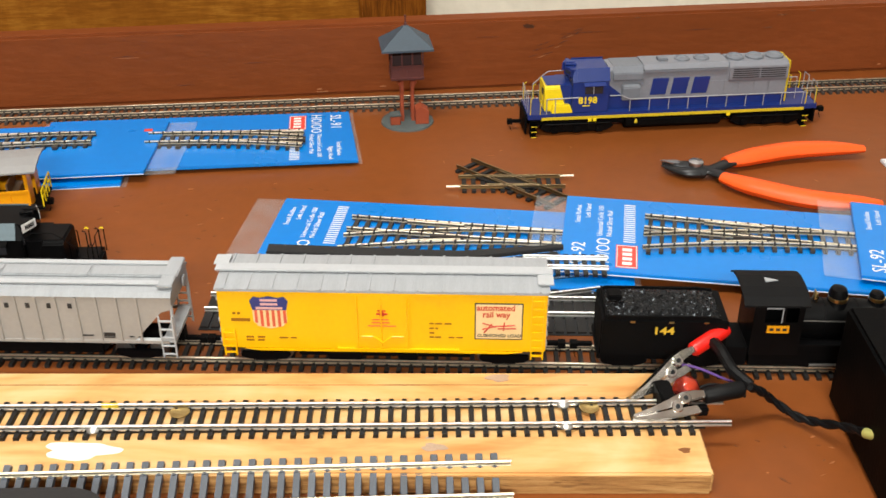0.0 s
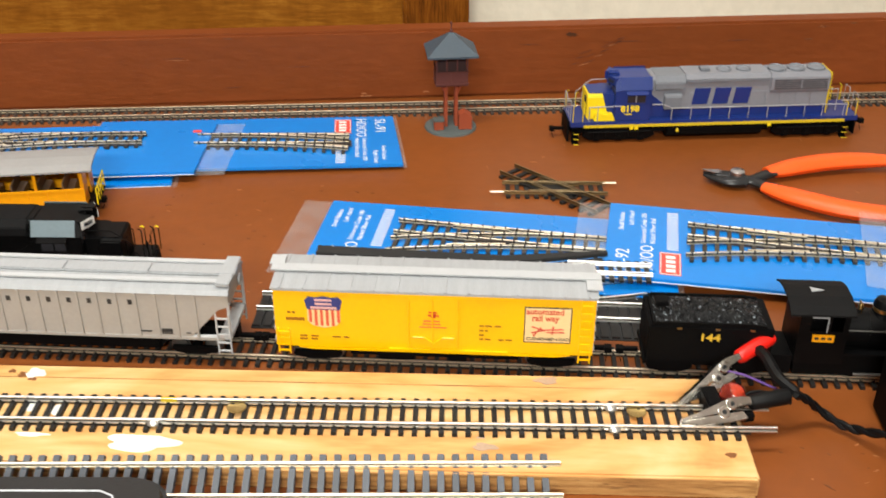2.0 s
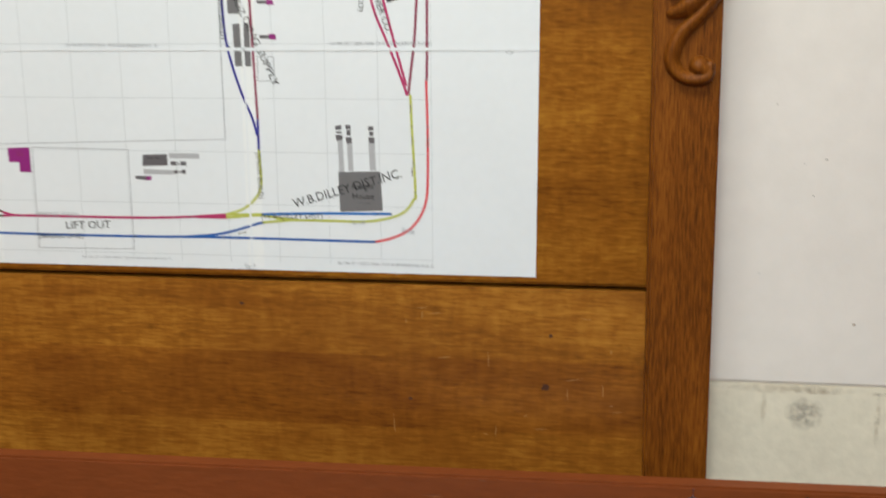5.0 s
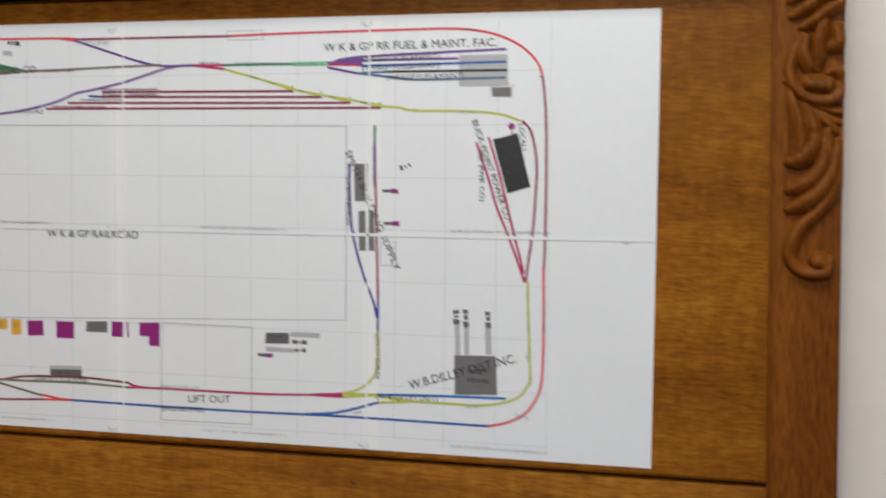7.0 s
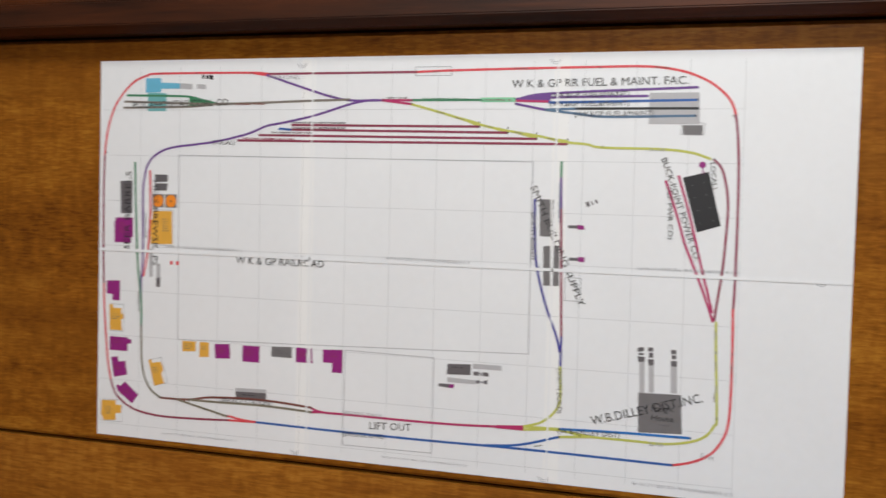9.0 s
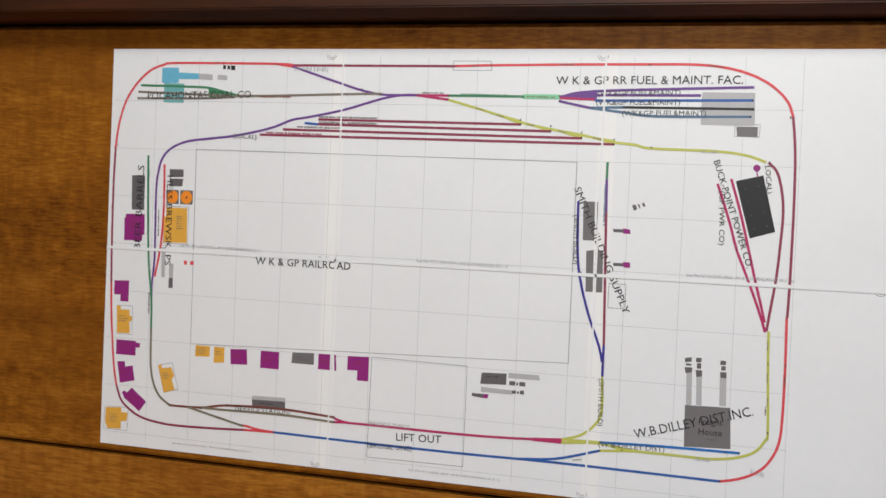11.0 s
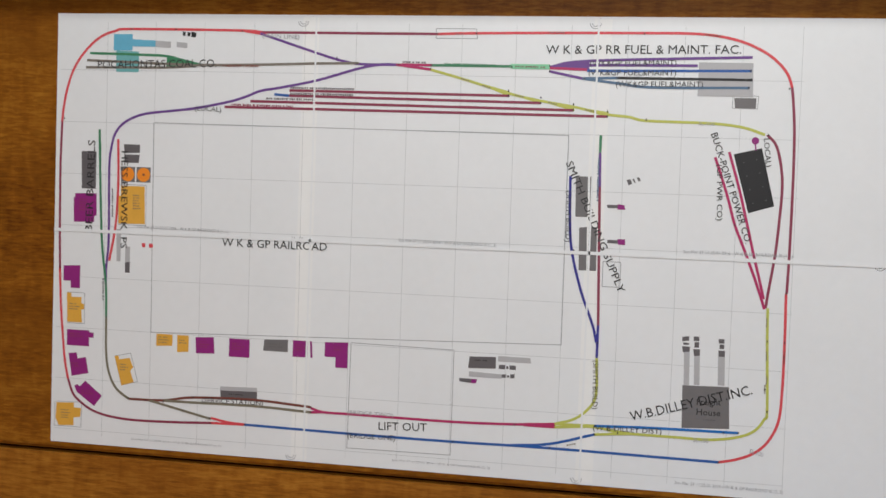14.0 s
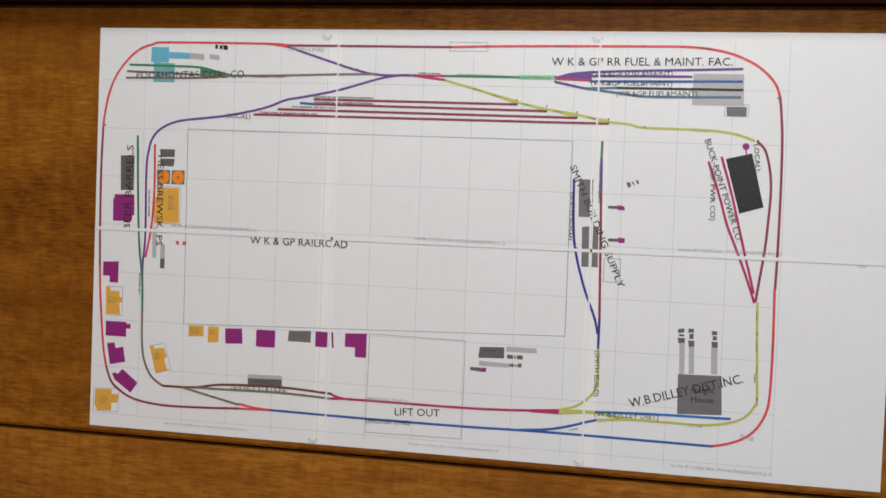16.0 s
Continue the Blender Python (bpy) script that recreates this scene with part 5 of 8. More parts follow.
        for k in range(5):
            a, b = 0.18 + k * 0.13, 0.26 + k * 0.13
            digit = Shape().prism([(-0.0888 + 0.0049 * a - 0.00025, d * (0.0041 + 0.0095 * a)), (-0.0888 + 0.0049 * b - 0.00025, d * (0.0041 + 0.0095 * b)), (-0.0888 + 0.0049 * b, d * (0.0041 + 0.0095 * b)), (-0.0888 + 0.0049 * a, d * (0.0041 + 0.0095 * a))], 0.0504, 0.0530, "z")
            part("digit_bar", digit, BLACK_INK, cab)
    # long hood
    s = Shape().prism([(-0.0108, 0.0225), (0.0108, 0.0225), (0.0108, 0.0520), (0.0088, zt), (-0.0088, zt), (-0.0108, 0.0520)], -0.0540, 0.0945, "x")
    hd = part("hood", s, hood, t, "long engine hood", 0.0003)
    part("hood_base", Shape().prism([(-0.054, 0.0225), (0.0945, 0.0225), (0.0945, 0.0290), (-0.036, 0.0290), (-0.054, 0.0420)], -0.0111, 0.0111, "y"), body, hd)
    part("hood_end", Shape().box(0.0945, 0.0962, -0.0112, 0.0112, 0.0226, zt + 0.0004), sill, hd, bevel=0.0006)
    part("radiator_bulge", Shape().prism([(-0.0128, 0.0425), (-0.0128, 0.0520), (-0.0095, zt + 0.0005), (0.0095, zt + 0.0005), (0.0128, 0.0520), (0.0128, 0.0425), (0.0110, 0.0400), (-0.0110, 0.0400)], 0.0450, 0.0942, "x"), hood, hd, bevel=0.0004)
    part("blower_duct", Shape().prism([(-0.0150, 0.0300), (-0.0150, 0.0400), (-0.0135, 0.0418), (-0.0105, 0.0420), (-0.0105, 0.0300)], -0.0425, -0.0280, "x"), hood2, hd, bevel=0.0006)
    part("intake", Shape().prism([(-0.0135, 0.0450), (-0.0135, 0.0505), (-0.0100, zt + 0.0004), (0.0100, zt + 0.0004), (0.0135, 0.0505), (0.0135, 0.0450)], -0.0505, -0.0260, "x"), hood2, hd, bevel=0.0005)
    part("roof_overhang", Shape().box(-0.0255, 0.0430, -0.0126, 0.0126, 0.0500, 0.0520), hood2, hd)
    part("roof_panel", Shape().prism([(-0.0130, 0.0521), (-0.0100, zt + 0.0010), (0.0100, zt + 0.0010), (0.0130, 0.0521)], -0.0258, 0.0435, "x"), hood, hd, bevel=0.0004)
    for x, r in ((0.0085, 0.0062), (0.0245, 0.0062), (0.0525, 0.0074), (0.0690, 0.0074), (0.0855, 0.0074)):
        s = Shape().lathe((x, 0, zt + 0.0004), [(r, 0), (r, 0.0014), (r * 0.82, 0.0022), (r * 0.72, 0.0015), (r * 0.66, 0.0013), (r * 0.40, 0.0019), (r * 0.12, 0.0024)], 24)
        part("roof_fan", s, hood2, hd, "round roof fan housing", smooth=True)
    part("exhaust", Shape().box(-0.012, -0.004, -0.004, 0.004, zt + 0.0008, zt + 0.0030), hood2, hd, bevel=0.0005)
    for d in (-1, 1):
        for k in range(5):
            part("grille_slat", Shape().box(0.0480, 0.0700, d * 0.0129 - 0.0002, d * 0.0129 + 0.0002, 0.0434 + k * 0.0016, 0.0441 + k * 0.0016), BLACK_INK, hd)
            part("grille_slat", Shape().box(0.0712, 0.0920, d * 0.0129 - 0.0002, d * 0.0129 + 0.0002, 0.0434 + k * 0.0016, 0.0441 + k * 0.0016), BLACK_INK, hd)
    for k in range(9):
        x = -0.020 + k * 0.0125
        part("hood_door", Shape().box(x, x + 0.0112, -0.01125, -0.0108, 0.0300, 0.0415), hood, hd)
    # handrails
    for d in (-1, 1):
        y = d * 0.0166
        s = Shape()
        top = [(-0.104, y, 0.0340), (-0.078, y, 0.0345)]
        s.tube(top, 0.00042, 6)
        s.tube([(-0.053, y, 0.0350), (-0.044, y, 0.0350), (-0.036, y, 0.0318), (0.108, y, 0.0318), (0.1120, y, 0.0310)], 0.00042, 6)
        for x in (-0.104, -0.097, -0.036, -0.020, -0.004, 0.012, 0.028, 0.044, 0.060, 0.075, 0.090, 0.108):
            s.tube([(x, y, 0.0225), (x, y, 0.0340 if x < -0.09 else 0.0318)], 0.0004, 6)
        part("handrail", s, rails, t, "thin wire handrail")
        for x0, w in ((-0.117, 1), (0.119, -1)):
            part("grab_iron", Shape().tube([(x0, y, 0.0190), (x0, y, 0.0345), (x0 + w * 0.002, y, 0.0360)], 0.00045, 6), sill, t)
            part("grab_iron", Shape().tube([(x0 + w * 0.008, y, 0.0190), (x0 + w * 0.008, y, 0.0330), (x0 + w * 0.010, y, 0.0340)], 0.00045, 6), sill, t)
    for x0 in (-0.1185, 0.1205):
        s = Shape()
        for y in (-0.0125, -0.004, 0.004, 0.0125):
            s.tube([(x0, y, 0.0225), (x0, y, 0.0370)], 0.00032, 6)
        s.tube([(x0, -0.0125, 0.0370), (x0, -0.004, 0.0370), (x0, -0.003, 0.0340), (x0, 0.003, 0.0340), (x0, 0.004, 0.0370), (x0, 0.0125, 0.0370)], 0.00032, 6)
        part("end_rail", s, rails, t)
    s = Shape().tube([(-0.0835, 0.009, 0.0470), (-0.0990, 0.009, 0.0465), (-0.1045, 0.009, 0.0425), (-0.1110, 0.009, 0.0370), (-0.1115, 0.009, 0.0225)], 0.00028, 6)
    part("nose_rail", s, rails, t)
    s = Shape().tube([(0.0962, -0.006, 0.0400), (0.1055, -0.006, 0.0400), (0.1060, -0.006, 0.0230)], 0.00045, 6)
    part("hood_rail", s, rails, t)
    coupler(t, -0.121, -1)
    coupler(t, 0.123, 1)
    part("bell", Shape().lathe((-0.030, -0.0172, 0.0125), [(0.0015, 0.001), (0.0011, 0.0028), (0.0005, 0.0036)], 10), sill, t)
    lettered(t)
    return t


def blue_marks(t):
    # brand letters as three plain slanted blocks
    for x in (-0.0190, -0.0020, 0.0150):
        part("brand_block", Shape().prism([(x, 0.0325), (x + 0.0130, 0.0325), (x + 0.0150, 0.0450), (x + 0.0020, 0.0450)], -0.01155, -0.0109, "y"), BLUE, t, "blue brand block")
    lettering("8198", 0.0070, LOCO_YELLOW, t, face_m(-0.0785, -0.0166, 0.0298), "number", "yellow road number", squeeze=1.1, bold=0.00022)
    print_bar(t, -0.0750, -0.0690, -0.0166, 0.0275, 0.0282, LOCO_YELLOW)
    part("nose_emblem", Shape().box(-0.1056, -0.1050, -0.006, -0.001, 0.0340, 0.0385), BLACK_INK, t)
    for x in (-0.070, -0.066, 0.045):
        part("sill_lug", Shape().box(x, x + 0.003, -0.0182, -0.0176, 0.0160, 0.0182), LOCO_YELLOW, t)


def white_marks(t):
    # brand letters as plain white blocks
    for x0, x1 in ((-0.012, 0.004), (0.007, 0.013), (0.015, 0.022), (0.0245, 0.036)):
        part("brand_block", Shape().box(x0, x1, -0.01165, -0.0110, 0.0330, 0.0415), WHITE_INK, t, "white brand block")
    for k in range(4):
        part("nose_stripe", Shape().prism([(-0.1048 + k * 0.0026, 0.0300), (-0.1036 + k * 0.0026, 0.0300), (-0.0996 + k * 0.0026, 0.0400), (-0.1008 + k * 0.0026, 0.0400)], 0.0106, 0.0111, "y"), WHITE_INK, t)
        part("nose_stripe", Shape().prism([(-0.1048 + k * 0.004, 0.0300), (-0.1030 + k * 0.004, 0.0300), (-0.0990 + k * 0.004, 0.0390), (-0.1008 + k * 0.004, 0.0390)], -0.0111, -0.0106, "y"), WHITE_INK, t)
    # pale walkway edge in short lengths, red-ended brand marks on the side towards the train
    for k in range(13):
        part("sill_panel", Shape().box(-0.070 + k * 0.0135, -0.0585 + k * 0.0135, 0.0177, 0.0183, 0.0182, 0.0222), LOCO_GREY, t, "pale walkway edge")
    for x0, x1 in ((-0.012, 0.000), (0.0035, 0.006), (0.0075, 0.0105), (0.012, 0.015), (0.018, 0.034)):
        part("brand_block", Shape().box(x0, x1, 0.0110, 0.01165, 0.0345, 0.0415), WHITE_INK, t, "white brand block")
    for x0 in (-0.0145, 0.0360):
        part("brand_block", Shape().box(x0, x0 + 0.002, 0.0110, 0.0116, 0.0365, 0.0415), RED_PAINT, t, "red brand mark")
    for x0, y in ((-0.1125, -0.0125), (-0.1215, -0.0125)):
        part("rail_post", Shape().tube([(x0, y, 0.0225), (x0, y, 0.0375)], 0.00034, 6), MATT_BLACK, t)
        part("rail_tip", Shape().tube([(x0, y, 0.0375), (x0 + 0.001, y, 0.0385), (x0 + 0.0022, y, 0.0378)], 0.00045, 6), LOCO_YELLOW, t, "yellow handrail tip")


hood_diesel("diesel_locomotive", "blue, grey and yellow model diesel locomotive standing on the table", pose(0.1715, 0.7895, -RAIL_TOP * 1.07, 0, 0, 0.3) @ Matrix.Diagonal((0.975, 1, 1.07, 1)), "diesels", BLUE, LOCO_GREY, LOCO_GREY_DARK, LOCO_YELLOW, DULL_YELLOW, BLUE, BLUE, RAIL_GREY, blue_marks, BLUE)
hood_diesel("diesel_locomotive", "black model diesel locomotive with white markings standing on the table", pose(-0.3575, 0.5890, -RAIL_TOP, 0, 0, 180 - 4.3), "diesels", GLOSS_BLACK, GLOSS_BLACK, CAB_BLACK, GLOSS_BLACK, CAB_BLACK, GLOSS_BLACK, SLATE_PAINT, MATT_BLACK, white_marks, WHITE_INK)


def open_coach():
    t = thing("open_coach", "orange-yellow open-sided excursion coach with grey roof", "passenger car", pose(-0.3625, 0.6810, -RAIL_TOP, 0, 0, 3.6), "coaches")
    L, W, z0 = 0.0620, 0.0160, 0.0150
    part("floor", Shape().box(-L - 0.008, L + 0.008, -W, W, z0 - 0.002, z0), MATT_BLACK, t)
    for d in (-1, 1):
        y = d * W
        part("side_wall", Shape().box(-L, L, min(y, y - d * 0.001), max(y, y - d * 0.001), z0, z0 + 0.0130), ORANGE_YELLOW, t, "orange-yellow low side wall")
        s = Shape().box(-L, L, min(y, y + d * 0.0006), max(y, y + d * 0.0006), z0 + 0.0115, z0 + 0.0132).box(-L, L, min(y, y + d * 0.0006), max(y, y + d * 0.0006), z0 - 0.0003, z0 + 0.001)
        for i in range(11):
            x = -L + i * 2 * L / 10
            s.box(x - 0.0004, x + 0.0004, min(y, y + d * 0.0005), max(y, y + d * 0.0005), z0, z0 + 0.012)
        part("side_moulding", s, ORANGE_YELLOW, t)
        for i in range(5):
            x = -L + 0.0008 + i * (2 * L - 0.0016) / 4
            part("post", Shape().box(x - 0.0010, x + 0.0010, min(y, y - d * 0.0014), max(y, y - d * 0.0014), z0 + 0.0125, z0 + 0.0270), ORANGE_YELLOW, t)
    for d in (-1, 1):
        s = Shape()
        for y0, y1 in ((-W, -0.0045), (0.0045, W)):
            s.box(d * L - 0.0005, d * L + 0.0005, y0, y1, z0, z0 + 0.0272)
        part("end_wall", s, ORANGE_YELLOW, t)
        s = Shape()
        for y in (-W + 0.001, -0.007, 0.0, 0.007, W - 0.001):
            s.tube([(d * (L + 0.0078), y, z0), (d * (L + 0.0078), y, z0 + 0.0115)], 0.0005, 6)
        for z in (0.006, 0.0115):
            s.tube([(d * (L + 0.0078), -W + 0.001, z0 + z), (d * (L + 0.0078), W - 0.001, z0 + z)], 0.0006, 6)
        part("end_railing", s, LOCO_YELLOW, t, "yellow end railing")
        coupler(t, d * (L - 0.001), d)
    bench_brown = material("brown_bench", (0.20, 0.12, 0.07), 0.6)
    for i in range(7):
        x = -L + 0.010 + i * 0.0170
        s = Shape().prism([(x - 0.003, z0), (x + 0.003, z0), (x + 0.003, z0 + 0.008), (x - 0.002, z0 + 0.008), (x - 0.002, z0 + 0.016), (x - 0.003, z0 + 0.016)], -0.012, 0.012, "y")
        part("bench", s, bench_brown, t, "brown bench seat")
    prof = [(-0.0195, z0 + 0.0268), (-0.0120, z0 + 0.0286), (0.0, z0 + 0.0294), (0.0120, z0 + 0.0286), (0.0195, z0 + 0.0268), (0.0195, z0 + 0.0280), (0.0120, z0 + 0.0298), (0.0, z0 + 0.0306), (-0.0120, z0 + 0.0298), (-0.0195, z0 + 0.0280)]
    part("roof", Shape().prism(prof, -L - 0.0075, L + 0.0075, "x"), material("pale_grey_coach_roof", (0.30, 0.295, 0.295), 0.5, vary=0.06, scale=40), t, "plain pale grey roof")
    s = Shape()
    for i in range(26):
        x = -L + i * 2 * L / 25
        s.box(x - 0.001, x + 0.001, -0.0185, -0.0172, z0 + 0.0258, z0 + 0.0270)
    part("eave_moulding", s, MATT_BLACK, t)
    wheel_truck(t, -0.047, pitch=0.017)
    wheel_truck(t, 0.047, pitch=0.017)


open_coach()


def dark_coach(m, label):
    t = thing("passenger_coach", label, "passenger car", m, "coaches")
    L, W, z0 = 0.085, 0.0155, 0.0145
    part("body", Shape().box(-L, L, -W, W, z0, z0 + 0.0235), SMOKE_GREY, t, "dark red side", 0.0005)
    prof = [(-0.0170, z0 + 0.0232), (-0.0120, z0 + 0.0275), (-0.006, z0 + 0.0290), (-0.006, z0 + 0.0325), (0.006, z0 + 0.0325), (0.006, z0 + 0.0290), (0.0120, z0 + 0.0275), (0.0170, z0 + 0.0232)]
    part("roof", Shape().prism(prof, -L - 0.004, L + 0.004, "x"), MATT_BLACK, t, "black clerestory roof", 0.0004)
    for i in range(9):
        x = -L + 0.010 + i * 0.0205
        part("window", Shape().box(x, x + 0.008, -W - 0.0004, -W + 0.0002, z0 + 0.011, z0 + 0.020), WINDOW_DARK, t)
        part("roof_vent", Shape().box(x, x + 0.004, -0.0015, 0.0015, z0 + 0.0325, z0 + 0.0340), MATT_BLACK, t)
    part("sill_band", Shape().box(-L, L, -W - 0.0005, -W, z0 + 0.0005, z0 + 0.002), RED_PAINT, t)
    for d in (-1, 1):
        s = Shape().box(d * (L + 0.004) - 0.004, d * (L + 0.004) + 0.004, -W, W, z0 - 0.002, z0)
        s.tube([(d * (L + 0.0075), -W + 0.001, z0), (d * (L + 0.0075), -W + 0.001, z0 + 0.012), (d * (L + 0.0075), W - 0.001, z0 + 0.012), (d * (L + 0.0075), W - 0.001, z0)], 0.0006, 6)
        part("platform", s, MATT_BLACK, t)
        coupler(t, d * (L + 0.006), d)
    part("underframe", Shape().box(-L, L, -0.010, 0.010, z0 - 0.004, z0), MATT_BLACK, t)
    wheel_truck(t, -0.062)
    wheel_truck(t, 0.062)


dark_coach(pose(-0.562, 0.6900, -RAIL_TOP, 0, 0, 0.5), "dark red passenger coach with black clerestory roof on the table")
dark_coach(pose(-0.543, 0.6380, -RAIL_TOP, 0, 0, 0.0), "dark red passenger coach with black roof beside another coach")

# ---- packages with turnouts ----
CARD_BLUE = material("bright_blue_card", srgb(3, 124, 211), 0.30, vary=0.05, scale=18)
CARD_EDGE = material("white_card_edge", (0.70, 0.72, 0.75), 0.5, vary=0.05, scale=60)
CARD_RED = material("red_printed_block", srgb(220, 72, 62), 0.4, vary=0.05, scale=60)


def clear_plastic(name):
    m = bpy.data.materials.new(name)
    m.use_nodes = True
    nt = m.node_tree
    b = nt.nodes["Principled BSDF"]
    b.inputs["Base Color"].default_value = (0.72, 0.74, 0.76, 1)
    b.inputs["Roughness"].default_value = 0.12
    n = nt.nodes.new("ShaderNodeTexNoise")
    n.inputs["Scale"].default_value, n.inputs["Detail"].default_value = 45, 3
    co = nt.nodes.new("ShaderNodeTexCoord")
    nt.links.new(co.outputs["Object"], n.inputs[0])
    r = nt.nodes.new("ShaderNodeMapRange")
    r.inputs[1].default_value, r.inputs[2].default_value = 0.4, 0.75
    r.inputs[3].default_value, r.inputs[4].default_value = 0.07, 0.15
    nt.links.new(n.outputs[0], r.inputs[0])
    nt.links.new(r.outputs[0], b.inputs["Alpha"])
    bp = nt.nodes.new("ShaderNodeBump")
    bp.inputs["Strength"].default_value, bp.inputs["Distance"].default_value = 0.4, 0.0015
    nt.links.new(n.outputs[0], bp.inputs["Height"])
    nt.links.new(bp.outputs[0], b.inputs["Normal"])
    return m


BAG = clear_plastic("clear_plastic_bag")


def turnout_package(code, hand_word, m, hand=1, length=0.238, run=0.178, flap=0.021, far_flap=0.004, red_mark=False, skew=0.0, mid=0.054, tail=0.230, filled=True, H=0.098, lean=0.0):
    """A blue card with a turnout under clear plastic; lettering runs across one end."""
    t = thing("turnout_package", "bright blue card package holding a nickel-rail turnout in clear plastic", "package", m, "turnout packages")
    card = part("card", Shape().prism([(0, 0), (length, 0), (length + skew, H), (lean, H)], 0.0004, 0.0030, "z"), CARD_BLUE, t, "bright blue printed card", 0.0004)
    part("card_edge", Shape().box(0.0003, length - 0.0003, -0.0005, 0.0002, 0.0005, 0.0010), CARD_EDGE, card)
    for x0, x1, sk in ((-flap, 0.0, lean), (length, length + far_flap, skew)):
        part("bag_flap", Shape().prism([(x0, -0.001), (x1, -0.001), (x1 + sk, H + 0.001), (x0 + sk, H + 0.001)], 0.0002, 0.0010, "z"), BAG, t, "clear plastic bag end")
    if filled:
        turnout_parts(t, pose(tail, mid, 0.0032, 0, 0, 177.5), run, hand, TIE_BROWN, NICKEL, chairs=True, tie_w=0.0027)
    up = pose(0, 0, 0.0032, 0, 0, 90)

    def word(text, u, v, size, squeeze=1.0):
        lettering(text, size, WHITE_INK, card, pose(u, v, 0.00305, 0, 0, 90), "printed_caption", squeeze=squeeze)

    word("Small Radius", 0.0105, 0.060, 0.0050)
    word(hand_word + " Hand", 0.0170, 0.068, 0.0050)
    word(code, 0.0150, 0.006, 0.0125, 1.0)
    word("HO/OO", 0.0305, 0.005, 0.0125, 0.84)
    word("Universal Code 100", 0.0255, 0.044, 0.0052)
    word("Nickel Silver Rail", 0.0315, 0.044, 0.0052)
    # brand block and brand word as plain shapes
    block = part("brand_block", Shape().box(0.0345, 0.0480, 0.006, 0.034, 0.00295, 0.00312), CARD_RED, card, "red brand block with white frame")
    for a in ((0.0350, 0.0475, 0.0065, 0.0072), (0.0350, 0.0475, 0.0328, 0.0335), (0.0350, 0.0355, 0.0065, 0.0335), (0.0470, 0.0475, 0.0065, 0.0335)) + tuple((0.0385, 0.0445, 0.0096 + 0.0056 * k, 0.0132 + 0.0056 * k) for k in range(4)):
        part("brand_frame", Shape().box(*a, 0.00300, 0.00318), WHITE_INK, block)
    for k in range(19):
        part("brand_bar", Shape().box(0.0390, 0.0465, 0.038 + k * 0.0028, 0.0391 + k * 0.0028, 0.00295, 0.00312), WHITE_INK, card, "white brand bar")
    if red_mark:
        part("red_mark", Shape().box(length - 0.0095, length - 0.0030, H - 0.019, H - 0.014, 0.00295, 0.00312), CARD_RED, card)
    return t


turnout_package("SL-91", "Right", pose(-0.0840, 0.8275, 0.0022, 0, -0.4, 180.4), -1, flap=0.003, run=0.120, mid=0.047, tail=0.156, H=0.094, lean=-0.005)
turnout_package("SL-92", "Left", pose(-0.4715, 0.7185, 0.0064, 0, 0, 0.6), 1, far_flap=0.022, red_mark=True, skew=0.0080, mid=0.058, tail=0.193, H=0.091)
turnout_package("SL-91", "Right", pose(-0.488, 0.7105, 0.0, 0, 0, 1.2), 1, filled=False)
turnout_package("SL-92", "Left", pose(-0.1505, 0.5850, 0.0, 0, 0, -12.0), 1)
turnout_package("SL-92", "Left", pose(0.0395, 0.5590, 0.0058, 0, 0, -14.5), 1)
turnout_package("SL-92", "Left", pose(0.2150, 0.5230, 0.0116, 0, 0, -20.0), 1)

# ---- loose track on the table ----
ROADBED = material("black_foam_roadbed", (0.016, 0.016, 0.017), 0.85, vary=0.25, scale=60, bump=0.0006)
t = thing("roadbed_sheet", "black rubbery turnout roadbed strips lying over the blue packages", "roadbed", pose(-0.138, 0.6020, 0.0090, 0, 0, -7.0))
part("strip", Shape().prism([(0.0, 0.0), (0.120, -0.006), (0.186, 0.004), (0.186, 0.0), (0.120, -0.016), (0.0, -0.010)], 0.0, 0.0026, "z"), ROADBED, t, bevel=0.0004)
part("strip", Shape().prism([(0.004, -0.014), (0.120, -0.020), (0.182, -0.004), (0.182, -0.009), (0.120, -0.030), (0.0, -0.024)], -0.0008, 0.0018, "z"), ROADBED, t, bevel=0.0004)
part("strip", Shape().prism([(0.01, -0.028), (0.120, -0.034), (0.178, -0.014), (0.178, -0.020), (0.120, -0.044), (0.0, -0.036)], -0.0016, 0.0010, "z"), ROADBED, t, bevel=0.0004)
t = thing("loose_turnout", "dark-tied loose turnout lying on the table behind the boxcar", "track", pose(-0.172, 0.5512, 0.0, 0, 0, -7.15), "loose turnouts")
turnout_parts(t, pose(0, 0, 0), 0.235, 1, TIE_BLACK, NICKEL_BRIGHT, 1.0, pitch=0.0062, tie_w=0.0048, near=0.0250)
# flat black sheet added for the shade on the table between the ties
part("dark_sheet", Shape().prism([(0.0, -0.026), (0.236, -0.026), (0.236, 0.045), (0.0, 0.014)], 0.0, 0.0007, "z"), ROADBED, t, "added dark sheet that shades the gaps between the ties")
t = thing("loose_turnout", "short dark-tied loose turnout end lying against a blue package", "track", pose(0.0480, 0.5600, 0.0085, 0, 0, -8.0), "loose turnouts")
for y in (-0.0056, 0.0056):
    part("rail", rail_shape(Shape(), [(-0.030, y), (0.022, y)]), NICKEL_BRIGHT, t)
for k in range(-5, 4):
    part("tie", Shape().box(0.001 + k * 0.0056, 0.0038 + k * 0.0056, -0.012, 0.012, 0, 0.002), TIE_BLACK, t)
DARK_RAIL = material("dark_toned_rail", (0.24, 0.20, 0.14), 0.5, 1.0, 0.25, 120)
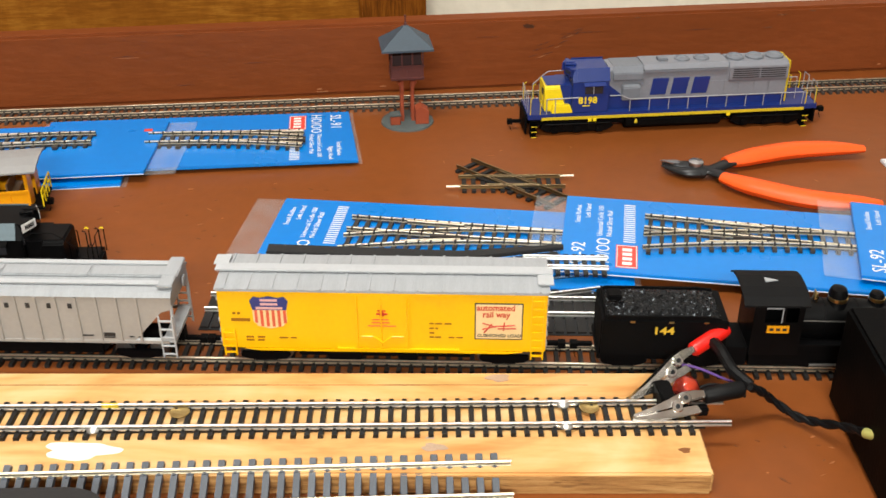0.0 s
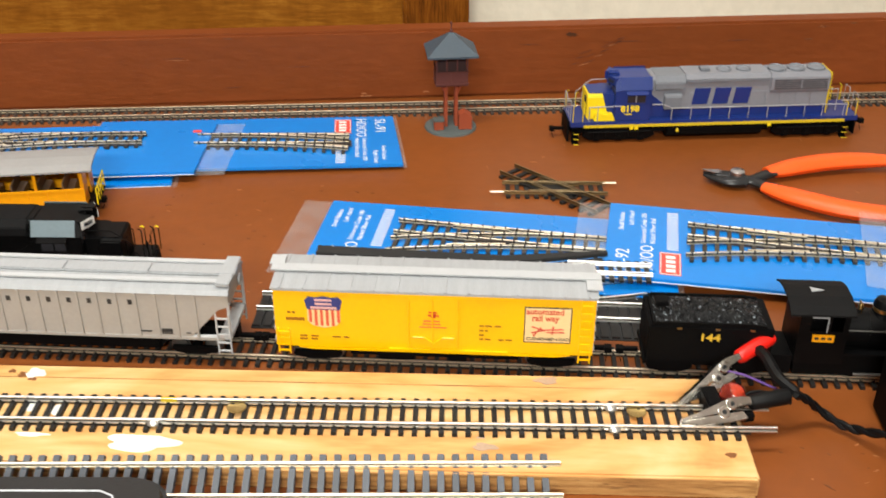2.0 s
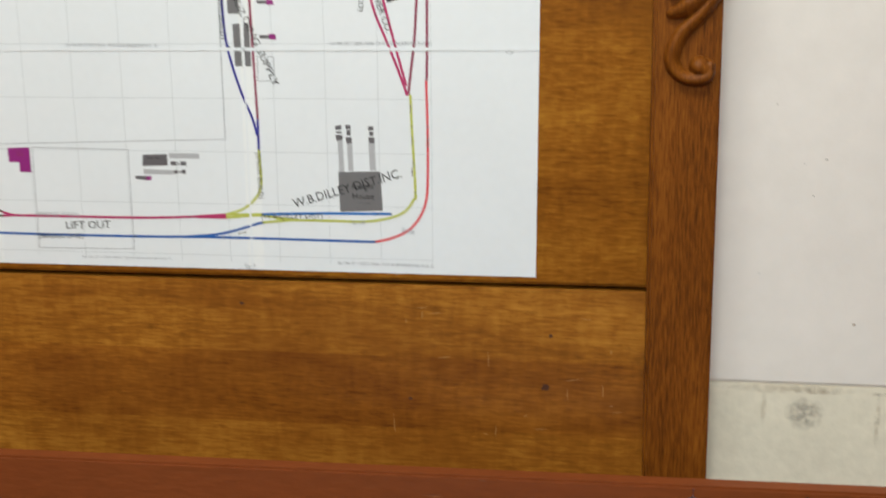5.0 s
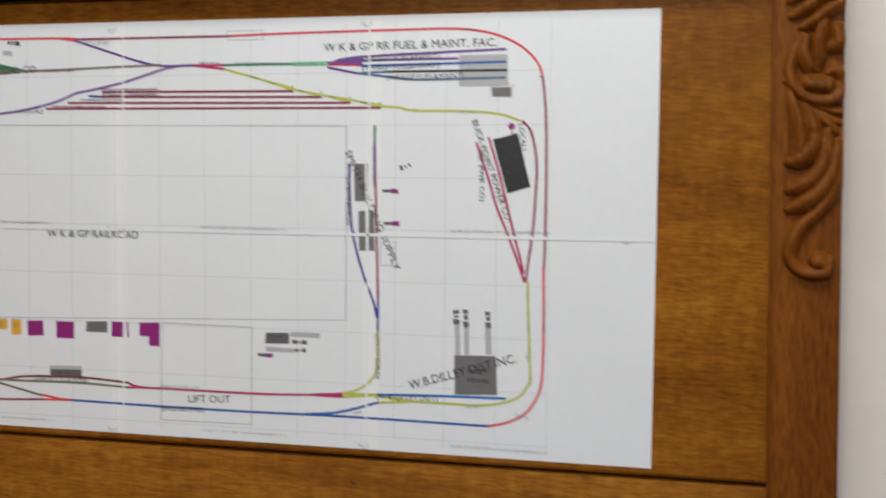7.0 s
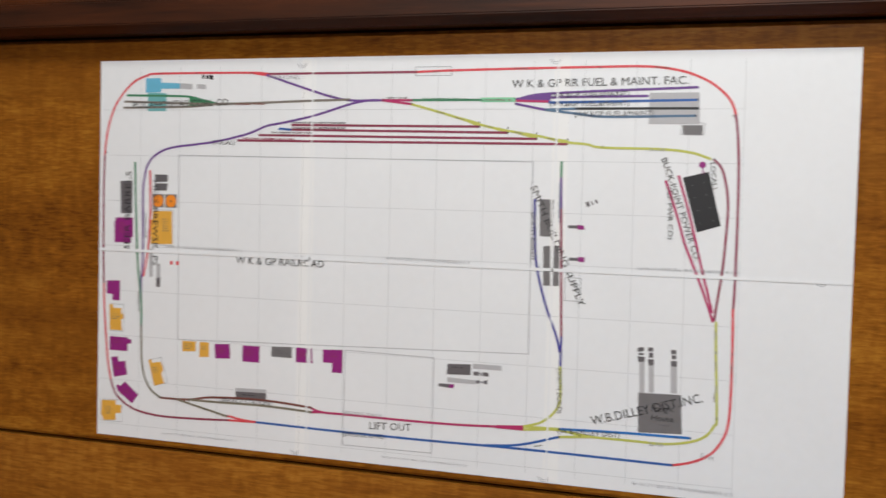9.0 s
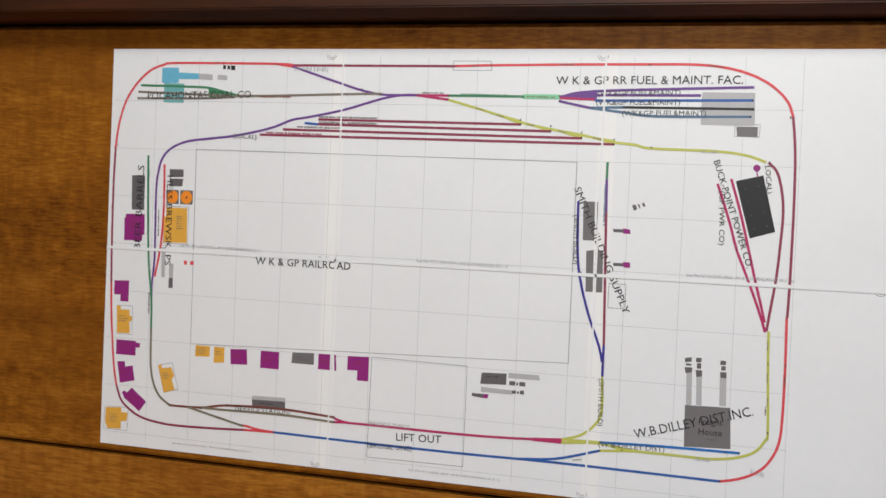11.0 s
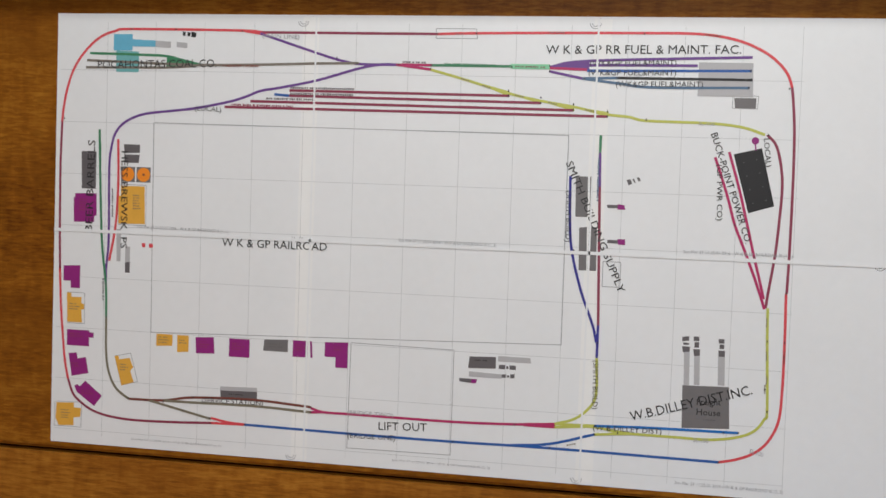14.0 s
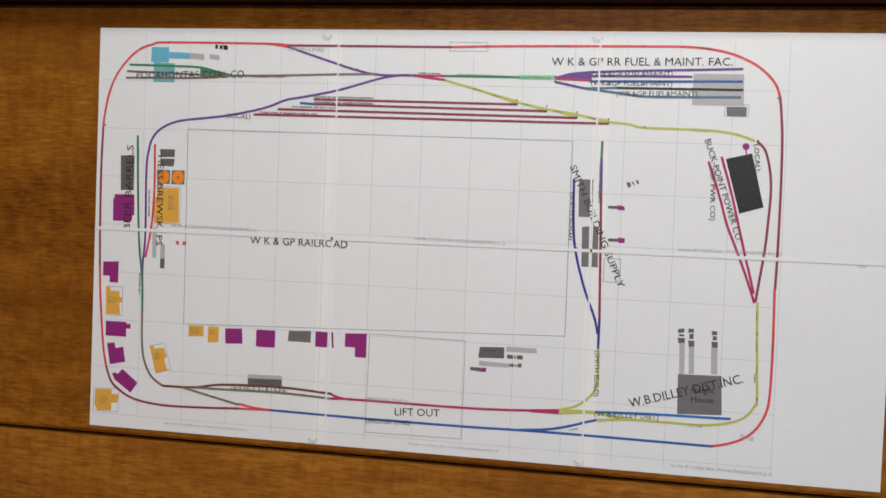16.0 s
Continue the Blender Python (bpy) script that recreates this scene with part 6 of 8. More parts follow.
# orange light on the rails, put into their colour
LIT_RAIL = material("lit_coppery_rail", (0.86, 0.66, 0.46), 0.42, 1.0, 0.12, 120)
for x, y, r in ((-0.4600, 0.7960, 179.5), (-0.4580, 0.7640, 178.0), (-0.4660, 0.8230, 178.6)):
    t = thing("loose_turnout", "dark-tied loose turnout lying beside the back track", "track", pose(x, y, 0, 0, 0, r), "loose turnouts")
    turnout_parts(t, pose(0.02, 0, 0), 0.205, 1, TIE_BLACK, DARK_RAIL, pitch=0.0056, tie_w=0.0046, near=0.0160)
    # dark sheet added here too, so no bright table shows between ties
    part("dark_sheet", Shape().box(0.02, 0.225, -0.0165, 0.0300, 0.0, 0.0007), ROADBED, t, "added dark sheet that shades the gaps between the ties")
    # brighter length over the dark rail, painting the reflection at its end
    part("bright_rail", rail_shape(Shape(), [(0.012, -GAUGE / 2), (0.045, -GAUGE / 2)], 0.0021), NICKEL, t, "bright rail end, its reflection put into the colour")
# a turnout joined to the end of the back track, its rails broken by a black plastic frog
t = thing("loose_turnout", "turnout with rails painted as coppery-lit, joined to the back track", "track", pose(-0.5180, 0.8545, 0, 0, 0, 179.7), "loose turnouts")
for y, runs in ((GAUGE / 2, ((0.0, 0.024), (0.040, 0.105), (0.118, 0.200))), (-GAUGE / 2, ((0.002, 0.036), (0.058, 0.110), (0.122, 0.200)))):
    for a, b in runs:
        part("rail", rail_shape(Shape(), [(a, y), (b, y)]), LIT_RAIL, t, "rail length in a lit coppery colour")
for k in range(33):
    part("tie", Shape().box(0.001 + k * 0.0061, 0.0050 + k * 0.0061, -0.0145, 0.0145, 0, 0.002), TIE_BLACK, t)
part("frog", Shape().prism([(0.024, -0.0120), (0.060, -0.0120), (0.060, 0.0125), (0.024, 0.0125)], 0.0018, 0.0040, "z"), TIE_BLACK, t, "black plastic frog block", 0.0006)


def crossing():
    t = thing("track_crossing", "small black-tied diamond crossing track piece lying loose", "track", pose(0.0305, 0.6905, 0, 0, 0, -5.0))
    brass_rail = material("bronze_toned_rail", (0.27, 0.20, 0.11), 0.42, 1.0, 0.12, 150)
    for turn, half in ((0.0, 0.038), (-44.0, 0.046)):
        a = radians(turn)
        for y in (-GAUGE / 2, GAUGE / 2):
            pts = [(x * math.cos(a) - y * math.sin(a), x * math.sin(a) + y * math.cos(a)) for x in (-half, 0, half)]
            part("rail", rail_shape(Shape(), pts), brass_rail, t)
        for y in (-GAUGE / 2 + 0.0022, GAUGE / 2 - 0.0022):
            pts = [(x * math.cos(a) - y * math.sin(a), x * math.sin(a) + y * math.cos(a)) for x in (-0.018, 0, 0.018)]
            part("check_rail", rail_shape(Shape(), pts), brass_rail, t)
        for k in range(11):
            x = -half + 0.004 + k * (2 * half - 0.008) / 10
            o = part("tie", Shape().box(-0.0016, 0.0016, -0.0125, 0.0125, 0.0, 0.0020), TIE_BLACK, t)
            o.matrix_basis = pose(x * math.cos(a), x * math.sin(a), 0.00002 * k, 0, 0, turn)
    part("center_plate", Shape().prism([(-0.026, 0.008), (0.002, 0.012), (0.026, -0.008), (-0.002, -0.012)], 0.0016, 0.0030, "z"), TIE_BLACK, t)
    for x, y in ((-0.047, -0.00825), (0.036, 0.00825)):
        part("rail_joiner", Shape().cyl((x, y, 0.0034), (x + 0.010, y, 0.0036), 0.0009, n=8), NICKEL, t, "bright rail joiner")


crossing()

# ---- watch tower ----
ROOF_BLUE = material("blue_grey_shingle_plastic", srgb(60, 73, 85), 0.6, vary=0.16, scale=120, bump=0.0004)
TOWER_MAROON = material("dark_maroon_plastic", srgb(88, 44, 40), 0.6, vary=0.15, scale=90, bump=0.0003)
TOWER_RUST = material("rust_red_plastic", srgb(146, 66, 38), 0.6, vary=0.12, scale=90, bump=0.0003)
BASE_GREY = material("blue_grey_base_plastic", srgb(78, 86, 86), 0.7, vary=0.15, scale=120, bump=0.0006)


def tower():
    t = thing("watch_tower", "model crossing watch tower, maroon cabin on posts with blue-grey roof", "watch tower", pose(-0.0365, 0.8140, 0, 0, 0, 2) @ Matrix.Diagonal((0.88, 0.9, 1.02, 1)))
    part("base", Shape().lathe((0, 0, 0), [(0.0245, 0), (0.0240, 0.0014), (0.0215, 0.0022), (0.0190, 0.0024)], 26), BASE_GREY, t, "round blue-grey base", smooth=True)
    for x in (-0.0048, 0.0048):
        for y in (-0.004, 0.004):
            part("post", Shape().box(x - 0.0014, x + 0.0014, y - 0.0014, y + 0.0014, 0.002, 0.0385), TOWER_RUST, t, "rust red post")
        part("brace", Shape().tube([(x, -0.004, 0.0290), (x * 1.9, -0.0055, 0.0385)], 0.0012, 6), TOWER_RUST, t)
    s = Shape().box(-0.0150, 0.0150, -0.0115, 0.0115, 0.0385, 0.0400)
    cabin = part("cabin_floor", s, TOWER_MAROON, t, bevel=0.0003)
    s = Shape()
    for d in (-1, 1):
        s.box(-0.0145, 0.0145, d * 0.0110 - 0.0006, d * 0.0110 + 0.0006, 0.0400, 0.0500)
        s.box(d * 0.0140 - 0.0006, d * 0.0140 + 0.0006, -0.0104, 0.0104, 0.0400, 0.0500)
    part("lower_wall", s, TOWER_MAROON, t, "maroon panelled wall")
    s = Shape().box(-0.0152, 0.0152, -0.0121, -0.0112, 0.0497, 0.0508).box(-0.0006, 0.0006, -0.0121, -0.0114, 0.0400, 0.0497)
    s.box(-0.0152, 0.0152, -0.0122, -0.0112, 0.0400, 0.0409)
    part("wall_trim", s, TOWER_MAROON, t)
    for x in (-0.0140, -0.0047, 0.0047, 0.0140):
        for y in (-0.0108, 0.0108):
            part("window_post", Shape().box(x - 0.0007, x + 0.0007, y - 0.0007, y + 0.0007, 0.0500, 0.0635), TOWER_MAROON, t)
    part("inner_box", Shape().box(-0.0128, 0.0128, -0.0092, 0.0092, 0.0400, 0.0632), material("dark_tower_inside", srgb(48, 26, 26), 0.7), t)
    eave = [(-0.0230, -0.0195), (0.0230, -0.0195), (0.0230, 0.0195), (-0.0230, 0.0195)]
    v = [(x, y, 0.0635) for x, y in eave] + [(x, y, 0.0650) for x, y in eave] + [(0, 0, 0.0805)]
    f = [(3, 2, 1, 0)] + [(i, (i + 1) % 4, 4 + (i + 1) % 4, 4 + i) for i in range(4)] + [(4 + i, 4 + (i + 1) % 4, 8) for i in range(4)]
    part("roof", Shape().add(v, f), ROOF_BLUE, t, "blue-grey pyramid roof")
    part("finial", Shape().lathe((0, 0, 0.0790), [(0.0013, 0), (0.0014, 0.0022), (0.0006, 0.0030), (0.0005, 0.0065), (0.0011, 0.0072), (0.0009, 0.0085)], 10), TOWER_MAROON, t)
    part("crate", Shape().prism([(0.0065, 0.0022), (0.0185, 0.0022), (0.0185, 0.0135), (0.0120, 0.0175), (0.0065, 0.0150)], -0.014, -0.003, "y"), TOWER_RUST, t, "rust red shed", 0.0004)
    part("crate", Shape().box(-0.0165, -0.0075, -0.0135, -0.0045, 0.0022, 0.0095), TOWER_RUST, t, bevel=0.0004)
    part("crate_lid", Shape().box(-0.0170, -0.0070, -0.0140, -0.0040, 0.0095, 0.0108), BASE_GREY, t, bevel=0.0003)


tower()

# ---- side cutters ----
ORANGE_GRIP = material("orange_rubber_grip", srgb(250, 92, 24), 0.45, vary=0.06, scale=50, bump=0.0003)
TOOL_BLACK = material("blackened_tool_steel", (0.025, 0.026, 0.028), 0.35, 0.5, 0.2, 90)
TOOL_STEEL = material("bare_tool_steel", (0.55, 0.55, 0.56), 0.3, 1.0, 0.1, 150)


def cutters():
    t = thing("side_cutters", "orange-handled flush side cutters lying open on the table", "pliers", Matrix.Identity(4))
    p = Vector((0.1668, 0.6905, 0.0060))

    def bar(name, pts, radii, mat, label, flat=0.55):
        line = smooth_line([tuple(p + Vector((x / 1000, y / 1000, z / 1000))) for x, y, z in pts], 6)
        k = len(line) - 1
        rr = [np.interp(i / k, np.linspace(0, 1, len(radii)), radii) / 1000 for i in range(len(line))]
        part(name, Shape().tube(line, rr, 12, flat), mat, t, label, smooth=True)

    bar("jaw", [(-22, 13, 0), (-14, 9, 0), (-6, 4.5, 0), (4, 0, 0)], [1.2, 4.5, 6, 7], TOOL_BLACK, "black cutting jaw", 0.7)
    bar("jaw", [(-23, 10, -0.5), (-15, 2, -0.5), (-7, -2.5, -0.5), (4, -2, -0.5)], [1.0, 3.5, 5.5, 7], TOOL_BLACK, "black cutting jaw", 0.7)
    part("cutting_edge", Shape().prism([(p.x - 0.024, p.y + 0.0120), (p.x - 0.012, p.y + 0.0105), (p.x - 0.006, p.y + 0.0050), (p.x - 0.016, p.y + 0.0050)], p.z + 0.0026, p.z + 0.0034, "z"), TOOL_STEEL, t, "bare ground steel edge")
    bar("arm", [(0, -3, 0), (12, -1, 0), (24, 6, 0.5), (30, 8, 1)], [6, 5, 5, 5], TOOL_BLACK, "black steel arm")
    bar("arm", [(0, 2, 0), (10, -5, 0), (18, -14, 0.5), (24, -18, 1)], [6, 5, 5, 5], TOOL_BLACK, "black steel arm")
    part("rivet", Shape().lathe((p.x - 0.0005, p.y + 0.001, p.z), [(0.0054, 0.0030), (0.0054, 0.0062), (0.0044, 0.0070)], 20), TOOL_STEEL, t, "round steel pivot", smooth=True)
    bar("grip", [(24, 8, 1), (36, 11.5, 1), (50, 15.5, 1.5), (72, 20, 2), (93, 22, 2), (115, 21, 2), (135, 18, 2)], [5.2, 7.2, 8.4, 8.8, 8.8, 8.6, 8.0, 6.4, 3.6], ORANGE_GRIP, "orange rubber grip", 0.68)
    bar("grip", [(14, -16, 1), (24, -27, 1), (36, -38.5, 1.5), (56, -54, 2), (75, -62, 2), (93, -66.5, 2), (108, -69, 2)], [5.2, 7.2, 8.4, 8.8, 8.8, 8.6, 8.0, 6.4, 3.6], ORANGE_GRIP, "orange rubber grip", 0.68)


cutters()
t = thing("bit_of_plastic", "small pale plastic scrap lying by the cutters", "scrap", pose(0.3160, 0.6960, 0.0))
part("scrap", Shape().box(-0.004, 0.006, -0.005, 0.005, 0, 0.003), CARD_EDGE, t, bevel=0.0006)

# ---- pine test board with its track, flex track, clips ----
PINE = wood("pale_pine", srgb(196, 132, 70), srgb(216, 167, 104), srgb(226, 188, 134), 0, 6.0, 32.0, 0.5, 0.0003, 3.6, 0.06, (5.0, 13.0), None, None, (0.84, 1.62), 1.2)
PINE_END = wood("sawn_pine_edge", srgb(112, 74, 36), srgb(176, 130, 74), srgb(206, 166, 108), 0, 30.0, 420.0, 0.8, 0.0012, 1.4, 0.8, (10.0, 180.0), (60.0, 300.0))
WHITE_PAINT = material("spilled_white_paint", (0.80, 0.80, 0.76), 0.35, vary=0.05, scale=120, bump=0.0003)
BD = pose(0.0785, 0.4050, 0, 0, 0, -5.6)
t = thing("pine_board", "pale pine board with test track and white paint spots", "board", BD)
part("plank", Shape().box(-0.78, 0, -0.0380, 0.0390, 0.0002, 0.0120), PINE, t, "pale knotty pine plank", 0.0010)
part("sawn_edge", Shape().box(-0.78, -0.0008, -0.0386, -0.0379, 0.0004, 0.0106), PINE_END, t, "rough sawn edge")
part("sawn_end", Shape().box(-0.0002, 0.0006, -0.0370, 0.0380, 0.0004, 0.0106), PINE_END, t)
part("saw_groove", Shape().box(-0.78, -0.05, 0.0278, 0.0286, 0.0119, 0.0121), PINE_END, t)
# torn fibres along the board's sawn lower edge and its end
rnd = random.Random(31)
for tone, count in ((PINE_END, 90), (PINE, 34)):
    s = Shape()
    for i in range(count):
        run, high, deep = rnd.uniform(0.0012, 0.0048), rnd.uniform(0.0005, 0.0018), rnd.uniform(0.0003, 0.0010)
        if i % 6:
            x, z = rnd.uniform(-0.36, -0.003), 0.0004 + rnd.random() ** 2 * 0.0075
            v = [(x, -0.0379, z), (x + run, -0.0379, z + high * 0.3), (x + run * 0.6, -0.0379, z + high), (x + run * 0.5, -0.0379 - deep, z + high * 0.4)]
        else:
            y, z = rnd.uniform(-0.036, 0.036), 0.0004 + rnd.random() ** 2 * 0.0075
            v = [(-0.0001, y, z), (-0.0001, y + run * 0.7, z + high * 0.3), (-0.0001, y + run * 0.4, z + high), (-0.0001 + deep, y + run * 0.35, z + high * 0.4)]
        s.add(v, [(0, 1, 3), (1, 2, 3), (2, 0, 3), (0, 2, 1)])
    part("splinters", s, tone, t, "torn wood fibres")


def blot(parent, cx, cy, rx, ry, mat, seed, z=0.0121, name="paint_spot", label="white paint spot"):
    rnd = random.Random(seed)
    rim = [(cx + rx * math.cos(a) * f, cy + ry * math.sin(a) * f) for a, f in ((2 * math.pi * i / 40, 1 + 0.16 * math.sin(3 * 2 * math.pi * i / 40 + seed) + 0.10 * math.sin(5 * 2 * math.pi * i / 40 + 2 * seed) + rnd.uniform(-0.03, 0.03)) for i in range(40))]
    part(name, Shape().prism(rim, z - 0.0002, z + 0.0002, "z"), mat, parent, label)


for cx, cy, rx, ry, sd in ((-0.2950, -0.0225, 0.0170, 0.0062, 1), (-0.3660, 0.0315, 0.0050, 0.0040, 2), (-0.390, -0.008, 0.006, 0.003, 3), (-0.345, 0.001, 0.003, 0.004, 4), (-0.358, 0.004, 0.003, 0.004, 6), (-0.35, -0.018, 0.008, 0.0015, 7)):
    blot(t, cx, cy, rx, ry, WHITE_PAINT, sd)
KNOT = material("dark_pine_knot", srgb(122, 74, 34), 0.6, vary=0.2, scale=120)
for cx, cy, rx, ry, sd in ((-0.372, 0.030, 0.003, 0.0022, 8), (-0.379, 0.033, 0.002, 0.0015, 9), (-0.366, 0.0265, 0.0022, 0.0014, 10), (-0.010, -0.022, 0.0026, 0.0018, 12)):
    blot(t, cx, cy, rx, ry, KNOT, sd, 0.01205, "knot", "dark wood knot")
GREY_SMEAR = material("grey_smear", srgb(176, 150, 128), 0.6, vary=0.15, scale=90)
for cx, cy, rx, ry, sd in ((-0.128, -0.020, 0.006, 0.0026, 21), (-0.130, -0.013, 0.0022, 0.001, 22), (-0.0955, 0.034, 0.006, 0.003, 24)):
    blot(t, cx, cy, rx, ry, GREY_SMEAR, sd, 0.01205, "smear", "grey smear")

BT = pose(0.0115, 0.4130, 0.0121, 0, 0, -4.9)
straight_track("track", "straight test track fixed on the pine board", -0.62, 0.070, BT, TIE_BLACK, NICKEL_BRIGHT, 0.0066, 0.0275, over=0.0125, group="test track")
SOLDER = material("bright_solder", (0.78, 0.77, 0.74), 0.3, 0.9, 0.1, 200)
for x, y in ((-0.2245, -0.00825), (0.0030, -0.00825), (0.0030, 0.00825)):
    t = thing("solder_joint", "bright solder blob on a rail joint of the test track", "solder", BT @ pose(x, y, 0.0021) @ Matrix.Diagonal((1.5, 1.1, 0.8, 1)), "solder joints")
    part("blob", Shape().lathe((0, -0.0008, 0), [(0.0022, 0), (0.0020, 0.0012), (0.0012, 0.0022), (0.0004, 0.0026)], 10), SOLDER, t, smooth=True)
    part("joiner", Shape().box(-0.005, 0.005, -0.0013, 0.0013, 0.0, 0.0012), SOLDER, t, bevel=0.0003)
t = thing("yellow_joiner", "yellow insulated rail joiner on the test track", "rail joiner", BT @ pose(-0.2170, 0.00825, 0.0022))
part("sleeve", Shape().box(-0.008, 0.001, -0.0007, 0.0007, 0.0, 0.0027), DULL_YELLOW, t, bevel=0.0004)
for x, y in ((0.0190, 0.4185), (-0.1815, 0.4345)):
    t = thing("brass_disc", "round brass coin-like disc lying between the rails", "coin", pose(x + 0.0085, y - 0.0015, 0.01425), "brass discs")
    part("disc", Shape().lathe((0, 0, 0), [(0.0047, 0), (0.0049, 0.0002), (0.0049, 0.0006), (0.0046, 0.0007), (0.0042, 0.0006), (0.0005, 0.0006)], 28), DULL_BRASS, t, smooth=True)

straight_track("flex_track", "grey-tied straight track length lying across the board's front edge", -0.34, 0.0, pose(-0.0170, 0.3755, 0.0078, 20, 0, -3.5), TIE_GREY, NICKEL, 0.0070, 0.0275, group="loose track", tie_w=0.0036)

CHROME = material("nickel_plated_clip", (0.74, 0.72, 0.68), 0.2, 1.0, 0.12, 150)
RED_BOOT = material("red_vinyl_boot", srgb(222, 30, 22), 0.35, vary=0.06, scale=60)
BLACK_BOOT = material("black_vinyl_boot", (0.004, 0.004, 0.0044), 0.5, vary=0.2, scale=60, spec=0.16)


def alligator_clip(m, boot, label):
    t = thing("alligator_clip", label, "clip", m, "alligator clips")
    for k, zt in ((-1, 0.0), (1, 1.0)):
        if k < 0:
            prof = [(0.0, -0.0001), (0.012, -0.0001), (0.034, -0.0002), (0.0355, -0.0040), (0.026, -0.0046), (0.010, -0.0034), (0.0, -0.0010)]
        else:
            prof = [(0.0, 0.0010), (0.010, 0.0026), (0.020, 0.0050), (0.028, 0.0072), (0.034, 0.0074), (0.042, 0.0058), (0.042, 0.0030), (0.034, 0.0030), (0.028, 0.0014), (0.014, 0.0004), (0.0, 0.0001)]
        jaw = part("jaw", Shape().prism(prof, -0.0026, 0.0026, "y"), CHROME, t, "plated toothed jaw", 0.0003)
        s = Shape()
        for i in range(7):
            x = 0.001 + i * 0.0017
            s.prism([(x, 0.0003 * k), (x + 0.0015, 0.0003 * k), (x + 0.0008, -0.0008 * k)], -0.0028, 0.0028, "y")
        part("tooth_row", s, CHROME, jaw)
    for x, z in ((0.0235, 0.0006), (0.0290, 0.0040)):
        part("ear", Shape().lathe((x, 0, z), [(0.0026, -0.0034), (0.0030, -0.0030), (0.0030, 0.0030), (0.0026, 0.0034)], 18, "y"), CHROME, t, "round pierced ear", smooth=True)
        part("ear_hole", Shape().cyl((x, -0.0036, z), (x, 0.0036, z), 0.0012, n=12), TOOL_BLACK, t)
    part("tang", Shape().tube([(0.030, 0, 0.0035), (0.038, 0, 0.0040), (0.044, 0, 0.0040)], 0.0018, 8), CHROME, t)
    part("boot", Shape().lathe((0, 0, 0.0040), [(0.0034, 0.040), (0.0041, 0.041), (0.0043, 0.059), (0.0038, 0.0615), (0.0020, 0.062)], 16, "x"), boot, t, "vinyl boot", smooth=True)


UPPER = pose(0.0485, 0.4180, 0.0175, 0, 0, 30) @ pose(0, 0, 0, 0, -8, 0) @ pose(0, 0, 0, -40, 0, 0) @ Matrix.Diagonal((1.14, 0.95, 0.95, 1))
LOWER = pose(0.0450, 0.4010, 0.0195, 0, 0, 8) @ pose(0, 0, 0, 0, -2, 0) @ pose(0, 0, 0, -55, 0, 0) @ Matrix.Diagonal((0.95, 1, 1, 1))
alligator_clip(UPPER, RED_BOOT, "nickel alligator clip with red boot clamped on the far rail")
alligator_clip(LOWER, BLACK_BOOT, "nickel alligator clip with black boot clamped on the near rail")


def wire(name, label, pts, r, mat, twist=False):
    t = thing(name, label, "wire", Matrix.Identity(4), "wires")
    line = smooth_line(pts, 8)
    if twist:
        for ph in (0.0, math.pi):
            run = [p + Vector((0, math.cos(i * 0.55 + ph), math.sin(i * 0.55 + ph))) * r * 0.6 for i, p in enumerate(line)]
            part("strand", Shape().tube(run, r, 8), mat, t, smooth=True)
    else:
        part("cable", Shape().tube(line, r, 8), mat, t, smooth=True)


wire("taped_wire", "black tape-wrapped wire from the red boot", [tuple(UPPER @ Vector((0.050, -0.0035, 0.002))), (0.0985, 0.4360, 0.0300), (0.0995, 0.4290, 0.0285), (0.1010, 0.4215, 0.0270), (0.1065, 0.4135, 0.0245)], 0.0031, BLACK_BOOT)
wire("taped_wire", "black twisted tape-wrapped cable running over the table", [(0.105, 0.411, 0.026), (0.113, 0.414, 0.020), (0.122, 0.417, 0.011), (0.132, 0.411, 0.0055), (0.139, 0.403, 0.0075), (0.1455, 0.390, 0.0150), (0.1495, 0.377, 0.0215)], 0.0016, BLACK_BOOT, True)
PURPLE_WIRE = material("purple_wire_insulation", srgb(92, 62, 132), 0.4)
wire("thin_wire", "thin purple wire between clip and cable", [(0.0740, 0.436, 0.024), (0.086, 0.433, 0.0225), (0.100, 0.426, 0.0190), (0.1100, 0.419, 0.0180)], 0.0007, PURPLE_WIRE)
wire("thin_wire", "thin black wire from the red lamp to the cable", [(0.079, 0.4150, 0.021), (0.085, 0.4170, 0.0235), (0.094, 0.4160, 0.0235), (0.104, 0.4110, 0.020)], 0.0008, BLACK_BOOT)
YELLOWISH = material("yellow_green_wire_nut", srgb(168, 164, 92), 0.5)
t = thing("wire_nut", "yellow-green wire nut on the cable's end", "wire nut", pose(0.1495, 0.3770, 0.0215, 0, -25, -72))
part("nut", Shape().lathe((0, 0, 0), [(0.0018, -0.001), (0.0026, 0.0), (0.0024, 0.004), (0.0014, 0.0065)], 12, "x"), YELLOWISH, t, smooth=True)


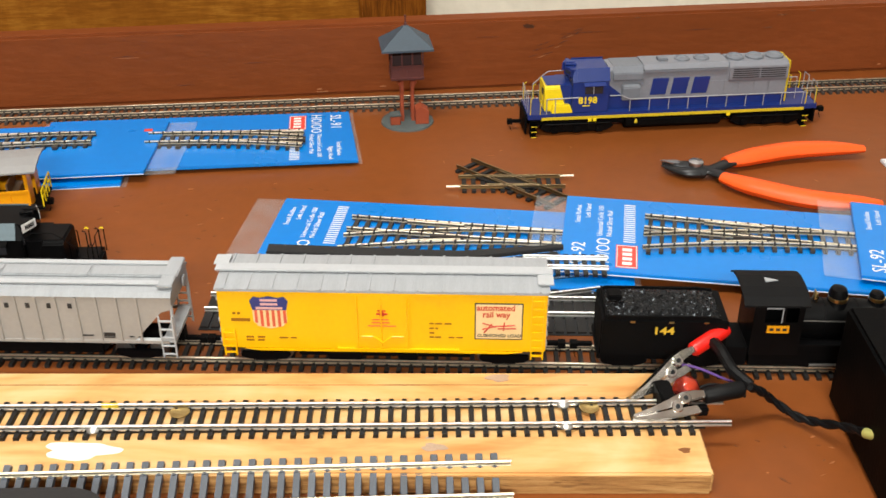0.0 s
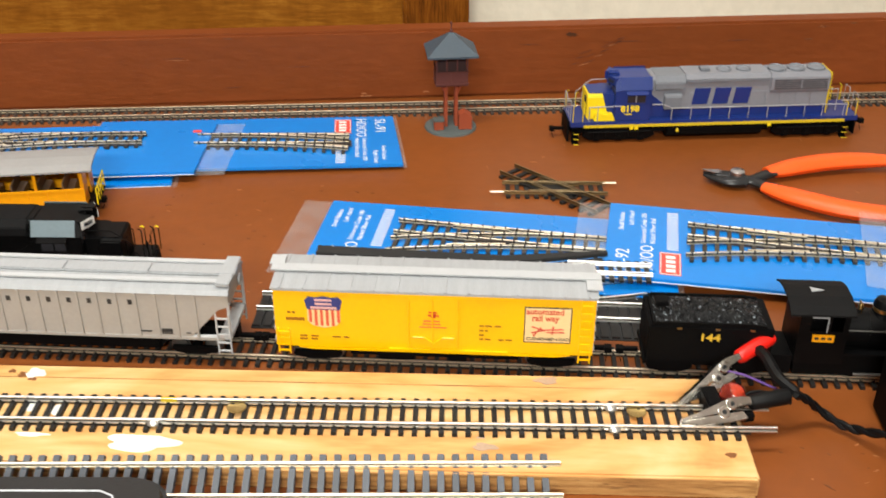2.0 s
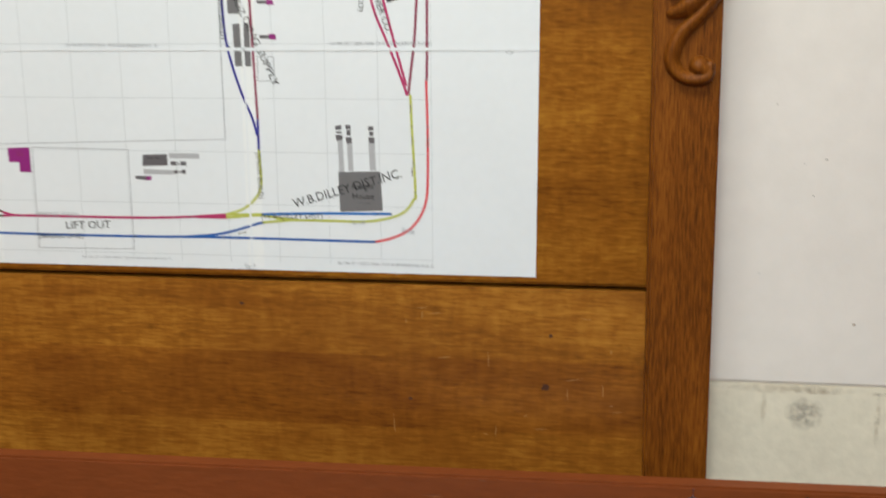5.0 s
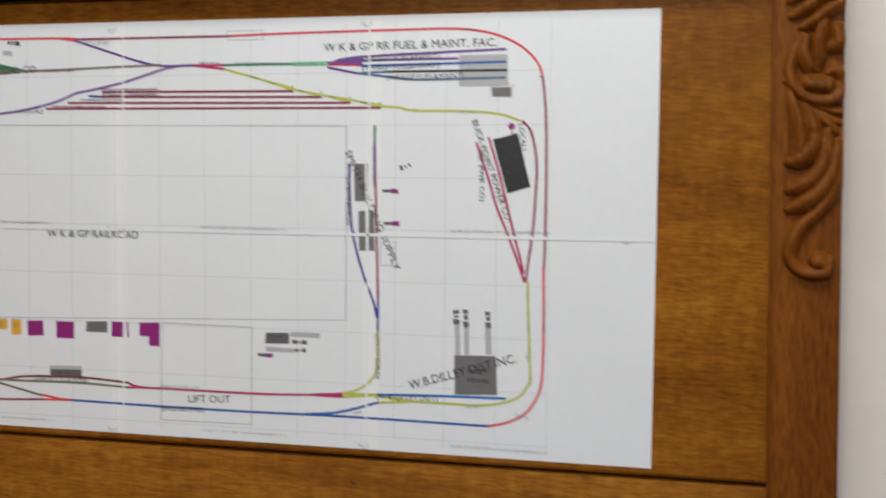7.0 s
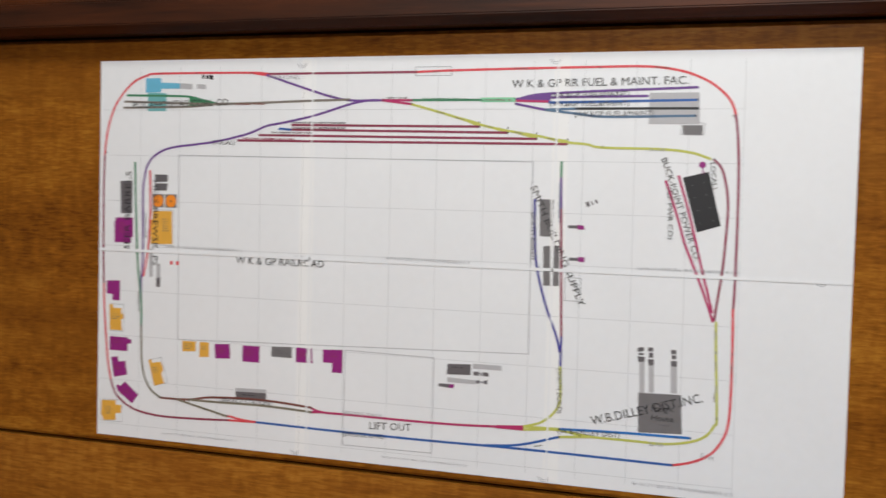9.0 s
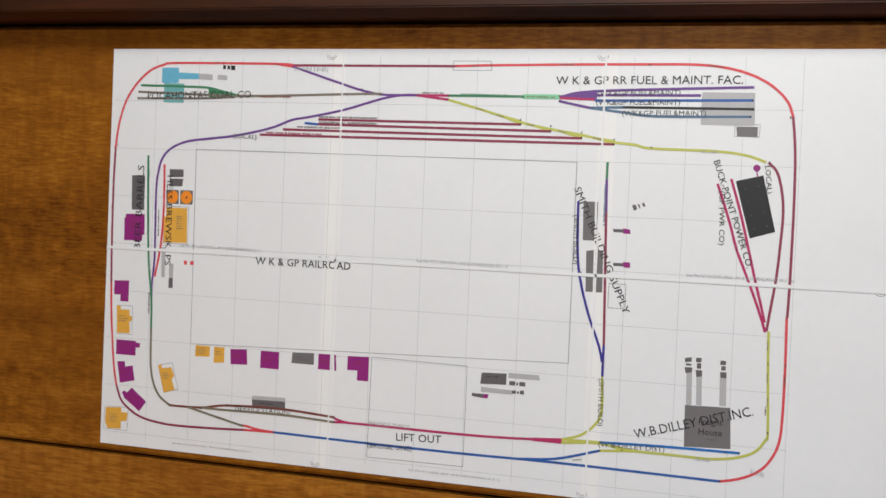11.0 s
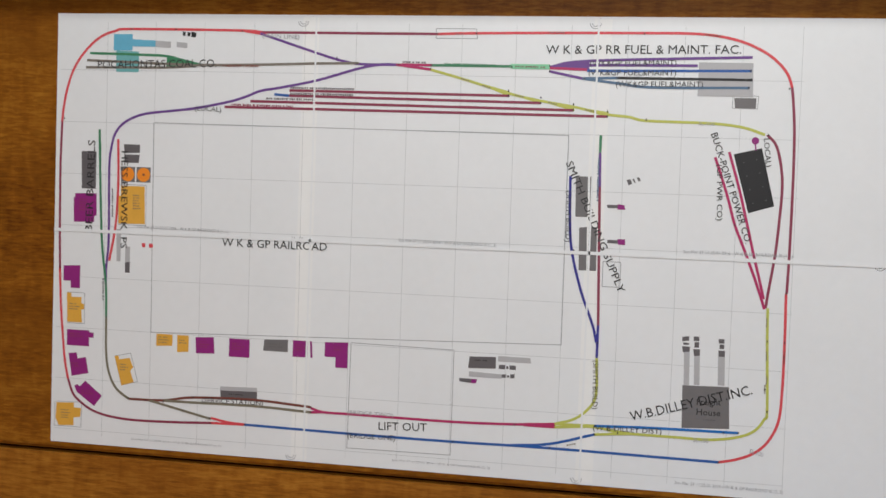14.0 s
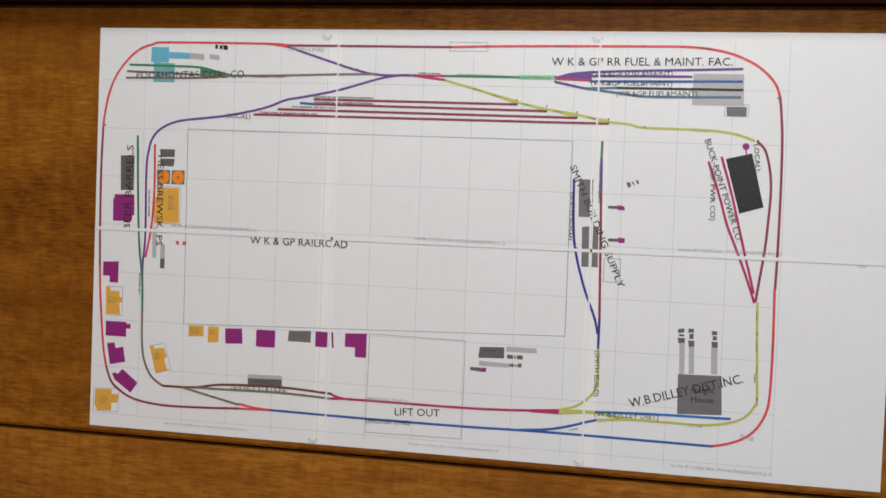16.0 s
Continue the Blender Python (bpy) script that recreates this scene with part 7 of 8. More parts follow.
def red_lamp():
    t = thing("indicator_lamp", "small clear red bulb in a black holder at the track end", "lamp", pose(0.0750, 0.4155, 0.0142) @ Matrix.Scale(1.2, 4))
    m = bpy.data.materials.new("clear_red_glass")
    m.use_nodes = True
    b = m.node_tree.nodes["Principled BSDF"]
    b.inputs["Base Color"].default_value = (0.92, 0.16, 0.14, 1)
    b.inputs["Roughness"].default_value, b.inputs["Transmission Weight"].default_value = 0.05, 0.97
    part("bulb", Shape().lathe((0, 0, 0.0075), [(0.0008, -0.0056), (0.0032, -0.0046), (0.0052, -0.0020), (0.0056, 0.0006), (0.0048, 0.0032), (0.0028, 0.0050), (0.0006, 0.0056)], 24), m, t, "clear red glass bulb", smooth=True)
    part("holder", Shape().box(-0.0115, -0.0050, -0.0060, 0.0075, 0.0, 0.0075).box(-0.0050, 0.0075, -0.0090, -0.0050, 0.0, 0.0040), MATT_BLACK, t, "black plastic holder", 0.0006)
    part("solder_leg", Shape().cyl((0.002, -0.004, 0.0), (0.002, -0.003, 0.006), 0.0009, n=8), SOLDER, t)


red_lamp()

# ---- black power box and handheld throttle ----
BOX_BLACK = material("matt_black_box_paint", (0.002, 0.002, 0.0022), 0.55, vary=0.25, scale=60, bump=0.0003, spec=0.05)
t = thing("black_box", "plain matt black power box standing at the table's edge", "power box", pose(0.1565, 0.4290, 0, 0, 0, -6.4))
part("case", Shape().box(0, 0.130, -0.150, 0, 0.002, 0.0580), BOX_BLACK, t, "matt black case", 0.0016)
for x in (0.010, 0.118):
    for y in (-0.140, -0.010):
        part("rubber_foot", Shape().cyl((x, y, 0), (x, y, 0.0032), 0.005, n=14), MATT_BLACK, t)
THROTTLE_GREY = material("dark_grey_throttle_plastic", (0.013, 0.0125, 0.013), 0.5, vary=0.15, scale=90, bump=0.0002)
PALE_LINE = material("pale_grey_printed_line", (0.55, 0.57, 0.62), 0.5)
LCD = material("dark_green_display", (0.035, 0.045, 0.025), 0.2, vary=0.1, scale=60)


def throttle():
    t = thing("handheld_throttle", "dark grey handheld throttle with pale outline, lying at the table's edge", "remote control", pose(-0.2500, 0.3230, 0, 0, 0, -4))
    rim = []
    for cx, cy, a0 in ((0.032, 0.040, 0), (-0.050, 0.040, 90), (-0.050, -0.075, 180), (0.032, -0.075, 270)):
        rim += [(cx + 0.020 * math.cos(radians(a0 + k * 15)), cy + 0.016 * math.sin(radians(a0 + k * 15))) for k in range(7)]
    part("case", Shape().prism(rim, 0.0, 0.0240, "z"), THROTTLE_GREY, t, "dark grey plastic case", 0.0030, segs=3)
    pts = [(-0.052, 0.044), (0.022, 0.044), (0.028, 0.041), (0.031, 0.035), (0.031, -0.02)]
    part("outline", Shape().tube([(x, y, 0.0241) for x, y in pts], 0.0005, 6), PALE_LINE, t, "pale printed outline")
    part("display", Shape().box(-0.040, 0.004, 0.016, 0.036, 0.0239, 0.0243), LCD, t, "dark green display")
    lettering("8", 0.014, PALE_LINE, t, pose(0.011, 0.026, 0.0243, 0, 0, 0), "digit")


throttle()

# ---- printed track plan on the wall: six sheets taped together, places in millimetres from the upper outer corner ----
PAPER = material("white_print_paper", (0.79, 0.81, 0.84), 0.38, vary=0.02, scale=12, bump=0.0002)
TAPE = material("glossy_clear_tape_on_paper", (0.87, 0.88, 0.89), 0.12, vary=0.02, scale=20)
INKS = {k: material("ink_" + k, srgb(*c), 0.45, vary=0.06, scale=120) for k, c in dict(
    red=(212, 74, 84), maroon=(138, 54, 80), blue=(40, 90, 166), purple=(106, 66, 142), dgrey=(124, 116, 108), green=(62, 128, 92), mint=(132, 200, 160),
    crim=(176, 44, 100), olive=(188, 192, 92), navy=(48, 46, 142), black=(34, 34, 38), slate=(84, 112, 142), brown=(118, 66, 58), sky=(34, 112, 190),
    khaki=(122, 116, 100), grey=(112, 110, 112), pale=(178, 178, 182), dark=(98, 94, 98), plum=(142, 34, 122), amber=(222, 168, 66), teal=(104, 176, 206),
    sea=(110, 172, 176), line=(186, 190, 194), orange=(236, 140, 36), frame=(150, 152, 158), text=(40, 40, 44)).items()}
TRACKS = [
    ("red", "6.5,107 8,92 12,72 19,53 31,36 46,23 62,17 79,15 193,15.5 211,17"),
    ("maroon", "212,17 384,17"),
    ("red", "384,17 421,16 498,15 575,14.5 613,14.5 638,16.5 660,21.5 679,30 692,40 700,50 704,61"),
    ("maroon", "704,61 706,77 708,103 709,150 709,210 708.5,243"),
    ("red", "708,243 709,287 709,333 707,359 699,377 688,388 673,395 657,399"),
    ("blue", "657,399 504,398 413,399 310,399 206,398"),
    ("red", "206,398 171,399"),
    ("red", "206,398 189,397 171,394"),
    ("maroon", "171,399 132,401 90,402 64,400 47,396 34,389 24,380 18,365"),
    ("red", "18,365 14,345 11,316 8.5,286 7,253"),
    ("maroon", "7,253 6,212 5.5,152 6.5,107"),
    ("red", "196,16 217,19"),
    ("purple", "211,18 268,36 293,43 313,46 346,46"),
    ("purple", "346,46 332,46 310,50 269,62 230,70 213,73 195,80 177,85 147,91 123,94 93,98 74,106 64,117 60,131 58,152 59,221 57,250 57,268"),
    ("dgrey", "32,46 152,49 268,46 310,45"),
    ("green", "35,39 91,40 116,41 134,45 152,49"),
    ("dgrey", "31,53 116,52 152,49"),
    ("crim", "346,46 380,46"),
    ("crim", "346,46 379,50"),
    ("green", "380,46 454,46"),
    ("mint", "454,46 490,46"),
    ("olive", "379,50 416,60 454,71 483,77 514,82 543,88 564,90 579,93 635,94 664,97 683,103"),
    ("maroon", "685,103 693,112 698,130 700,150 699,178 697,208 693,240 691,257"),
    ("maroon", "242,72 454,73"),
    ("maroon", "242,77 483,79"),
    ("blue", "227,76 242,77"),
    ("maroon", "203,83 513,85"),
    ("maroon", "177,89 544,90"),
    ("purple", "490,46 526,40 669,35"),
    ("purple", "490,47 526,44 622,43"),
    ("blue", "524,49 669,47"),
    ("crim", "490,47 524,48"),
    ("purple", "490,50 520,56"),
    ("black", "552,55 670,55"),
    ("slate", "520,56 552,55"),
    ("slate", "520,56 553,60 583,63 668,62"),
    ("navy", "513,145 514,181 517,213 527,250 539,281 543,297"),
    ("green", "539,107 539,123"),
    ("purple", "539,123 540,154"),
    ("maroon", "540,154 544,281"),
    ("navy", "544,281 544,311"),
    ("olive", "544,311 545,344 539,358 526,369 508,375"),
    ("crim", "309,380 411,380 471,378 508,375"),
    ("crim", "479,378 508,378"),
    ("crim", "273,377 286,380 309,380"),
    ("crim", "273,381 286,380"),
    ("brown", "84,381 121,380 152,375 215,373 273,376"),
    ("khaki", "121,380 152,380 216,379 273,381"),
    ("khaki", "106,381 143,389 171,395"),
    ("khaki", "84,381 71,372 63,358 59,338 58,300"),
    ("green", "58,300 57,268 52,227 49,169 47,114"),
    ("red", "67,123 68,169 66,209 60,244"),
    ("olive", "508,378 545,375 566,379 577,379 617,379 648,379 672,375 687,368 695,357 697,349 694,287 693,257"),
    ("olive", "545,375 577,379"),
    ("blue", "468,398 504,394 545,382"),
    ("olive", "508,375 545,374"),
    ("olive", "545,382 577,379"),
    ("sky", "545,374 602,372 673,371"),
    ("crim", "641,124 648,143 655,164 661,184 669,203 680,230 687,249 690,258"),
    ("crim", "653,119 663,151 670,177 679,212 684,230 689,249"),
]
BLOCKS = [
    ("black", "657,121 681,115 694,166 672,173"),
    ("grey", "622,331 663,330 665,368 623,370"),
    ("pale", "622,300 627,300 628,331 623,331"),
    ("pale", "631,300 636,299 637,330 632,330"),
    ("pale", "652,300 658,300 659,329 653,329"),
    ("dark", "620,287 626,286 626,290 620,291"),
    ("dark", "621,292 626,292 626,294 621,294"),
    ("dark", "620,295.5 627,295.5 627,300 621,301"),
    ("dark", "630,286 635,286 635,290 630,290"),
    ("dark", "631,291 635,291 635,296 631,296"),
    ("dark", "630,297.5 636,297.5 636,303 631,304"),
    ("dark", "652,287 657,287 657,291 652,291"),
    ("dark", "653,292 657,292 657,296 653,296"),
    ("dark", "652,297.5 658,297.5 658,303 653,303"),
    ("dark", "28,136 44,136 44,173 29,173"),
    ("plum", "22,178 45,177.5 45.5,199.5 43,200 43,206 21,206.5 20.5,182 22,182"),
    ("dark", "73,128 90,128 90,136 74,136.5"),
    ("dark", "74,138 90,138 89,146 74,146"),
    ("grey", "70,150 85.5,150 85.5,165 71,165"),
    ("grey", "87,150 102,150 102,165 87,165"),
    ("amber", "71,169 96,169 97,206 69,206.5 68.5,179 71,179"),
    ("plum", "11,251 29,250 29,273 19,273 19,266 11,266"),
    ("amber", "15,278 20,278 20,282 31,282 31,288 34,289 34,294 31,294.5 32,307.5 16,307.5"),
    ("plum", "16,315 40,315 40,317 45,317 45,322 40,322 40,331 16,331"),
    ("plum", "18,339 27,338 28,344 37,342 40,358 22,362"),
    ("plum", "25,372 28,370 31,372 37,366 55,380 47,391 28,378"),
    ("amber", "6,390 25,389 25,394 33,394 32,403 25,404 25,412 9,413 5,406"),
    ("amber", "68,339 72,338 73,342 84,340 88,349 85,353 89,364 76,368"),
    ("amber", "112,314 129,314 129,325 112,326"),
    ("amber", "134,314 146,314 146,330 134,331"),
    ("plum", "153,315 172,314 173,330 154,331"),
    ("plum", "188,314 209,314 209,332 188,332"),
    ("grey", "224,313 248,312 248,324 223,324"),
    ("plum", "253,312 268,312 268,328 253,328"),
    ("plum", "270,312 272,312 273,328 271,328"),
    ("plum", "285,312 308,311 308,336 296,336 296,326 285,326"),
    ("dark", "180,366 218,365 218,374 181,375"),
    ("pale", "180,362 218,361 218,365 180,366"),
    ("grey", "518,145 529,145 530,182 519,182"),
    ("grey", "531,145 533,145 534,182 532,182"),
    ("grey", "523,192 530,191 531,231 524,231"),
    ("grey", "532,191 539,191 540,231 532,231"),
    ("dark", "547,170 557,170 557,173 548,173"),
    ("plum", "557,169 563,170 564,174 557,174"),
    ("dark", "549,202 559,202 559,205 549,205"),
    ("plum", "558,201 565,201 565,206 559,206"),
    ("dark", "564,147 567,146 569,150 566,152"),
    ("dark", "569,146 570.5,145.5 572,149 571,149.5"),
    ("dark", "573,144.5 575,144 576.5,147.5 574.5,148"),
    ("dark", "426,317 451,316 451,327 425,328"),
    ("pale", "453,315 483,315 484,320 453,320"),
    ("dark", "454,323 460,323 460,327 454,327"),
    ("dark", "461,324 463,324 463,326.5 461,326.5"),
    ("dark", "464,323 470,323 470,327 464,327"),
    ("pale", "426,331 457,332 457,336 426,336"),
    ("dark", "457,332 461,331.7 461,335 457,335"),
    ("dark", "462,332.5 464,332.5 464,334.5 462,334.5"),
    ("dark", "465,331.5 469,331 469,335 465,335"),
    ("dark", "417,338 429,338 428,342 417,341"),
    ("plum", "429,338 434,338 433,342 428,342"),
    ("teal", "60,20 80,20 80,36 60,36"),
    ("teal", "80,25 104,26 104,32 80,32"),
    ("pale", "104,26 120,27 120,33 104,32"),
    ("sea", "63,36 87,37 87,57 63,57"),
    ("pale", "126,27 137,28 137,33 126,32"),
    ("black", "132,17 135,17.2 135,21.2 132,21"),
    ("black", "137,17.5 140,17.5 140,21.5 137,21.5"),
    ("black", "141,17 146,18 146,22.5 141,22"),
    ("pale", "623,40 670,40 671,70 623,70"),
    ("grey", "655,71 674,71 674,80 656,80"),
    ("plum", "674.4,110 675.6,110 676.5,117 675.3,117"),
    ("red", "94,225 98,225 98,229 95,229"),
    ("red", "102,225 106,225 106,229 102,229"),
    ("pale", "67,212 72,212 72,244 68,244"),
    ("pale", "77,229 82,229 82,246 77,246"),
    ("dark", "77,245 82,244 82,255 77,255"),
]
BLOCKS += [("olive", q) for q in ("416,59 454,69 454,74", "447,69 483,76 483,80", "478,76 514,81 514,86", "509,81 545,86 545,91")] + [("purple", "490,45 526,39 526,49"), ("green", "116,40 154,48.5 116,53"), ("crim", "479,376 509,374 509,379"), ("red", "193,15 213,15.5 213,20")]
WORDS = [
    ("W K & GP RR FUEL & MAINT. FAC.", 486.0, 34.0, 173.0, 8.0, 0.7),
    ("W K & GP RAILROAD", 178.0, 224.0, 106.0, 8.0, -0.0),
    ("LIFT OUT", 340.0, 393.0, 47.0, 8.0, 2.4),
    ("W.B.DILLEY DIST.INC.", 578.0, 367.0, 110.7, 9.0, 16.8),
    ("SMITH BUILDING SUPPLY", 508.0, 133.0, 128.4, 7.0, -65.6),
    ("BUCK-POINT POWER CO.", 636.0, 103.0, 103.0, 6.2, -70.3),
    ("(GP PWR CO)", 643.0, 130.0, 50.0, 5.0, -87.6),
    ("POCAHONTAS COAL CO.", 43.0, 54.0, 124.0, 8.0, 1.4),
    ("HESS BREWSKI PS", 71.0, 134.0, 96.0, 7.0, -89.5),
    ("BEER BARRELS", 41.0, 217.0, 91.0, 8.0, 89.0),
    ("Freight", 635.0, 348.0, 21.0, 6.0, 2.7),
    ("House", 635.0, 357.0, 21.0, 6.0, -0.0),
    ("(WK&GP FUEL&MAINT)", 550.0, 63.0, 77.0, 5.2, 0.8),
    ("(WK&GP FUEL&MAINT)", 526.0, 44.5, 77.0, 5.0, 1.2),
    ("(WK&GP FUEL&MAINT)", 525.0, 53.0, 78.0, 5.0, 0.8),
    ("(W B DILLEY DIST)", 543.0, 378.0, 62.0, 5.0, 0.9),
    ("(SMITH BUILD)", 541.0, 313.0, 45.0, 5.0, -88.7),
    ("(SMITH BUILD)", 510.0, 158.0, 47.0, 5.0, -88.8),
    ("(BRIDGE ONE)", 310.0, 403.0, 47.0, 5.0, 1.2),
    ("(BRIDGE TWO)", 309.0, 380.0, 45.0, 4.0, -0.0),
    ("(MAIN LINE)", 213.0, 22.0, 37.0, 4.0, -1.5),
    ("(LOCAL)", 146.0, 93.0, 27.0, 5.0, -2.1),
    ("LOCAL)", 682.0, 106.0, 25.2, 5.0, -83.2),
    ("SL-100", 634.0, 382.0, 13.0, 4.0, -0.0),
    ("SL-100", 683.0, 388.0, 12.4, 4.0, -14.0),
    ("SL-100", 625.0, 96.0, 14.0, 3.0, -0.0),
    ("(SERVICE STATION)", 161.0, 379.0, 63.0, 5.0, 0.9),
    ("Sun Mar 27 11:25:01 2016 - W K & GP RAILROAD III (2, 3)", 619.0, 422.0, 95.0, 3.0, -0.6),
    ("Sun Mar 27 11:25:01 2016 - W K & GP RAILROAD III (2, 2)", 355.0, 422.0, 94.0, 2.0, -0.0),
    ("Sun Mar 27 11:25:01 2016 - W K & GP RAILROAD III (2, 1)", 88.0, 422.0, 94.0, 2.0, -0.0),
    ("Sun Mar 27 11:25:01 2016 - W K & GP RAILROAD III (1, 3)", 617.0, 211.0, 95.0, 3.0, -0.0),
    ("Sun Mar 27 11:25:01 2016 - W K & GP RAILROAD III (1, 2)", 354.0, 212.0, 93.0, 3.0, -0.6),
    ("Sun Mar 27 11:25:01 2016 - W K & GP RAILROAD III (1, 1)", 89.0, 210.0, 95.0, 3.0, -0.6),
]


plan = thing("track_plan_poster", "white taped paper plan of coloured railway lines on wooden panel", "poster", Matrix.Translation((-0.99, WALL_Y, 0.663)))


def pt(u, v, lift):
    return (u / 1000, -0.0006 - lift, -v / 1000)


for row in range(2):
    for col in range(3):
        u0, u1, v0, v1 = (0, 267, 534, 813)[col], (0, 267, 534, 813)[col + 1], (0, 215)[row], (215, 430)[row]
        part("sheet", Shape().box(u0 / 1000 + 0.0001, u1 / 1000 - 0.0001, -0.0006, -0.0001, -v1 / 1000 + 0.0001, -v0 / 1000 - 0.0001), PAPER, plan, "white paper sheet")


def ribbon(name, pts, width, mat, lift, label=""):
    """A flat printed line."""
    s, v = Shape(), []
    for i, p in enumerate(pts):
        a, b = pts[max(i - 1, 0)], pts[min(i + 1, len(pts) - 1)]
        d = Vector((b[0] - a[0], b[1] - a[1])).normalized()
        n = Vector((-d.y, d.x)) * width / 2
        v += [pt(p[0] + n.x, p[1] + n.y, lift), pt(p[0] - n.x, p[1] - n.y, lift)]
    s.add(v, [(2 * i, 2 * i + 1, 2 * i + 3, 2 * i + 2) for i in range(len(pts) - 1)])
    return part(name, s, mat, plan, label)


def places(text):
    return [tuple(float(c) for c in q.split(",")) for q in text.split()]


# grid of thin lines
for i in range(14):
    u = 3 + 50.6 * (i + 1)
    if u < 712:
        ribbon("grid_line", [(u, 8), (u + 2, 422)], 0.35, INKS["line"], 0.00008)
for i in range(8):
    v = 4 + 51.5 * (i + 1)
    ribbon("grid_line", [(4, v), (714, v)], 0.35, INKS["line"], 0.00008)
for box in ("104,106 510,108 511,301 106,313 104,106", "311,311 411,312 411,412 310,413 311,311", "383,12 421,12 422,21 383,21 383,12", "546,222 562,222 562,245 546,245 546,222"):
    q = places(box)
    for a, b in zip(q, q[1:]):
        ribbon("outline", [a, b], 0.6, INKS["frame"], 0.00011)
for i, (ink, text) in enumerate(BLOCKS):
    q = places(text)
    part("printed_block", Shape().add([pt(u, v, 0.00014 + 0.000001 * i) for u, v in q], [tuple(range(len(q)))]), INKS[ink], plan)
for i, (ink, text) in enumerate(TRACKS):
    q = [(p.x, p.y) for p in smooth_line([(u, v, 0) for u, v in places(text)], 5)]
    ribbon("printed_track", q, 4.6 if ink in ("mint",) else 2.4, INKS[ink], 0.00020 + 0.000002 * i)
for u, v in places("79,15 193,16 384,17 421,16 574,15 702,62 708,243 709,287 657,399 504,398 413,399 310,399 206,398 171,399 9,104 7,253 125,15 453,68.5 453,73 483,74 483,79 513,79.5 513,84.5 544,85.5 544,90 579,92 686,103 379,46 379,49.5 455,46.5 490,45 490,50 522,56 551,55 348,45.5 288,40.5 308,45.5 84,380.5 102,381 121,381 152,374.5 142,389 170,394 273,376 273,381 668,46.8 669,54.6 667,62 694,287 694,330 697,350 566,379 673,371 660,371.5 471,378 545,382 545,374 58,300 57,268 544,297 519,213 661,184 679,212 709,300"):
    part("track_mark", Shape().add([pt(u + a, v + b, 0.00034) for a, b in ((-0.8, 0), (0, -1.4), (0.8, 0), (0, 1.4))], [(0, 1, 2, 3)]), INKS["text"], plan)
for text, u, v, run, high, turn in WORDS:
    cu = bpy.data.curves.new("t", "FONT")
    cu.body, cu.size, cu.resolution_u = text, 1.0, 2
    tmp = bpy.data.objects.new("t", cu)
    me = bpy.data.meshes.new_from_object(tmp)
    bpy.data.objects.remove(tmp)
    wide = max(p.co.x for p in me.vertices) - min(p.co.x for p in me.vertices)
    me.transform(Matrix.Diagonal((run / wide / 1000, high / 0.72 / 1000, 1, 1)))
    me.transform(Matrix.Translation(pt(u, v, 0.00040)) @ NEAR @ pose(0, 0, 0, 0, 0, turn))
    me.materials.append(INKS["text" if high > 4.5 else "frame"])
    o = new("printed_caption", me)
    o.parent = plan
# discs on the plan: brewery tanks, a water tower, lamps on the power house
for u, v, r, ink in ((77.8, 157.5, 7.0, "orange"), (94.5, 157.5, 7.0, "orange"), (94.5, 157.5, 1.2, "brown"), (675, 108.5, 3.2, "plum")):
    rim = [(u + r * math.cos(2 * math.pi * k / 24), v + r * math.sin(2 * math.pi * k / 24)) for k in range(24)]
    part("printed_disc", Shape().add([pt(a, b, 0.00019 if r > 2 else 0.000195) for a, b in rim], [tuple(range(24))]), INKS[ink], plan)
for i in range(4):
    for j in range(2):
        u, v = 666 + j * 11 + i * 3.2, 128 + i * 12 - j * 3
        part("printed_dot", Shape().add([pt(u + a, v + b, 0.00024) for a, b in ((-0.4, -0.4), (0.4, -0.4), (0.4, 0.4), (-0.4, 0.4))], [(0, 1, 2, 3)]), INKS["dark"], plan)
# captions too small to read, as rows of short bars
def bar_row(u0, v0, u1, v1, high, ink, seed):
    rnd = random.Random(seed)
    run = math.hypot(u1 - u0, v1 - v0)
    d = ((u1 - u0) / run, (v1 - v0) / run)
    a = 0.0
    while a < run - 0.8:
        b = min(run, a + rnd.uniform(0.9, 2.0))
        ribbon("print_bar", [(u0 + a * d[0], v0 + a * d[1]), (u0 + b * d[0], v0 + b * d[1])], high * rnd.uniform(0.7, 1.0), INKS[ink], 0.00043)
        a = b + (rnd.uniform(0.5, 0.8) if rnd.random() < 0.85 else 1.8)


for i, (u0, v0, u1, v1, high, ink) in enumerate((
        (243, 69.4, 308, 69.6, 2.0, "dark"), (243, 75.0, 306, 75.2, 2.2, "dark"), (219, 80.0, 268, 80.4, 2.0, "dark"), (184, 86.6, 246, 87.2, 2.0, "maroon"),
        (174, 49.6, 211, 49.2, 2.4, "brown"), (352, 43.4, 374, 43.6, 1.8, "dark"), (392, 44.4, 440, 45.2, 1.8, "green"), (458, 46.0, 486, 46.4, 1.6, "khaki"),
        (402, 17.0, 408, 17.0, 1.4, "dark"), (488, 14.9, 502, 14.8, 1.2, "dark"), (627, 15.2, 641, 16.6, 1.4, "brown"),
        (62, 172, 62.5, 200, 1.6, "dark"), (48.5, 128, 49, 160, 1.6, "green"), (54, 262, 54.5, 284, 2.0, "dark"),
        (538, 128, 538.5, 168, 2.0, "slate"), (709.4, 295, 709.2, 306, 1.2, "brown"), (695.4, 318, 695.0, 326, 1.3, "khaki"), (692.6, 266, 692.8, 275, 1.3, "khaki"))):
    bar_row(u0, v0, u1, v1, high, ink, 300 + i)
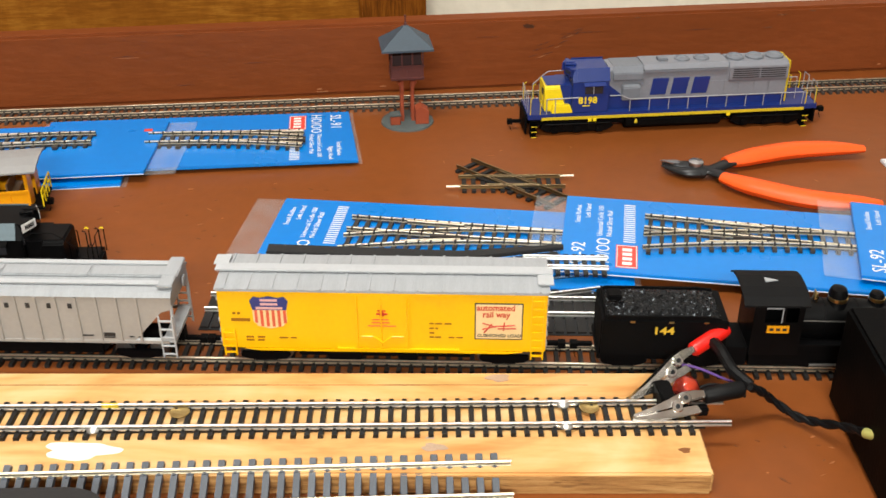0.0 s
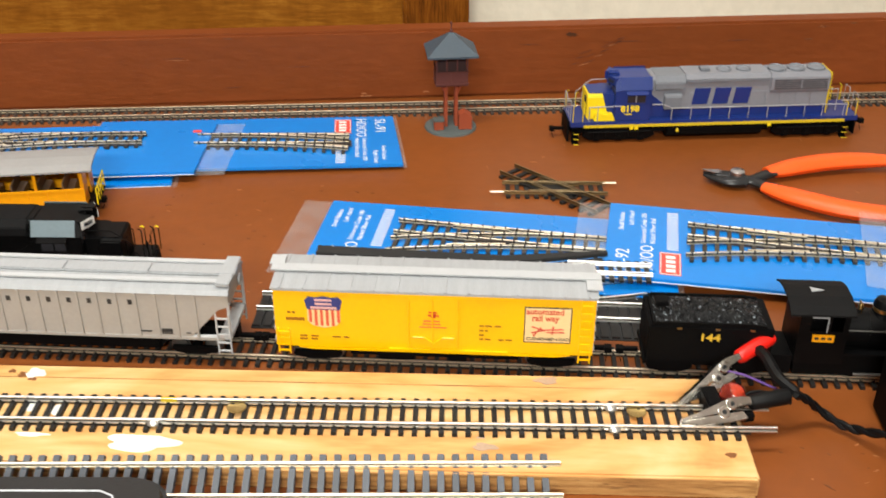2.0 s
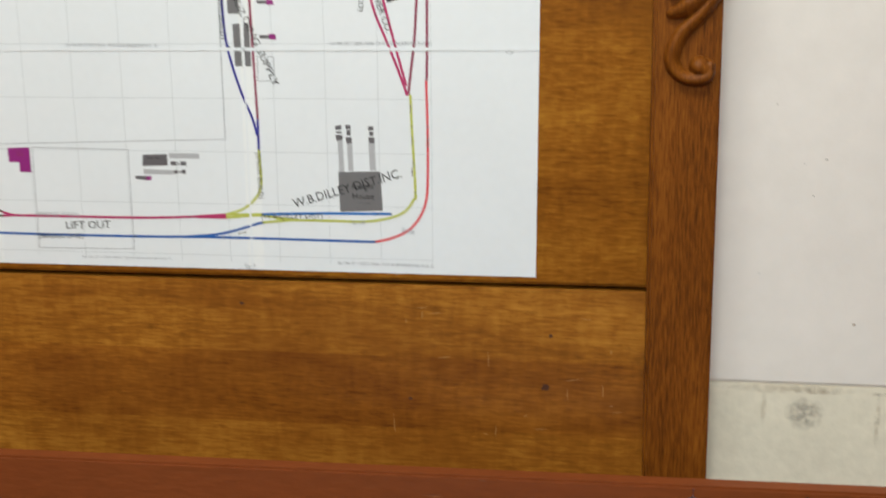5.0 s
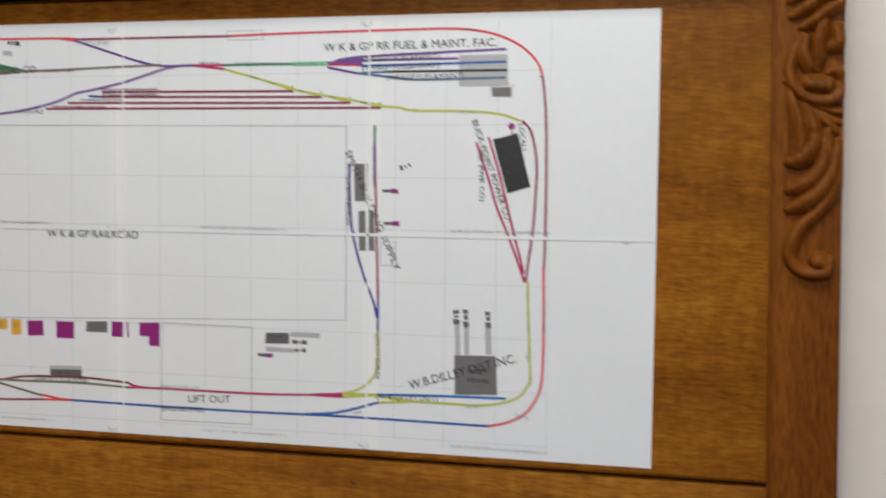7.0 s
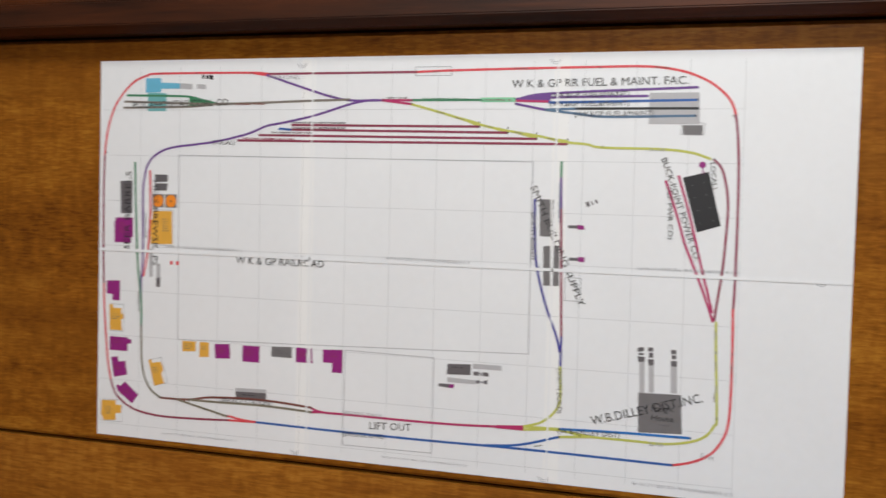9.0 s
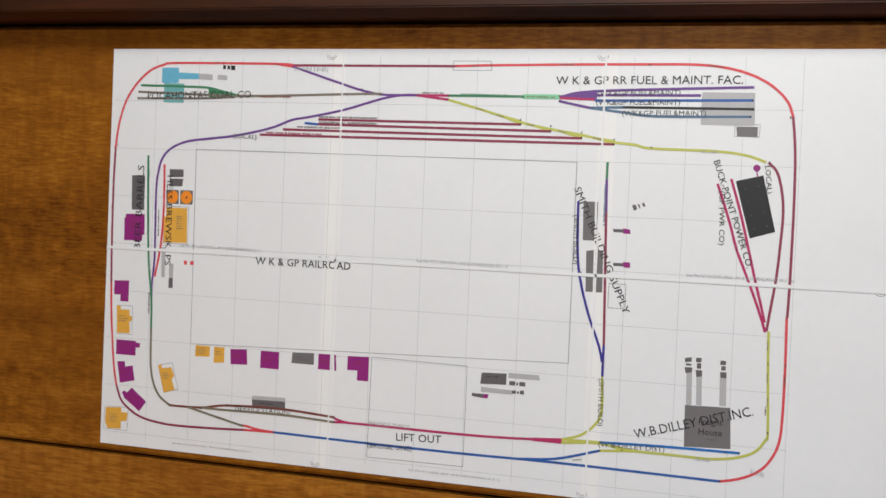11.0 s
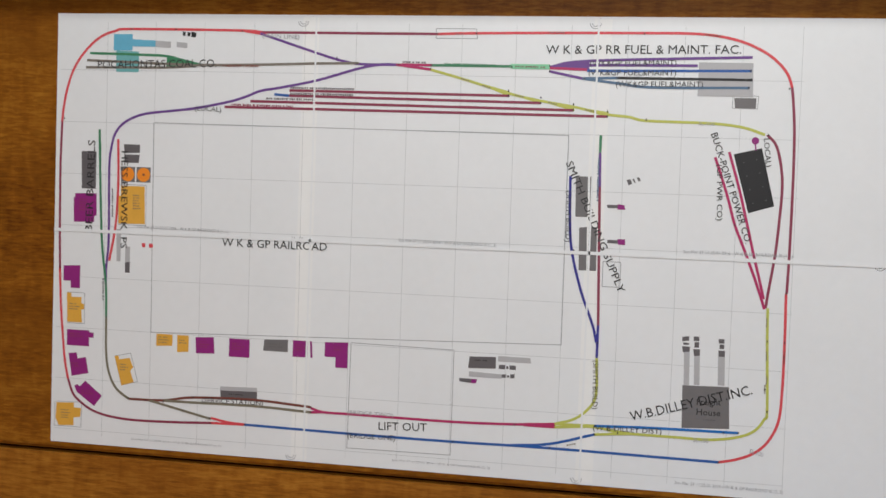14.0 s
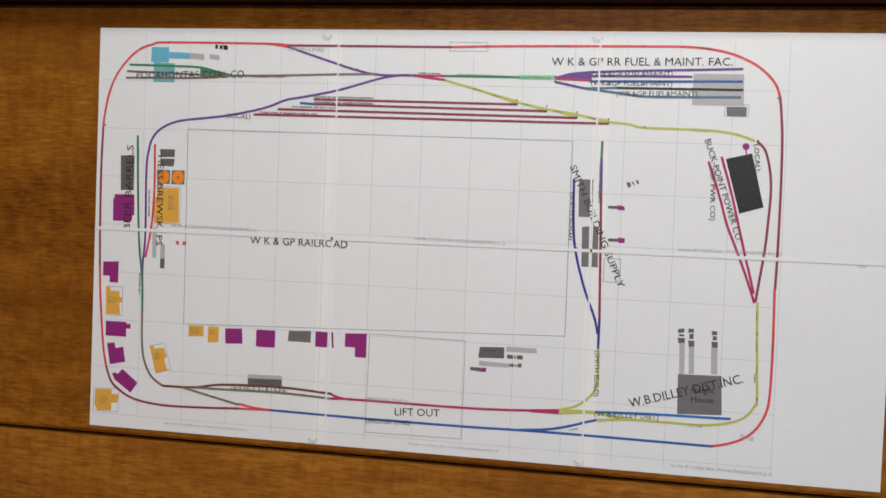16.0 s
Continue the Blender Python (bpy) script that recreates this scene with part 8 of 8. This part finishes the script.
# rows of tiny print and cut corners on the small buildings
for i, (u, v, run, rows, ink) in enumerate((
        (18, 289, 11, 3, "khaki"), (19, 319, 15, 2, "maroon"), (21, 349, 9, 2, "maroon"), (33, 376, 12, 2, "maroon"), (11, 397, 10, 4, "khaki"), (74, 347, 9, 3, "khaki"),
        (114, 317, 12, 3, "khaki"), (136, 319, 8, 2, "khaki"), (156, 319, 12, 3, "maroon"), (191, 319, 13, 3, "maroon"), (229, 317, 15, 2, "dark"), (255, 316, 11, 3, "maroon"), (294, 316, 8, 2, "maroon"),
        (431, 320, 16, 1, "text"), (189, 369, 20, 1, "text"), (27, 184, 10, 5, "maroon"), (84, 178, 8, 6, "khaki"), (642, 361, 14, 1, "dark"))):
    for r in range(rows):
        bar_row(u, v + r * 2.6, u + run * (1.0 if r % 2 else 0.8), v + r * 2.6, 1.0, ink, 400 + 10 * i + r)
for q in ("16,277.5 34.5,277.5 34.5,308.5 16,308.5 16,277.5", "4,389 33.5,388 33,413.5 4,413.5 4,389", "68,339 85,335 93,363 76,368 68,339", "654,68.3 676,69 675.4,80.4 653.6,80 654,68.3", "68.5,167.5 97.6,167.8 98,207.5 68.5,207.5 68.5,167.5"):
    q = places(q)
    for a, b in zip(q, q[1:]):
        ribbon("outline", [a, b], 0.5, INKS["frame"], 0.00012)
# turnout codes too small to read, as short dashes on the lines
for u, v, turn in ((412, 59, 16), (432, 65, 14), (463, 73, 12), (494, 79, 12), (528, 85, 10), (472, 46, 0), (560, 376, 0), (694, 300, 88), (694, 330, 88), (524, 393, -14)):
    c, s2 = math.cos(radians(turn)), math.sin(radians(turn))
    for k in range(4):
        a = (k - 1.5) * 2.2
        ribbon("code_dash", [(u + (a - 0.7) * c, v + (a - 0.7) * s2), (u + (a + 0.7) * c, v + (a + 0.7) * s2)], 1.3, INKS["khaki"], 0.00036)
# sheet margins and tape that break the print at the joints
part("joint_strip", Shape().box(0, 0.813, -0.00108, -0.00104, -0.2166, -0.2134), PAPER, plan)
for u, w in ((267, 1.8), (533, 1.8)):
    part("joint_strip", Shape().box((u - w / 2) / 1000, (u + w / 2) / 1000, -0.00108, -0.00104, -0.4295, -0.0005), PAPER, plan)
for u, w in ((262, 8), (537, 8)):
    for v0, v1 in ((2, 211), (219, 428)):
        part("tape", Shape().box((u - w) / 1000, (u + w) / 1000, -0.00066, -0.00061, -v1 / 1000, -v0 / 1000), TAPE, plan, "glossy clear tape")
for u in (254, 530, 786):
    for v in (6, 212, 424) if u < 700 else (214,):
        for r in (3.0, 5.0):
            ribbon("register_mark", [(u + r * math.cos(a), v + r * math.sin(a)) for a in (math.pi * k / 9 for k in range(10))], 0.6, INKS["frame"], 0.00012)
